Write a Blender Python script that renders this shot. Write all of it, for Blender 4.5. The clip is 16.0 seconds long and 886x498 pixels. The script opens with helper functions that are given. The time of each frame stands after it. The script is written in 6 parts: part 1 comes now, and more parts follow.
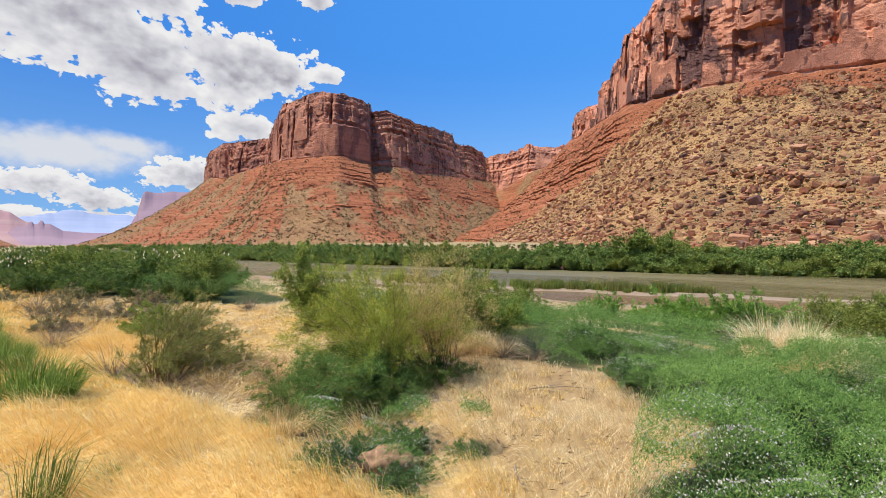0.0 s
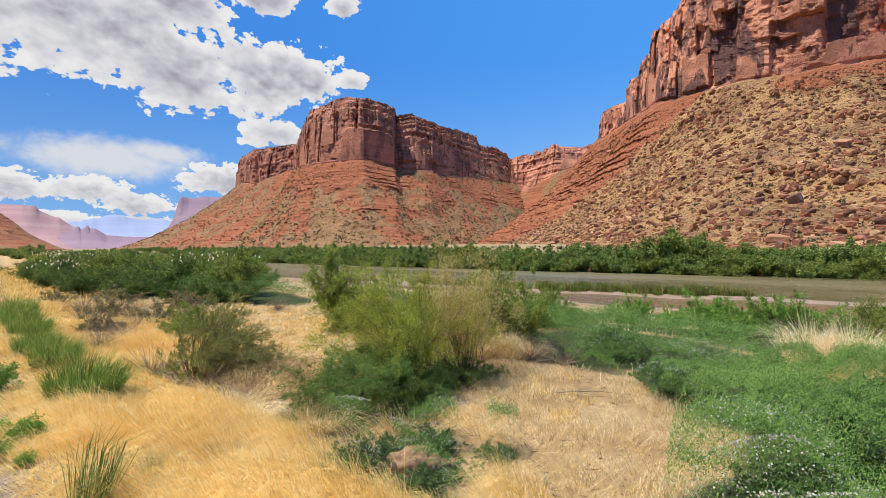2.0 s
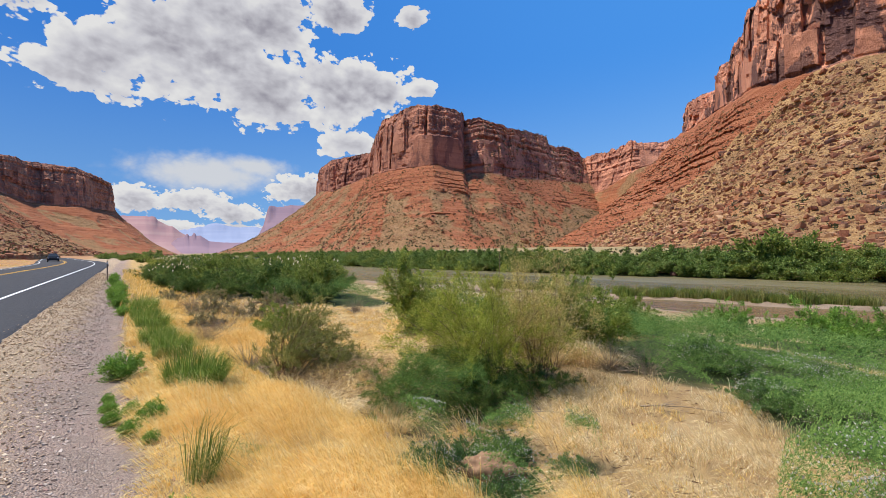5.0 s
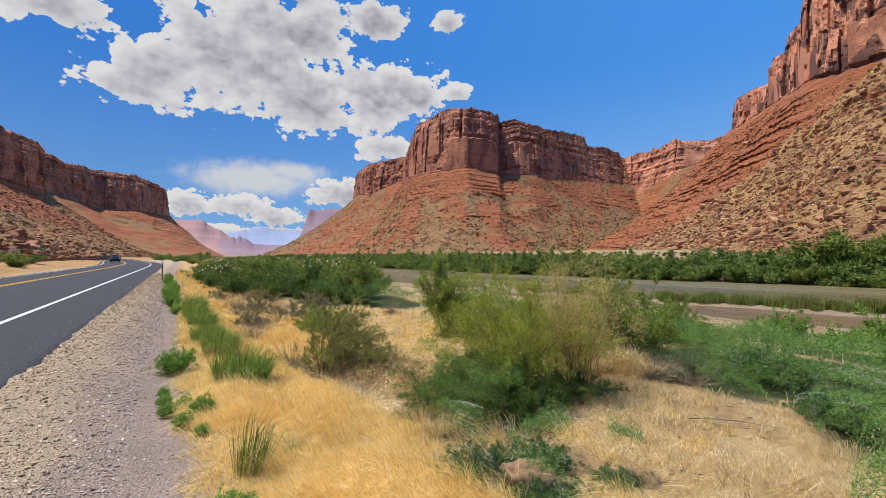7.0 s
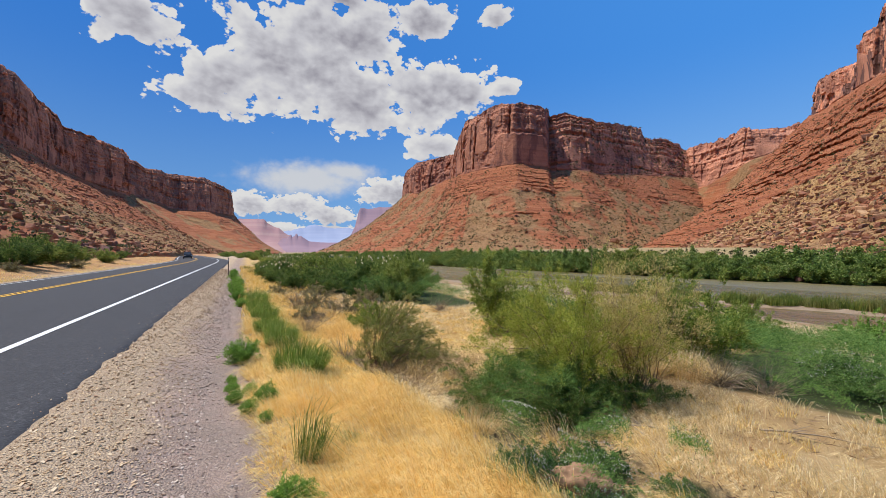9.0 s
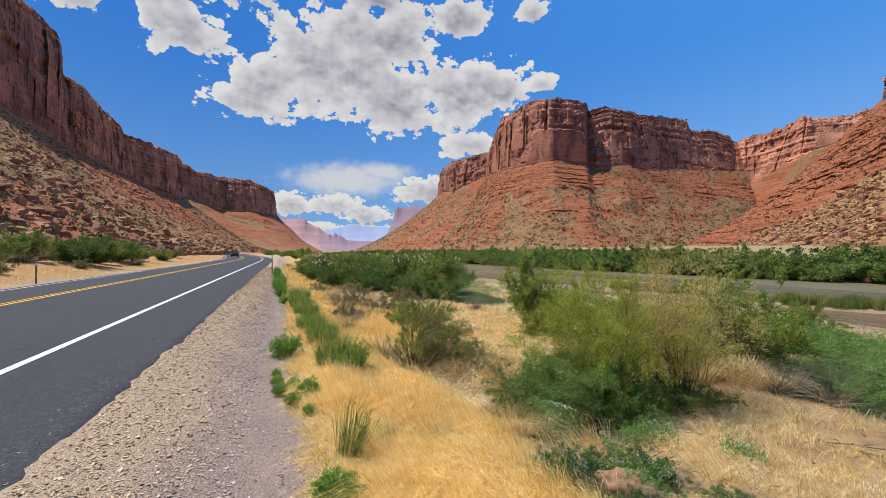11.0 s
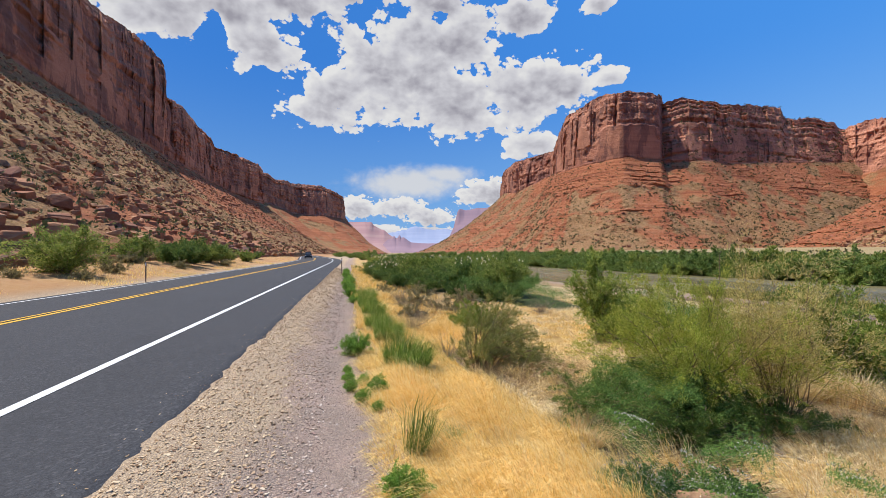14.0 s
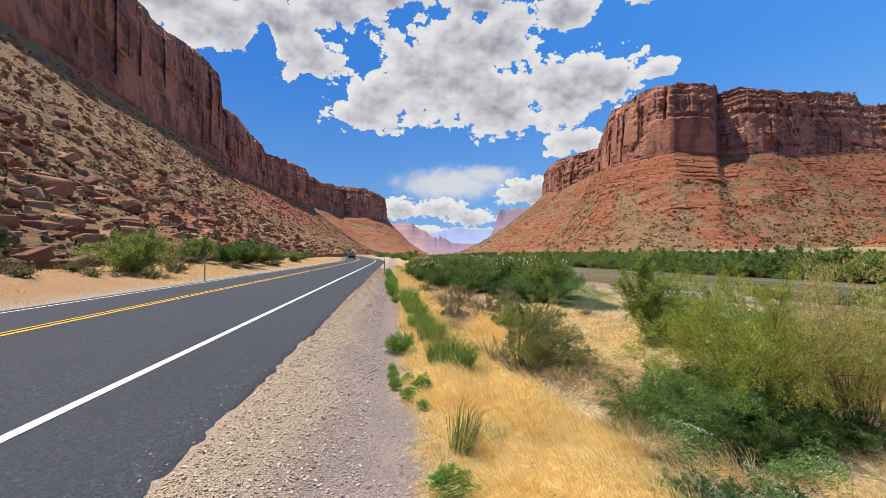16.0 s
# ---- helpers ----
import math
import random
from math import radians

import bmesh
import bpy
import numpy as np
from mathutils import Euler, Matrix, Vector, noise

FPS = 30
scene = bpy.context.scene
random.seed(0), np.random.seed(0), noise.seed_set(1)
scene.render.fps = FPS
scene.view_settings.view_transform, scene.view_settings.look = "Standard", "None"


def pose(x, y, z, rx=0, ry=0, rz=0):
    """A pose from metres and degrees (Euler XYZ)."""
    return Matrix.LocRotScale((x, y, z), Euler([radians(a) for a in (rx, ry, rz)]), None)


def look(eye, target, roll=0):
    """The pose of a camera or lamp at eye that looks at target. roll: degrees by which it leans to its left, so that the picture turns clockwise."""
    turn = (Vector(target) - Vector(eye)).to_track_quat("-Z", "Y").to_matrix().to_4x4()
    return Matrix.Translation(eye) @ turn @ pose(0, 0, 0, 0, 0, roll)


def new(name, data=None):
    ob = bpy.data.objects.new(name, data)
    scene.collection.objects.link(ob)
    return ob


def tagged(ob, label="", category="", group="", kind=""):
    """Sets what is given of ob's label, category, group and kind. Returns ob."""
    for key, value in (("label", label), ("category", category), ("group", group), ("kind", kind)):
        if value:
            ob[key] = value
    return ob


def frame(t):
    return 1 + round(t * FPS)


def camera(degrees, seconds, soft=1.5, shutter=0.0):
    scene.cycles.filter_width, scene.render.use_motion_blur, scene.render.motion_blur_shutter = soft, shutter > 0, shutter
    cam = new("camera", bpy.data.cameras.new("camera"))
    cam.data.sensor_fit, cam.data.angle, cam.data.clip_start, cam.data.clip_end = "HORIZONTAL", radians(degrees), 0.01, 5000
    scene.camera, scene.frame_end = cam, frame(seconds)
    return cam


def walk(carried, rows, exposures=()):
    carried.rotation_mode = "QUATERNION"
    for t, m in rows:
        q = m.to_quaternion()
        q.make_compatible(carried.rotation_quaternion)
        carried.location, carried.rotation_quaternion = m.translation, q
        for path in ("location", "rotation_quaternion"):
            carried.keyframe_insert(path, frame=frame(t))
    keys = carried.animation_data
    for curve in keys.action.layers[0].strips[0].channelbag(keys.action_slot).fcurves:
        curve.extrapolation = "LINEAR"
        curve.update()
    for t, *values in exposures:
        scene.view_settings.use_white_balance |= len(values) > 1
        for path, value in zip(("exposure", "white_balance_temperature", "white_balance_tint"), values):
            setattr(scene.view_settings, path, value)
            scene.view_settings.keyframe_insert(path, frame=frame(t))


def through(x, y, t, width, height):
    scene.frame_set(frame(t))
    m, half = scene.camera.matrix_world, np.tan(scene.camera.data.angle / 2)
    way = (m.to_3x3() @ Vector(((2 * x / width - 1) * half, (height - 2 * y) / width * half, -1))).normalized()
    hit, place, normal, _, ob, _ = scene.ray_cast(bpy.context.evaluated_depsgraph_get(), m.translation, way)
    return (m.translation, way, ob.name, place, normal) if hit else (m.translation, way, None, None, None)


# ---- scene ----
# A riverside road in a red-rock canyon. +y runs along the road, +x lies towards the river, z up.
cam = camera(95.4, 16.0, 0.6)
PATH = [
    (0.0, -0.000, 0.000, 1.600, -51.60, -0.28, -0.11),
    (0.5, -0.006, 0.002, 1.600, -51.03, -0.16, -0.09),
    (1.0, -0.009, 0.004, 1.598, -50.39, -0.05, -0.05),
    (1.5, -0.016, 0.007, 1.601, -49.47, 0.00, 0.01),
    (2.0, -0.020, 0.011, 1.601, -48.15, 0.01, 0.10),
    (2.5, -0.021, 0.014, 1.603, -46.58, 0.04, 0.21),
    (3.0, -0.020, 0.021, 1.600, -44.92, 0.10, 0.27),
    (3.5, -0.024, 0.027, 1.602, -43.17, 0.19, 0.29),
    (4.0, -0.036, 0.033, 1.605, -41.36, 0.31, 0.31),
    (6.5, -0.059, 0.061, 1.607, -34.82, 0.86, 0.23),
    (7.0, -0.068, 0.063, 1.611, -33.49, 0.95, 0.12),
    (7.5, -0.078, 0.064, 1.611, -31.84, 0.99, 0.08),
    (8.0, -0.084, 0.072, 1.610, -30.04, 0.88, 0.07),
    (8.5, -0.091, 0.082, 1.611, -28.34, 0.72, -0.01),
    (9.0, -0.091, 0.088, 1.612, -26.72, 0.59, -0.01),
    (9.5, -0.102, 0.086, 1.611, -25.15, 0.53, -0.03),
    (12.0, -0.113, 0.104, 1.610, -19.45, 0.37, -0.02),
    (12.5, -0.123, 0.097, 1.615, -18.02, 0.43, -0.10),
    (13.0, -0.127, 0.094, 1.617, -16.44, 0.52, -0.11),
    (13.5, -0.134, 0.095, 1.618, -14.76, 0.60, -0.06),
    (14.0, -0.140, 0.096, 1.620, -12.89, 0.65, -0.06),
    (14.5, -0.155, 0.095, 1.619, -10.92, 0.70, 0.01),
    (15.0, -0.170, 0.093, 1.621, -9.16, 0.71, 0.04),
    (15.5, -0.175, 0.095, 1.621, -7.90, 0.71, 0.01),
    (16.0, -0.176, 0.091, 1.623, -7.14, 0.70, 0.01),
]
walk(cam, [(t, pose(x, y, z, 90 + p, r, w)) for t, x, y, z, w, p, r in PATH],
     exposures=[(0.0, 0.10), (4.0, -0.03), (8.0, -0.16), (12.0, -0.12), (16.0, 0.0)])

# ---------------------------------------------------------------- sky, sun, exposure
SUN_EL, SUN_AZ = radians(68), radians(52)      # height; turn to the left of the road's direction


class Nodes:
    """Short hand for node trees."""

    def __init__(self, tree):
        self.tree = tree
        tree.nodes.clear()

    def add(self, kind):
        return self.tree.nodes.new(kind)

    def put(self, socket, value):
        if isinstance(value, bpy.types.NodeSocket):
            self.tree.links.new(value, socket)
        elif value is not None:
            socket.default_value = value

    def math(self, op, a, b=None, c=None, clamp=False):
        node = self.add("ShaderNodeMath")
        node.operation, node.use_clamp = op, clamp
        for s, v in zip(node.inputs, (a, b, c)):
            self.put(s, v)
        return node.outputs[0]

    def vec(self, op, a, b=None, c=None):
        node = self.add("ShaderNodeVectorMath")
        node.operation = op
        for s, v in zip(node.inputs, (a, b, c)):
            self.put(s, v)
        return node.outputs["Value"] if op in ("LENGTH", "DOT_PRODUCT") else node.outputs[0]

    def noise(self, vector, scale, detail=4.0, rough=0.55, distort=0.0):
        node = self.add("ShaderNodeTexNoise")
        self.put(node.inputs["Vector"], vector)
        for key, v in (("Scale", scale), ("Detail", detail), ("Roughness", rough), ("Distortion", distort)):
            self.put(node.inputs[key], v)
        return node.outputs[0]

    def voronoi(self, vector, scale, feature="F1", out="Distance"):
        node = self.add("ShaderNodeTexVoronoi")
        node.feature = feature
        self.put(node.inputs["Vector"], vector)
        self.put(node.inputs["Scale"], scale)
        return node.outputs[out]

    def step(self, value, low, high, a=0.0, b=1.0):
        node = self.add("ShaderNodeMapRange")
        node.interpolation_type = "SMOOTHSTEP"
        for s, v in zip(node.inputs, (value, low, high, a, b)):
            self.put(s, v)
        return node.outputs[0]

    def mix(self, factor, a, b, blend="MIX"):
        node = self.add("ShaderNodeMix")
        node.data_type, node.blend_type = "RGBA", blend
        self.put(node.inputs["Factor"], factor)
        for key, v in (("A", a), ("B", b)):
            socket = [s for s in node.inputs if s.name == key and s.type == "RGBA"][0]
            self.put(socket, (*v, 1.0) if isinstance(v, tuple) and len(v) == 3 else v)
        return [s for s in node.outputs if s.type == "RGBA"][0]

    def ramp(self, value, *stops):
        node = self.add("ShaderNodeValToRGB")
        while len(node.color_ramp.elements) < len(stops):
            node.color_ramp.elements.new(0.5)
        for e, (at, colour) in zip(node.color_ramp.elements, stops):
            e.position, e.color = at, (*colour, 1.0)
        self.put(node.inputs[0], value)
        return node.outputs[0]

    def stretch(self, vector, x, y, z):
        return self.vec("MULTIPLY", vector, (x, y, z))


world = bpy.data.worlds.new("sky")
scene.world = world
world.use_nodes = True
W = Nodes(world.node_tree)
sky = W.add("ShaderNodeTexSky")
sky.sky_type, sky.sun_disc, sky.sun_elevation, sky.sun_rotation = "NISHITA", False, SUN_EL, -SUN_AZ
sky.altitude, sky.air_density, sky.dust_density, sky.ozone_density = 1200.0, 1.0, 0.6, 2.2
direction = W.vec("NORMALIZE", W.add("ShaderNodeTexCoord").outputs["Generated"])
parts_of = W.add("ShaderNodeSeparateXYZ")
W.put(parts_of.inputs[0], direction)
turn = W.math("MULTIPLY", W.math("ARCTAN2", parts_of.outputs[0], parts_of.outputs[1]), -57.2958)
rise = W.math("MULTIPLY", W.math("ARCSINE", parts_of.outputs[2]), 57.2958)
flat = W.add("ShaderNodeCombineXYZ")
W.put(flat.inputs[0], turn)
W.put(flat.inputs[1], rise)
flat = flat.outputs[0]
# each heap of cloud: its turn and height in the sky and its half-widths, in degrees
HEAPS = [(4.3, 18.7, 5.5, 2.4), (0.4, 21.0, 7.5, 4.6), (-6.8, 25.0, 10.5, 6.8), (-14.1, 28.0, 9.0, 4.8),
         (-14.8, 20.3, 12.5, 4.8), (-24.1, 21.3, 9.2, 4.9), (-30.1, 21.4, 5.0, 2.8), (-35.1, 22.0, 3.2, 1.4),
         (-24.6, 30.2, 5.2, 2.2), (-11.7, 32.5, 6.5, 2.0), (10.4, 25.2, 6.6, 3.8), (15.2, 28.6, 7.5, 3.4),
         (23.2, 26.5, 6.8, 3.9), (27.5, 28.5, 5.5, 3.6), (2.0, 33.5, 9.0, 3.4), (-25.5, 14.9, 4.8, 2.0),
         (-34.2, 30.5, 2.6, 1.2), (8.0, 30.5, 5.0, 3.0)]
LOW_HEAPS = [(-18.7, 8.6, 4.6, 2.1), (-0.8, 6.4, 3.4, 1.8), (-6.5, 6.6, 4.6, 1.5), (-11.0, 5.2, 4.4, 1.4), (-4.0, 3.4, 4.5, 0.8), (-11.5, 3.2, 4.0, 0.7),
             (-20.0, 4.0, 6.0, 1.0)]
# blue showing between the heaps
GAPS = [(17.0, 24.6, 1.3, 3.4), (4.4, 26.0, 2.2, 1.5), (11.5, 21.8, 1.5, 1.2), (21.5, 22.2, 3.0, 1.2)]
VEILS = [(-8.4, 9.8, 9.5, 2.6), (-13.2, 11.0, 5.4, 1.6)]


def heaps(vector, blobs):
    low = None
    for az, el, a, b in blobs:
        d = W.vec("LENGTH", W.vec("MULTIPLY_ADD", vector, (1 / a, 1 / b, 0.0), (-az / a, -el / b, 0.0)))
        low = d if low is None else W.math("SMOOTH_MIN", low, d, 0.25)
    return W.math("SUBTRACT", 1.0, low)


def puffs(vector, scale, detail=7.0):
    v = W.stretch(vector, 1.0, 1.45, 1.0)
    warped = W.vec("ADD", v, W.vec("SCALE", W.noise(v, scale * 2.0, 3.0)))
    out = W.math("MULTIPLY", W.math("SUBTRACT", W.noise(v, scale, detail, 0.58, 0.35), 0.5), 0.85)
    # rounded tops, large and small
    for size, share in ((2.2, 0.24), (5.4, 0.12), (12.0, 0.06))[: (0 if detail < 3 else 2 if detail < 6 else 3)]:
        cells = W.add("ShaderNodeTexVoronoi")
        cells.voronoi_dimensions, cells.feature = "2D", "SMOOTH_F1"
        W.put(cells.inputs["Vector"], warped)
        cells.inputs["Scale"].default_value, cells.inputs["Smoothness"].default_value = scale * size, 0.3
        out = W.math("ADD", out, W.math("MULTIPLY", W.math("SUBTRACT", 0.36, cells.outputs["Distance"]), share))
    return out


def thickness(vector, detail):
    high = W.math("MULTIPLY_ADD", puffs(vector, 0.19, detail), 2.3, heaps(vector, HEAPS))
    for az, el, a, b in GAPS:
        d = W.vec("LENGTH", W.vec("MULTIPLY_ADD", vector, (1 / a, 1 / b, 0.0), (-az / a, -el / b, 0.0)))
        high = W.math("SUBTRACT", high, W.step(d, 0.2, 1.6, 1.1, 0.0))
    low = W.math("MULTIPLY_ADD", puffs(vector, 0.42, detail), 1.7, heaps(vector, LOW_HEAPS))
    return W.math("MAXIMUM", high, low)


here = thickness(flat, 7.0)
bulk = thickness(flat, 5.0)
soft_body = thickness(flat, 2.2)
sunward = thickness(W.vec("ADD", flat, (0.5, 1.0, 0.0)), 5.0)
cover = W.step(here, 0.02, 0.12)
# the sun stands above and beyond: thin rims shine, thick bases are grey
body = W.step(W.math("MULTIPLY_ADD", here, 0.12, W.math("MULTIPLY", soft_body, 0.88)), 0.10, 0.95)
relief = W.math("ADD", W.math("MULTIPLY", W.math("SUBTRACT", bulk, sunward), 0.32), W.math("MULTIPLY", W.math("SUBTRACT", bulk, here), 0.08))
light = W.math("ADD", W.math("SUBTRACT", 0.97, W.math("MULTIPLY", body, 0.44)), W.math("MULTIPLY", relief, 1.0), clamp=True)
light = W.math("SUBTRACT", light, W.step(rise, 25.0, 38.0, 0.0, 0.20))
cloud = W.ramp(light, (0.0, (0.27, 0.26, 0.32)), (0.42, (0.46, 0.45, 0.52)), (0.75, (0.82, 0.82, 0.88)), (1.0, (1.05, 1.05, 1.05)))
veil = W.step(W.math("MULTIPLY_ADD", puffs(flat, 0.2), 1.0, heaps(flat, VEILS)), -0.15, 0.70, 0.0, 0.92)
clear = W.mix(0.8, sky.outputs[0], W.mix(W.step(rise, -4.0, 26.0), (5.0, 10.2, 17.2), (1.0, 5.4, 16.0)))
clear = W.mix(1.0, clear, W.mix(W.step(turn, -85.0, 15.0), (1.36, 1.24, 1.16), (0.78, 0.84, 0.92)), "MULTIPLY")
shown = W.mix(veil, clear, (12.6, 12.9, 13.4))
bright = W.vec("SCALE", cloud)
bright.node.inputs["Scale"].default_value = 13.8
shown = W.mix(cover, shown, bright)
back = W.add("ShaderNodeBackground")
W.put(back.inputs[0], shown)
back.inputs[1].default_value = 0.055
W.put(W.add("ShaderNodeOutputWorld").inputs[0], back.outputs[0])

sun = new("sun", bpy.data.lights.new("sun", "SUN"))
sun.data.energy, sun.data.angle, sun.data.color = 6.0, radians(0.55), (1.0, 0.96, 0.91)
TO_SUN = Vector((-math.sin(SUN_AZ) * math.cos(SUN_EL), math.cos(SUN_AZ) * math.cos(SUN_EL), math.sin(SUN_EL)))
sun.matrix_world = look(TO_SUN * 100, (0, 0, 0))

# ---------------------------------------------------------------- number tools
rng = np.random.default_rng(7)


def lattice(ix, iy, iz, seed):
    h = (ix.astype(np.int64) * 374761393 + iy.astype(np.int64) * 668265263 + iz.astype(np.int64) * 2147483647 + seed * 974711) & 0x7FFFFFFF
    h = ((h ^ (h >> 13)) * 1274126177) & 0x7FFFFFFF
    h = ((h ^ (h >> 16)) * 668265263) & 0x7FFFFFFF
    return (h & 0xFFFFF) / 524287.5 - 1.0


def grain(x, y, z, seed=0):
    """Smooth noise in -1..1."""
    x, y, z = np.broadcast_arrays(np.asarray(x, float), np.asarray(y, float), np.asarray(z, float))
    fx, fy, fz = np.floor(x), np.floor(y), np.floor(z)
    u, v, w = x - fx, y - fy, z - fz
    u, v, w = u * u * (3 - 2 * u), v * v * (3 - 2 * v), w * w * (3 - 2 * w)
    out = 0
    for a in (0, 1):
        for b in (0, 1):
            for c in (0, 1):
                k = (u if a else 1 - u) * (v if b else 1 - v) * (w if c else 1 - w)
                out = out + k * lattice(fx + a, fy + b, fz + c, seed)
    return out


def fractal(x, y, z, octaves=4, seed=0, fall=0.5):
    out, amp, f = 0, 1.0, 1.0
    for k in range(octaves):
        out = out + amp * grain(x * f, y * f, z * f, seed + 17 * k)
        amp, f = amp * fall, f * 2.03
    return out


def smooth(x, a, b):
    t = np.clip((x - a) / (b - a), 0, 1)
    return t * t * (3 - 2 * t)


def mesh_of(name, verts, faces, material=None, shade=True, sizes=None, **floats):
    """A mesh from arrays: faces is n x 3 or n x 4. Named float values sit on the points."""
    me = bpy.data.meshes.new(name)
    verts, faces = np.asarray(verts, np.float32), np.asarray(faces, np.int32)
    n, k = faces.shape
    me.vertices.add(len(verts))
    me.vertices.foreach_set("co", verts.ravel())
    me.loops.add(n * k)
    me.loops.foreach_set("vertex_index", faces.ravel())
    me.polygons.add(n)
    me.polygons.foreach_set("loop_start", np.arange(0, n * k, k, dtype=np.int32))
    me.polygons.foreach_set("use_smooth", np.full(n, shade))
    for key, values in floats.items():
        me.attributes.new(key, "FLOAT", "POINT").data.foreach_set("value", np.asarray(values, np.float32).ravel())
    me.update(calc_edges=True)
    if material:
        me.materials.append(material)
    return me


def part(name, data, parent, label="", material=None):
    """A bmesh or a mesh as one object under a thing or under a part."""
    if isinstance(data, bmesh.types.BMesh):
        me = bpy.data.meshes.new(name)
        data.to_mesh(me)
        data.free()
        data = me
    if material:
        data.materials.append(material)
    ob = new(name, data)
    ob.parent = parent
    return tagged(ob, label)


def thing(name, m=None, label="", category="", group="", kind=""):
    ob = new(name)
    if m is not None:
        ob.matrix_world = m
    return tagged(ob, label, category, group, kind)


def box(bm, x0, x1, y0, y1, z0, z1, bevel=0.0):
    made = bmesh.ops.create_cube(bm, size=1.0)["verts"]
    for v in made:
        v.co = Vector(((x0 + x1) / 2 + v.co.x * (x1 - x0), (y0 + y1) / 2 + v.co.y * (y1 - y0), (z0 + z1) / 2 + v.co.z * (z1 - z0)))
    if bevel:
        edges = list({e for v in made for e in v.link_edges})
        bmesh.ops.bevel(bm, geom=edges, offset=bevel, segments=2, affect="EDGES")
    return bm


def material(name, build, roughness=0.9):
    mat = bpy.data.materials.new(name)
    mat.use_nodes = True
    N = Nodes(mat.node_tree)
    shader = N.add("ShaderNodeBsdfPrincipled")
    shader.inputs["Roughness"].default_value = roughness
    shader.inputs["Specular IOR Level"].default_value = 0.25
    N.put(N.add("ShaderNodeOutputMaterial").inputs[0], shader.outputs[0])
    build(N, shader)
    return mat


def place_of(N):
    return N.add("ShaderNodeNewGeometry").outputs["Position"]


def bump(N, shader, height, strength, distance):
    node = N.add("ShaderNodeBump")
    node.inputs["Strength"].default_value, node.inputs["Distance"].default_value = strength, distance
    N.put(node.inputs["Height"], height)
    N.put(shader.inputs["Normal"], node.outputs[0])


def value_of(N, name):
    node = N.add("ShaderNodeAttribute")
    node.attribute_name = name
    return node.outputs["Fac"]

# ---------------------------------------------------------------- materials
def build_cliff(N, s):
    p = place_of(N)
    xyz = N.add("ShaderNodeSeparateXYZ")
    N.put(xyz.inputs[0], p)
    zone, red = value_of(N, "zone"), value_of(N, "red")
    # cliff: orange-red sandstone with beds and dark varnish hanging down it
    wobble = N.math("MULTIPLY_ADD", N.noise(p, 0.02, 3), 9.0, xyz.outputs[2])
    bedded = value_of(N, "bedded")
    beds = N.noise(N.stretch(p, 0.004, 0.004, 0.22), 1.0, 5, 0.65)
    beds = N.math("MULTIPLY_ADD", N.math("SUBTRACT", beds, 0.5), bedded, 0.5)
    rock = N.ramp(beds, (0.30, (0.17, 0.062, 0.042)), (0.45, (0.31, 0.115, 0.068)), (0.58, (0.42, 0.175, 0.098)), (0.72, (0.25, 0.095, 0.062)))
    patches = N.noise(p, 0.035, 5, 0.6)
    rock = N.mix(N.math("MULTIPLY", N.step(patches, 0.40, 0.60), value_of(N, "glow")), rock, (0.76, 0.34, 0.195))
    stain = N.noise(N.stretch(p, 0.05, 0.05, 0.022), 1.0, 8, 0.66, 0.8)
    tone = value_of(N, "tone")
    stain = N.math("MULTIPLY_ADD", N.math("SUBTRACT", tone, 0.5), -0.16, stain)
    stain = N.math("MULTIPLY", N.step(stain, 0.50, 0.545), value_of(N, "varnish"))
    rock = N.mix(N.math("MULTIPLY", N.step(tone, 0.35, 0.75), 0.45), rock, (0.60, 0.27, 0.15))
    rock = N.mix(N.math("MULTIPLY", stain, 0.85), rock, (0.085, 0.048, 0.045))
    streak = N.noise(N.stretch(p, 0.25, 0.25, 0.03), 1.0, 6, 0.68)
    rock = N.mix(N.step(streak, 0.54, 0.70, 0.0, 0.35), rock, (0.13, 0.055, 0.04))
    # talus: tan rubble over red clay beds
    grit = N.noise(p, 0.9, 6, 0.7)
    tan = N.ramp(grit, (0.30, (0.07, 0.034, 0.017)), (0.44, (0.175, 0.09, 0.038)), (0.58, (0.31, 0.168, 0.07)), (0.75, (0.24, 0.088, 0.036)))
    clods = N.voronoi(p, 0.45, "F1", "Color")
    tan = N.mix(0.30, tan, N.ramp(N.math("MULTIPLY", clods, 1.0), (0.2, (0.13, 0.055, 0.028)), (0.5, (0.29, 0.15, 0.07)), (0.8, (0.42, 0.27, 0.13))))
    tan = N.mix(N.math("MULTIPLY", value_of(N, "dusty"), N.step(N.noise(p, 0.045, 5, 0.65), 0.36, 0.60, 0.15, 0.75)), tan, N.ramp(grit, (0.3, (0.27, 0.13, 0.05)), (0.5, (0.51, 0.295, 0.115)), (0.7, (0.63, 0.41, 0.175))))
    sage = N.noise(p, 0.28, 4, 0.75)
    tan = N.mix(N.step(sage, 0.60, 0.68, 0.0, 0.6), tan, (0.19, 0.155, 0.065))
    clay = N.ramp(N.noise(N.stretch(p, 0.01, 0.01, 0.45), 1.0, 4, 0.6), (0.3, (0.21, 0.064, 0.027)), (0.5, (0.345, 0.115, 0.046)), (0.7, (0.43, 0.17, 0.075)))
    clay = N.mix(N.step(N.noise(p, 0.25, 5, 0.7), 0.55, 0.75, 0.0, 0.6), clay, (0.30, 0.15, 0.085))
    redness = N.math("ADD", red, N.math("MULTIPLY", N.math("SUBTRACT", N.noise(p, 0.03, 5, 0.65), 0.5), 1.5))
    slope = N.mix(N.step(redness, 0.42, 0.62), tan, clay)
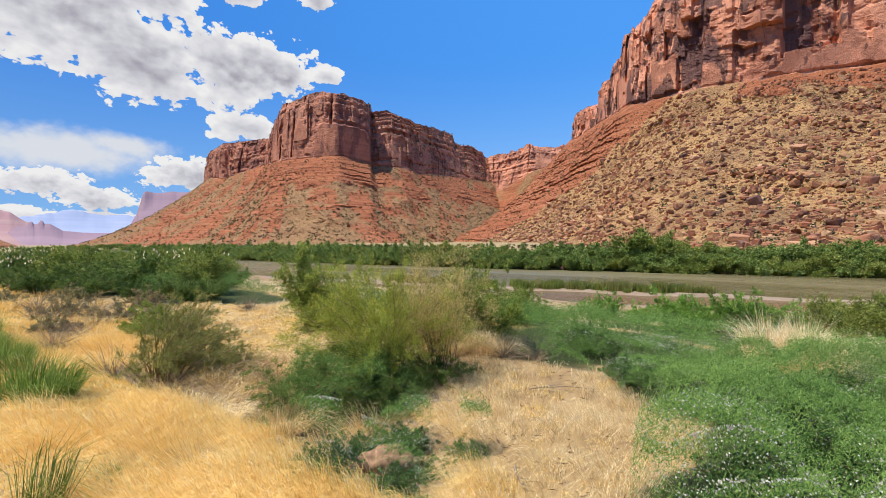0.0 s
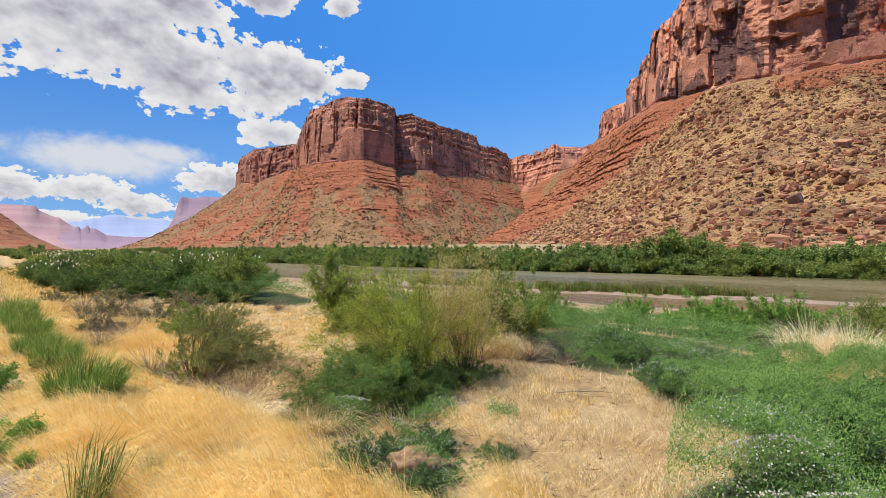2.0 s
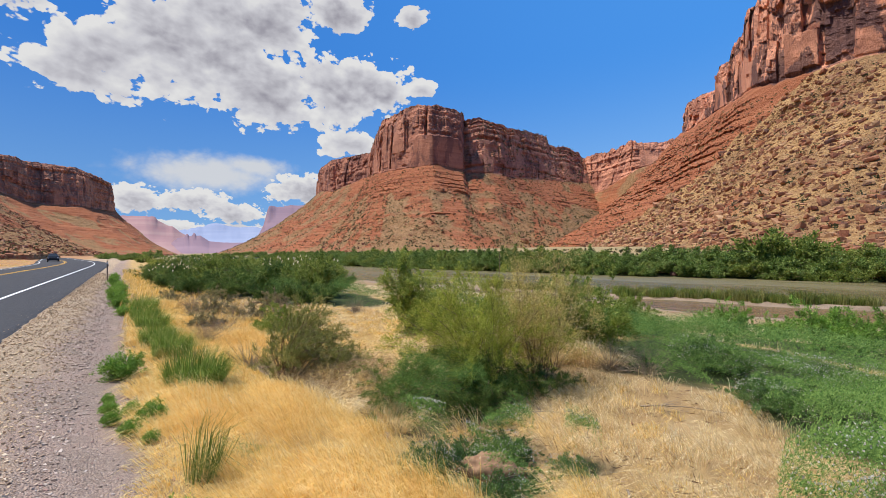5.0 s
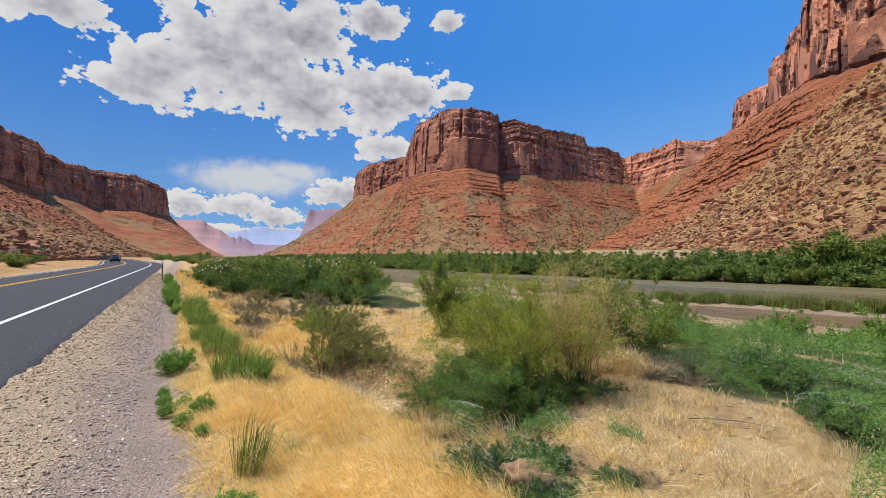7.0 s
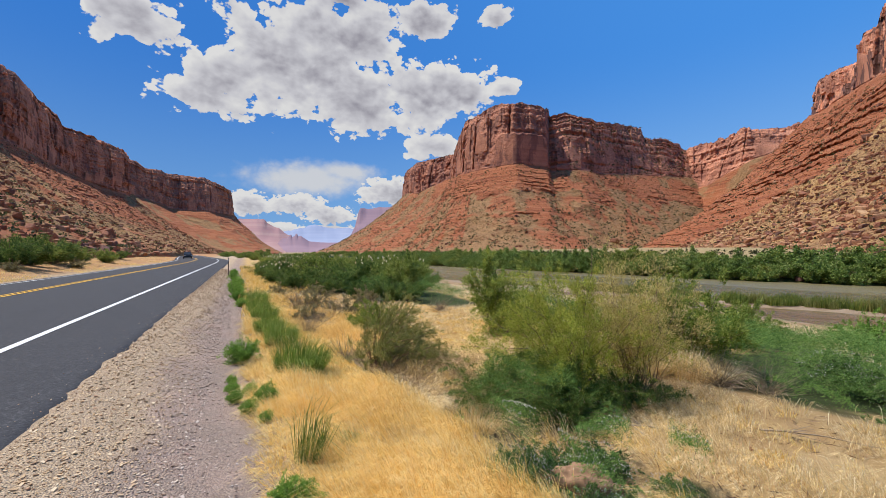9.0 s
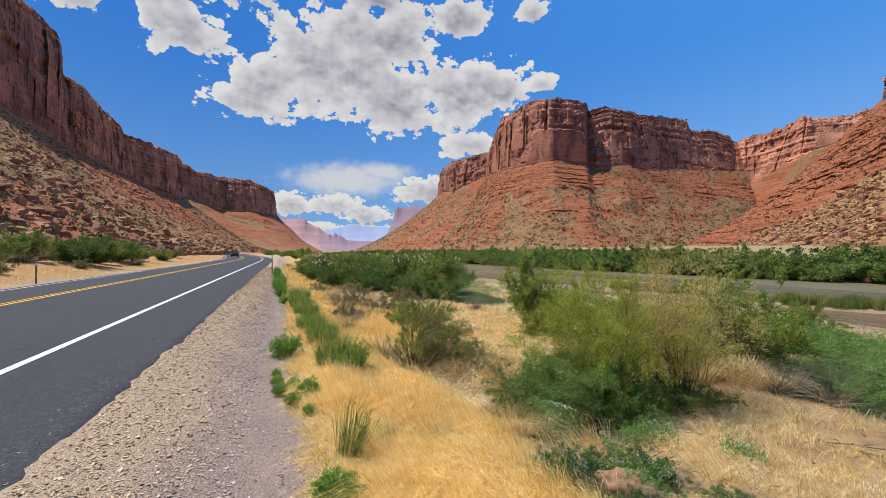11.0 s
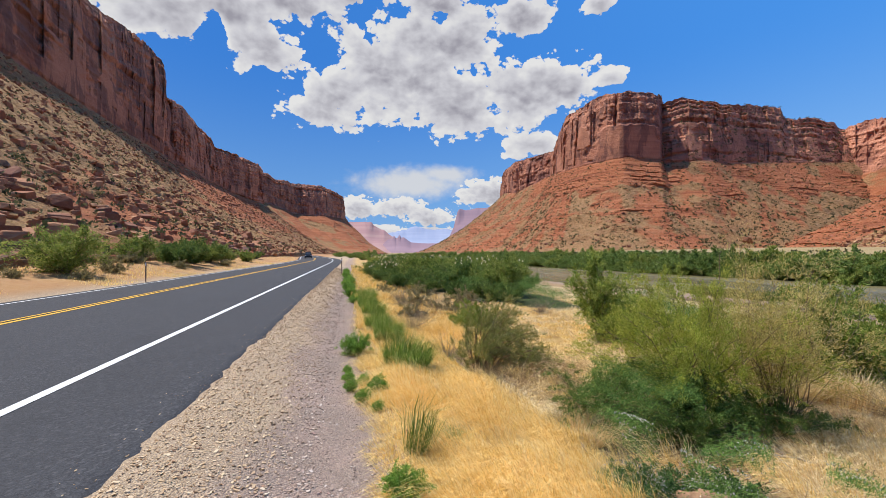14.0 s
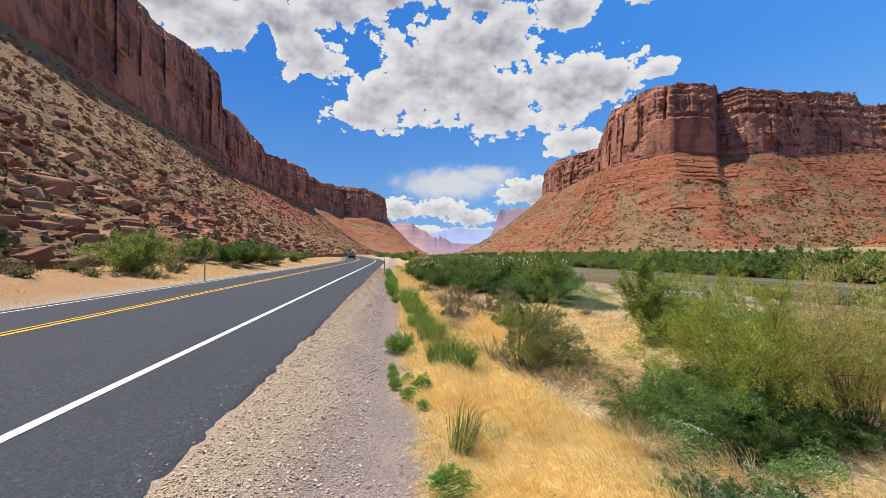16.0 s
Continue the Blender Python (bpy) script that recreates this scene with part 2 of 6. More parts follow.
    edge = N.math("ADD", zone, N.math("MULTIPLY", N.math("SUBTRACT", N.noise(p, 0.08, 4), 0.5), 0.35))
    N.put(s.inputs["Base Color"], N.mix(N.step(edge, 0.45, 0.55), slope, rock))
    chips = N.math("MULTIPLY", N.math("MULTIPLY", N.voronoi(p, 0.8), -0.45), N.math("SUBTRACT", 1.0, zone))
    joints = N.math("MULTIPLY", N.noise(N.stretch(p, 0.5, 0.5, 0.09), 1.0, 5, 0.65), 0.5)
    rough = N.math("ADD", N.math("ADD", N.noise(p, 0.35, 9, 0.72), chips), N.math("MULTIPLY", joints, zone))
    bump(N, s, rough, 0.9, 2.2)


def build_ground(N, s):
    p = place_of(N)
    lush, gravel, straw, mud = (value_of(N, k) for k in ("lush", "gravel", "straw", "mud"))
    fine, mid = N.noise(p, 9.0, 6, 0.7), N.noise(p, 0.8, 5, 0.6)
    soil = N.ramp(mid, (0.3, (0.25, 0.155, 0.075)), (0.55, (0.39, 0.265, 0.13)), (0.75, (0.31, 0.18, 0.088)))
    soil = N.mix(N.step(fine, 0.35, 0.7, 0.0, 0.5), soil, (0.20, 0.13, 0.08))
    gold = N.ramp(N.noise(N.stretch(p, 1.0, 1.0, 0.2), 2.2, 6, 0.7), (0.3, (0.28, 0.155, 0.05)), (0.48, (0.50, 0.32, 0.11)), (0.7, (0.62, 0.45, 0.21)))
    stones = N.voronoi(p, 75.0, "F1", "Color")
    near_road = N.add("ShaderNodeSeparateXYZ")
    N.put(near_road.inputs[0], p)
    sandy = N.step(N.math("MULTIPLY_ADD", N.noise(p, 1.1, 4), 1.0, near_road.outputs[0]), -0.55, -0.15, 1.0, 0.0)
    pale = N.mix(sandy, N.mix(N.step(N.noise(p, 1.4, 4), 0.4, 0.62), (0.36, 0.265, 0.205), (0.46, 0.32, 0.25)), (0.60, 0.435, 0.255))
    grey = N.mix(0.35, pale, N.ramp(N.math("MULTIPLY", stones, 1.0), (0.2, (0.20, 0.14, 0.10)), (0.5, (0.42, 0.31, 0.22)), (0.8, (0.58, 0.47, 0.36))))
    speck = N.voronoi(p, 110.0)
    grey = N.mix(N.step(speck, 0.42, 0.62, 0.0, 0.55), grey, (0.12, 0.09, 0.075))
    # soil beneath the mat; shade between its cushions is darkened into this colour
    weed = N.ramp(N.noise(p, 3.0, 6, 0.7), (0.3, (0.030, 0.040, 0.012)), (0.55, (0.055, 0.072, 0.020)), (0.8, (0.10, 0.095, 0.035)))
    wet = N.mix(N.step(mid, 0.3, 0.7), (0.24, 0.165, 0.105), (0.33, 0.245, 0.165))
    c = N.mix(straw, N.mix(N.step(near_road.outputs[0], -13.0, -11.0, 0.8, 0.0), soil, (0.40, 0.195, 0.09)), gold)
    c = N.mix(N.step(N.math("MULTIPLY_ADD", N.noise(p, 0.12, 4), 14.0, near_road.outputs[0]), 82.0, 100.0, 0.0, 0.8), c, N.ramp(N.noise(p, 0.3, 5, 0.65), (0.3, (0.19, 0.155, 0.065)), (0.6, (0.35, 0.265, 0.125))))
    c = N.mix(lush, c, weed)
    c = N.mix(mud, c, wet)
    c = N.mix(gravel, c, grey)
    N.put(s.inputs["Base Color"], c)
    pebbles = N.math("MULTIPLY", N.voronoi(p, 75.0), -1.0)
    bump(N, s, N.math("ADD", N.math("MULTIPLY", fine, 0.8), pebbles), 0.8, 0.02)


def build_asphalt(N, s):
    p = place_of(N)
    grit = N.voronoi(p, 110.0, "F1", "Color")
    c = N.ramp(N.math("MULTIPLY", grit, 1.0), (0.2, (0.032, 0.032, 0.034)), (0.6, (0.056, 0.056, 0.058)), (0.9, (0.10, 0.099, 0.10)))
    c = N.mix(N.step(N.noise(p, 60.0, 3, 0.6), 0.55, 0.75, 0.0, 0.6), c, (0.065, 0.063, 0.06))
    c = N.mix(0.45, c, N.ramp(N.math("MULTIPLY", N.voronoi(p, 48.0, "F1", "Color"), 1.0), (0.2, (0.022, 0.022, 0.025)), (0.7, (0.05, 0.05, 0.054)), (0.92, (0.125, 0.122, 0.12))))
    lanes = N.noise(N.stretch(p, 0.9, 0.03, 1.0), 1.0, 3)
    c = N.mix(N.step(lanes, 0.35, 0.7, 0.0, 0.45), c, (0.048, 0.047, 0.048))
    c = N.mix(N.step(N.noise(p, 0.5, 5, 0.65), 0.5, 0.8, 0.0, 0.35), c, (0.020, 0.020, 0.021))
    N.put(s.inputs["Base Color"], c)
    bump(N, s, N.voronoi(p, 110.0), 0.5, 0.006)


def paint(colour, dark):
    def build(N, s):
        p = place_of(N)
        worn = N.noise(p, 14.0, 6, 0.75)
        N.put(s.inputs["Base Color"], N.mix(N.step(worn, 0.56, 0.78, 0.0, 0.75), colour, dark))
        bump(N, s, N.noise(p, 90.0, 3), 0.3, 0.004)
    return build


def build_water(N, s):
    p = place_of(N)
    silt = N.noise(N.stretch(p, 0.05, 0.02, 1.0), 1.0, 4)
    xyz = N.add("ShaderNodeSeparateXYZ")
    N.put(xyz.inputs[0], p)
    stream = N.step(N.math("MULTIPLY_ADD", xyz.outputs[1], 0.28, N.math("MULTIPLY_ADD", silt, 3.0, xyz.outputs[0])), 45.0, 53.0)
    mud = N.mix(N.step(silt, 0.35, 0.7), (0.15, 0.088, 0.036), (0.19, 0.115, 0.05))
    N.put(s.inputs["Base Color"], N.mix(stream, mud, N.mix(N.step(silt, 0.35, 0.7), (0.145, 0.118, 0.05), (0.19, 0.155, 0.072))))
    s.inputs["IOR"].default_value = 1.33
    s.inputs["Specular IOR Level"].default_value = 0.7
    calm = N.step(N.noise(N.stretch(p, 0.05, 0.012, 1.0), 1.0, 4), 0.40, 0.62, 0.10, 0.30)
    N.put(s.inputs["Roughness"], calm)
    waves = N.math("ADD", N.noise(N.stretch(p, 1.0, 0.5, 1.0), 1.3, 4, 0.6), N.math("MULTIPLY", N.noise(p, 0.25, 3), 2.0))
    bump(N, s, waves, 1.0, 0.35)


def leaves(dark, mid, pale, patch=1.2, through=0.35):
    """Foliage: each leaf its own tint, drifts of lighter and darker tips, some light through."""
    def build(N, s):
        g = N.add("ShaderNodeNewGeometry")
        tint = N.math("ADD", N.math("MULTIPLY", g.outputs["Random Per Island"], 0.6), N.math("MULTIPLY", N.noise(g.outputs["Position"], patch, 4, 0.6), 0.55))
        own = N.add("ShaderNodeObjectInfo").outputs["Random"]
        tint = N.math("ADD", tint, N.math("MULTIPLY_ADD", own, 0.22, -0.12))
        c = N.ramp(tint, (0.22, dark), (0.52, mid), (0.86, pale))
        N.put(s.inputs["Base Color"], c)
        s.inputs["Roughness"].default_value = 0.6
        s.inputs["Specular IOR Level"].default_value = 0.12
        glow = N.add("ShaderNodeBsdfTranslucent")
        N.put(glow.inputs[0], c)
        both = N.add("ShaderNodeMixShader")
        both.inputs[0].default_value = through
        N.put(both.inputs[1], s.outputs[0])
        N.put(both.inputs[2], glow.outputs[0])
        end = [n for n in N.tree.nodes if n.type == "OUTPUT_MATERIAL"][0]
        N.put(end.inputs[0], both.outputs[0])
    return build


def build_bark(N, s):
    p = place_of(N)
    N.put(s.inputs["Base Color"], N.ramp(N.noise(N.stretch(p, 30, 30, 6), 1.0, 4), (0.3, (0.12, 0.08, 0.05)), (0.7, (0.28, 0.20, 0.13))))


def boulder_rock(*tints):
    return lambda N, s: build_boulder(N, s, tints)


def build_boulder(N, s, tints):
    p = place_of(N)
    own = N.add("ShaderNodeObjectInfo").outputs["Random"]
    isle = N.add("ShaderNodeNewGeometry").outputs["Random Per Island"]
    c = N.ramp(N.math("FRACT", N.math("ADD", own, isle)), *tints)
    c = N.mix(N.step(N.noise(p, 0.7, 6, 0.7), 0.48, 0.72, 0.0, 0.5), c, (0.42, 0.245, 0.125))
    c = N.mix(N.step(N.noise(p, 0.4, 5, 0.65), 0.55, 0.66, 0.0, 0.7), c, (0.10, 0.065, 0.055))
    N.put(s.inputs["Base Color"], c)
    bump(N, s, N.noise(p, 1.5, 8, 0.7), 0.7, 0.35)


def plain(colour, worn, scale=6.0, metal=0.0):
    def build(N, s):
        p = place_of(N)
        N.put(s.inputs["Base Color"], N.mix(N.step(N.noise(p, scale, 5, 0.65), 0.4, 0.75), colour, worn))
        s.inputs["Metallic"].default_value = metal
    return build


M_CLIFF = material("red_sandstone", build_cliff, 0.92)
M_GROUND = material("river_flat_soil", build_ground, 0.95)
M_ASPHALT = material("asphalt", build_asphalt, 0.85)
M_WHITE = material("white_road_paint", paint((0.74, 0.74, 0.72), (0.25, 0.25, 0.24)), 0.7)
M_YELLOW = material("yellow_road_paint", paint((0.72, 0.40, 0.045), (0.22, 0.15, 0.06)), 0.7)
M_WATER = material("silty_river_water", build_water, 0.1)
M_BARK = material("grey_brown_bark", build_bark, 0.9)
M_BOULDER = material("fallen_sandstone", boulder_rock((0.0, (0.21, 0.085, 0.048)), (0.3, (0.37, 0.155, 0.08)), (0.55, (0.44, 0.235, 0.125)), (0.8, (0.31, 0.115, 0.058)), (1.0, (0.13, 0.068, 0.055))), 0.92)
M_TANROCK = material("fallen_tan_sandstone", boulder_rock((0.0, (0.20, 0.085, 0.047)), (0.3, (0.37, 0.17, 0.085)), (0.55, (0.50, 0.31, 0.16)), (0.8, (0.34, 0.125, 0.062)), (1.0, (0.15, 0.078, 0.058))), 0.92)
M_TAMARISK = material("tamarisk_sprays", leaves((0.19, 0.25, 0.035), (0.44, 0.49, 0.075), (0.66, 0.60, 0.16), 1.6, 0.55))
M_WILLOW = material("willow_leaves", leaves((0.080, 0.125, 0.024), (0.200, 0.265, 0.048), (0.42, 0.43, 0.115), 1.0, 0.5))
M_DARKLEAF = material("dark_green_leaves", leaves((0.040, 0.082, 0.018), (0.105, 0.172, 0.036), (0.25, 0.31, 0.075), 1.0, 0.35))
M_SAGE = material("grey_green_sprays", leaves((0.16, 0.14, 0.06), (0.29, 0.25, 0.11), (0.42, 0.35, 0.18), 1.2, 0.4))
M_MAT = material("clover_mat_leaves", leaves((0.034, 0.088, 0.020), (0.090, 0.185, 0.034), (0.24, 0.36, 0.085), 0.9, 0.2))
M_FLOWER = material("pale_flower_heads", leaves((0.44, 0.40, 0.34), (0.62, 0.58, 0.52), (0.72, 0.70, 0.62)))
M_GOLD = material("golden_dry_grass", leaves((0.62, 0.38, 0.08), (0.95, 0.66, 0.20), (0.98, 0.83, 0.42), 1.5, 0.45))
M_STRAW = material("pale_straw", leaves((0.66, 0.47, 0.21), (0.92, 0.74, 0.40), (0.99, 0.89, 0.62), 0.9, 0.42))
M_GREENBLADE = material("green_grass_blades", leaves((0.09, 0.14, 0.024), (0.19, 0.26, 0.05), (0.40, 0.39, 0.12), 0.9, 0.45))
M_TWIG = material("bleached_twigs", plain((0.36, 0.28, 0.19), (0.17, 0.12, 0.08), 30.0), 0.9)
M_OLIVE = material("olive_sprays", leaves((0.131, 0.151, 0.035), (0.281, 0.290, 0.076), (0.461, 0.431, 0.160), 1.6, 0.45))
M_BRIGHT = material("fresh_green_leaves", leaves((0.097, 0.205, 0.028), (0.194, 0.356, 0.054), (0.356, 0.497, 0.108), 1.2, 0.5))
M_FRESH = material("pale_tipped_leaves", leaves((0.075, 0.125, 0.020), (0.20, 0.28, 0.045), (0.42, 0.45, 0.11), 1.4, 0.45))
M_THICKET = material("thicket_leaves", leaves((0.075, 0.130, 0.026), (0.165, 0.245, 0.050), (0.32, 0.38, 0.11), 0.25, 0.3))

# ---------------------------------------------------------------- lie of the land
WATER_Z = -3.2


def far_shore(y):
    return np.interp(y, [-200, -15, 12, 44, 75, 130, 300, 700], [118, 95, 88, 79, 75, 70, 62, 60])


def near_shore(y):
    return 34.5 + 1.6 * np.sin(y * 0.11) + 1.1 * np.sin(y * 0.31 + 1) - 3.0 * smooth(y, 40, 75)


GULLY = ((1.8, 6.9), (1.98, 5.5), (2.25, 4.5), (2.42, 3.4))


def gully_at(x, y):
    """1 along the small washed-out gully below the olive bush, 0 away from it."""
    x, y = np.asarray(x, float), np.asarray(y, float)
    best = np.full(np.broadcast(x, y).shape, 9.0)
    for (ax, ay), (bx, by) in zip(GULLY, GULLY[1:]):
        t = np.clip(((x - ax) * (bx - ax) + (y - ay) * (by - ay)) / ((bx - ax) ** 2 + (by - ay) ** 2), 0, 1)
        best = np.minimum(best, np.hypot(x - ax - t * (bx - ax), y - ay - t * (by - ay)))
    return 1 - smooth(best + 0.08 * grain(x * 4, y * 4, 0.0, 311), 0.10, 0.42)


def bend(y):
    """How far the road swings to the left, by its way along the valley."""
    y = np.clip(y, 58, 260)
    return np.where(y > 130, -5.18 - (y - 130) * 0.105, -(y - 58) ** 2 / 1000.0)


def land(x, y):
    """Height of the ground."""
    x, y = np.asarray(x, float), np.asarray(y, float)
    off = bend(y) * (1 - smooth(x, -1.0, 5.0))
    cross = np.interp(x - off, [-60, -16, -12, -10.9, -10.5, -2.1, -1.62, -1.50, -1.38, -1.24, -0.2, 0.6, 3, 6, 10, 16, 24],
                      [2.5, 0.7, 0.02, 0.0, -0.1, 0.20, 0.264, 0.284, 0.297, 0.276, 0.03, -0.02, -0.28, -0.36, -0.58, -1.2, -2.2])
    ns, fs = near_shore(y), far_shore(y)
    t = np.clip((x - 24) / (ns - 24), 0, 1)
    near = np.where(x > 24, -2.2 + (WATER_Z + 2.2) * t ** 1.2, cross)
    bed = WATER_Z - 0.9 * smooth(x, ns, ns + 9)
    far = np.interp(x - fs, [-12, -0.8, 0, 0.5, 4, 20, 45, 120, 400], [-4.6, -3.7, -3.1, -2.3, -1.7, -1.0, 0.6, 4.0, 9.0])
    z = np.where(x < ns, near, np.where(x < fs - 11, bed, np.maximum(far, np.where(x < fs, bed, -99))))
    # sandbars lying along the stream
    ridge = bar_line(y)
    bar = -2.93 - 0.13 * np.abs(x - ridge) ** 1.6 + 0.10 * grain(x * 0.3, y * 0.2, 0.0, 3) - 0.6 * smooth(y, 44, 60) - 0.6 * smooth(-y, 30, 60)
    bar2 = -3.05 - 0.02 * np.abs(x - 40 - 0.06 * y) ** 2 - 0.004 * np.abs(y - 44) ** 1.5
    z = np.where((x > ns) & (x < fs), np.maximum(z, np.maximum(bar, bar2)), z)
    z = z - 0.24 * gully_at(x, y)
    lip = (0.007 * fractal(x * 2.0, y * 1.1, 0.0, 2, 6) + 0.006 * fractal(x * 9.0, y * 9.0, 0.0, 2, 7)) * smooth(x, -1.9, -1.7) * (1 - smooth(x, -0.6, 0.4))
    z = z + lip
    rough = 0.05 * fractal(x * 0.8, y * 0.8, 0.0, 3, 5) + 0.13 * fractal(x * 0.13, y * 0.13, 0.0, 2, 9)
    return z + rough * smooth(x, 0.8, 3.0) * np.where(x > ns, 0.35, 1.0) + rough * smooth(-x, 12.0, 15.0)


def bar_line(y):
    """The long sandbar's crest across the stream."""
    return np.interp(y, [-60, -30, -8, 2, 11, 22, 36, 50], [56, 52.5, 50.5, 48.2, 45.0, 42.0, 38.5, 34]) + 0.5 * np.sin(y * 0.5)


def spot(x, y, dz=0.0):
    return float(land(x, y)) + dz


def build_ground_sheet():
    n = 460
    turn = np.linspace(0, 2 * np.pi, n, endpoint=False)
    reach = np.concatenate([[0.002, 0.25], np.geomspace(0.5, 140, 260), np.geomspace(144, 4600, 50)])
    a, r = np.meshgrid(turn, reach, indexing="ij")
    x, y = r * np.sin(a), r * np.cos(a)
    z = land(x, y)
    verts = np.stack([x, y, z], -1).reshape(-1, 3)
    m = len(reach)
    i, j = np.meshgrid(np.arange(n), np.arange(m - 1), indexing="ij")
    k = (i + 1) % n
    faces = np.stack([i * m + j, i * m + j + 1, k * m + j + 1, k * m + j], -1).reshape(-1, 4)
    centre = len(verts)
    verts = np.vstack([verts, [[0, 0, spot(0, 0)]]])
    x, y = verts[:, 0], verts[:, 1]
    wig = 0.35 * grain(x * 0.9, y * 0.9, 0.0, 21) + 0.15 * grain(x * 3.1, y * 3.1, 0.0, 22)
    gravel = smooth(0.15 - x - 0.5 * wig, -0.1, 0.15) * smooth(x, -13.0, -11.2)
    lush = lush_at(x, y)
    straw = straw_at(x, y) * (1 - lush)
    mud = smooth(x, near_shore(y) - 4.5 + 2 * wig, near_shore(y) - 2.0) * (1 - smooth(x, far_shore(y) - 7.0, far_shore(y) - 4.0))
    mud = np.maximum(mud, gully_at(x, y))
    straw = straw * (1 - gully_at(x, y))
    faces = faces.tolist()
    me = mesh_of("ground", verts, np.array(faces), M_GROUND, True, lush=lush, gravel=gravel, straw=straw, mud=mud)
    return tagged(new("ground", me), "dry riverside flat of soil, straw and gravel", "ground", kind="structure")


def lush_at(x, y):
    """Where the low green mat grows (0..1)."""
    wig = 0.5 * grain(x * 0.7, y * 0.7, 0.0, 31) + 0.25 * grain(x * 2.3, y * 2.3, 0.0, 32)
    out = np.zeros_like(np.asarray(x, float))
    for cx, cy, rx, ry in LUSH:
        d = np.hypot((x - cx) / rx, (y - cy) / ry) + wig * 0.35
        out = np.maximum(out, 1 - smooth(d, 0.86, 1.04))
    out = out * smooth(np.hypot(x - 8.9, y + 0.35), 0.75, 1.15)
    far = smooth(x, far_shore(y) - 7.0, far_shore(y) - 4.0) * (1 - smooth(x, far_shore(y) + 20, far_shore(y) + 28))
    return np.maximum(out, far)


def straw_at(x, y):
    wig = 0.5 * grain(x * 0.6, y * 0.6, 0.0, 41)
    near = smooth(x, -0.25, 0.25) * (1 - smooth(x + 4 * wig, 11, 16))
    left = 0.32 * (1 - smooth(x, -12.6, -11.6)) * smooth(x, -26, -16)
    near = near * (1 - 0.6 * smooth(x, 2.3, 3.0) * (1 - smooth(x, 6.0, 7.5)) * (1 - smooth(y, 4.0, 6.0)))
    return np.clip(near * (0.75 + wig) + left * (0.75 + wig), 0, 1)


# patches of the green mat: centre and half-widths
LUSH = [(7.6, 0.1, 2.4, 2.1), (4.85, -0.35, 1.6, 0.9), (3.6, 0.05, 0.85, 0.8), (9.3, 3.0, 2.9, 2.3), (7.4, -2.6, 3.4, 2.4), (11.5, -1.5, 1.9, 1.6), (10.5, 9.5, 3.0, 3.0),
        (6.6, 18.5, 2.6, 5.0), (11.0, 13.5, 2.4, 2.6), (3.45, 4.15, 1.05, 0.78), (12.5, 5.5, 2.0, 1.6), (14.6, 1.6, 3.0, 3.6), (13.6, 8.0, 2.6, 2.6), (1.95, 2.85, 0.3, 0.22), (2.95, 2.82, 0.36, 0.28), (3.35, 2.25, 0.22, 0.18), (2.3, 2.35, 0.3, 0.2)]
ground = build_ground_sheet()


def ribbon(name, pts, half, material, label, category, height=0.0, thick=0.0, ragged=0.0):
    """A strip along a line of (x, y, z, sideways slope) stations."""
    pts = np.asarray(pts, float)
    d = np.gradient(pts[:, :2], axis=0)
    d /= np.linalg.norm(d, axis=1)[:, None]
    side = np.stack([d[:, 1], -d[:, 0]], -1)
    rows = []
    for k in half:
        wear = k + (ragged * (grain(pts[:, 1] * 1.9, 0.0, 0.0, 321) + 0.8 * grain(pts[:, 1] * 0.6 + 0.3 * pts[:, 1] * 12, 0.0, 0.0, 322)) if k > 4.5 else 0.0 * pts[:, 1])
        rows.append(np.column_stack([pts[:, :2] + side * wear[:, None], pts[:, 2] + height + road_fall(k)]))
    if thick:
        rows = [rows[0] - [0, 0, thick]] + rows + [rows[-1] - [0, 0, thick]]
    rows = np.array(rows)
    m, n = rows.shape[0], rows.shape[1]
    i, j = np.meshgrid(np.arange(m - 1), np.arange(n - 1), indexing="ij")
    faces = np.stack([i * n + j, i * n + j + 1, (i + 1) * n + j + 1, (i + 1) * n + j], -1).reshape(-1, 4)
    return tagged(new(name, mesh_of(name, rows.reshape(-1, 3), faces, material)), label, category, kind="structure")


def road_fall(k):
    """The road falls from its crown to either side; k is the offset to the right of the yellow lines."""
    return -0.004 * max(k, 0) - 0.055 * max(-k, 0)


def road_line():
    s = np.concatenate([np.arange(-120, -10, 2.0), np.arange(-10, 40, 0.12), np.arange(40, 60, 2.0), np.arange(60, 262, 4.0)])
    return np.column_stack([-6.55 + bend(s), s, 0.30 + 0.0003 * np.clip(s, 0, 200)])


ROAD = road_line()
road = ribbon("road", ROAD, [-4.15, -3.55, -0.2, 0.2, 3.55, 4.86, 5.1], M_ASPHALT, "two-lane dark asphalt road with painted lines", "road", 0.0, 0.3, 0.018)
ribbon("edge_line", ROAD, [3.53, 3.64], M_WHITE, "white painted edge line on the asphalt", "road marking", 0.006)
ribbon("edge_line", ROAD, [-3.62, -3.50], M_WHITE, "white painted edge line on the asphalt", "road marking", 0.006)
ribbon("centre_line", ROAD, [-0.16, -0.06], M_YELLOW, "yellow painted centre line on the asphalt", "road marking", 0.006)
ribbon("centre_line", ROAD, [0.06, 0.16], M_YELLOW, "yellow painted centre line on the asphalt", "road marking", 0.006)

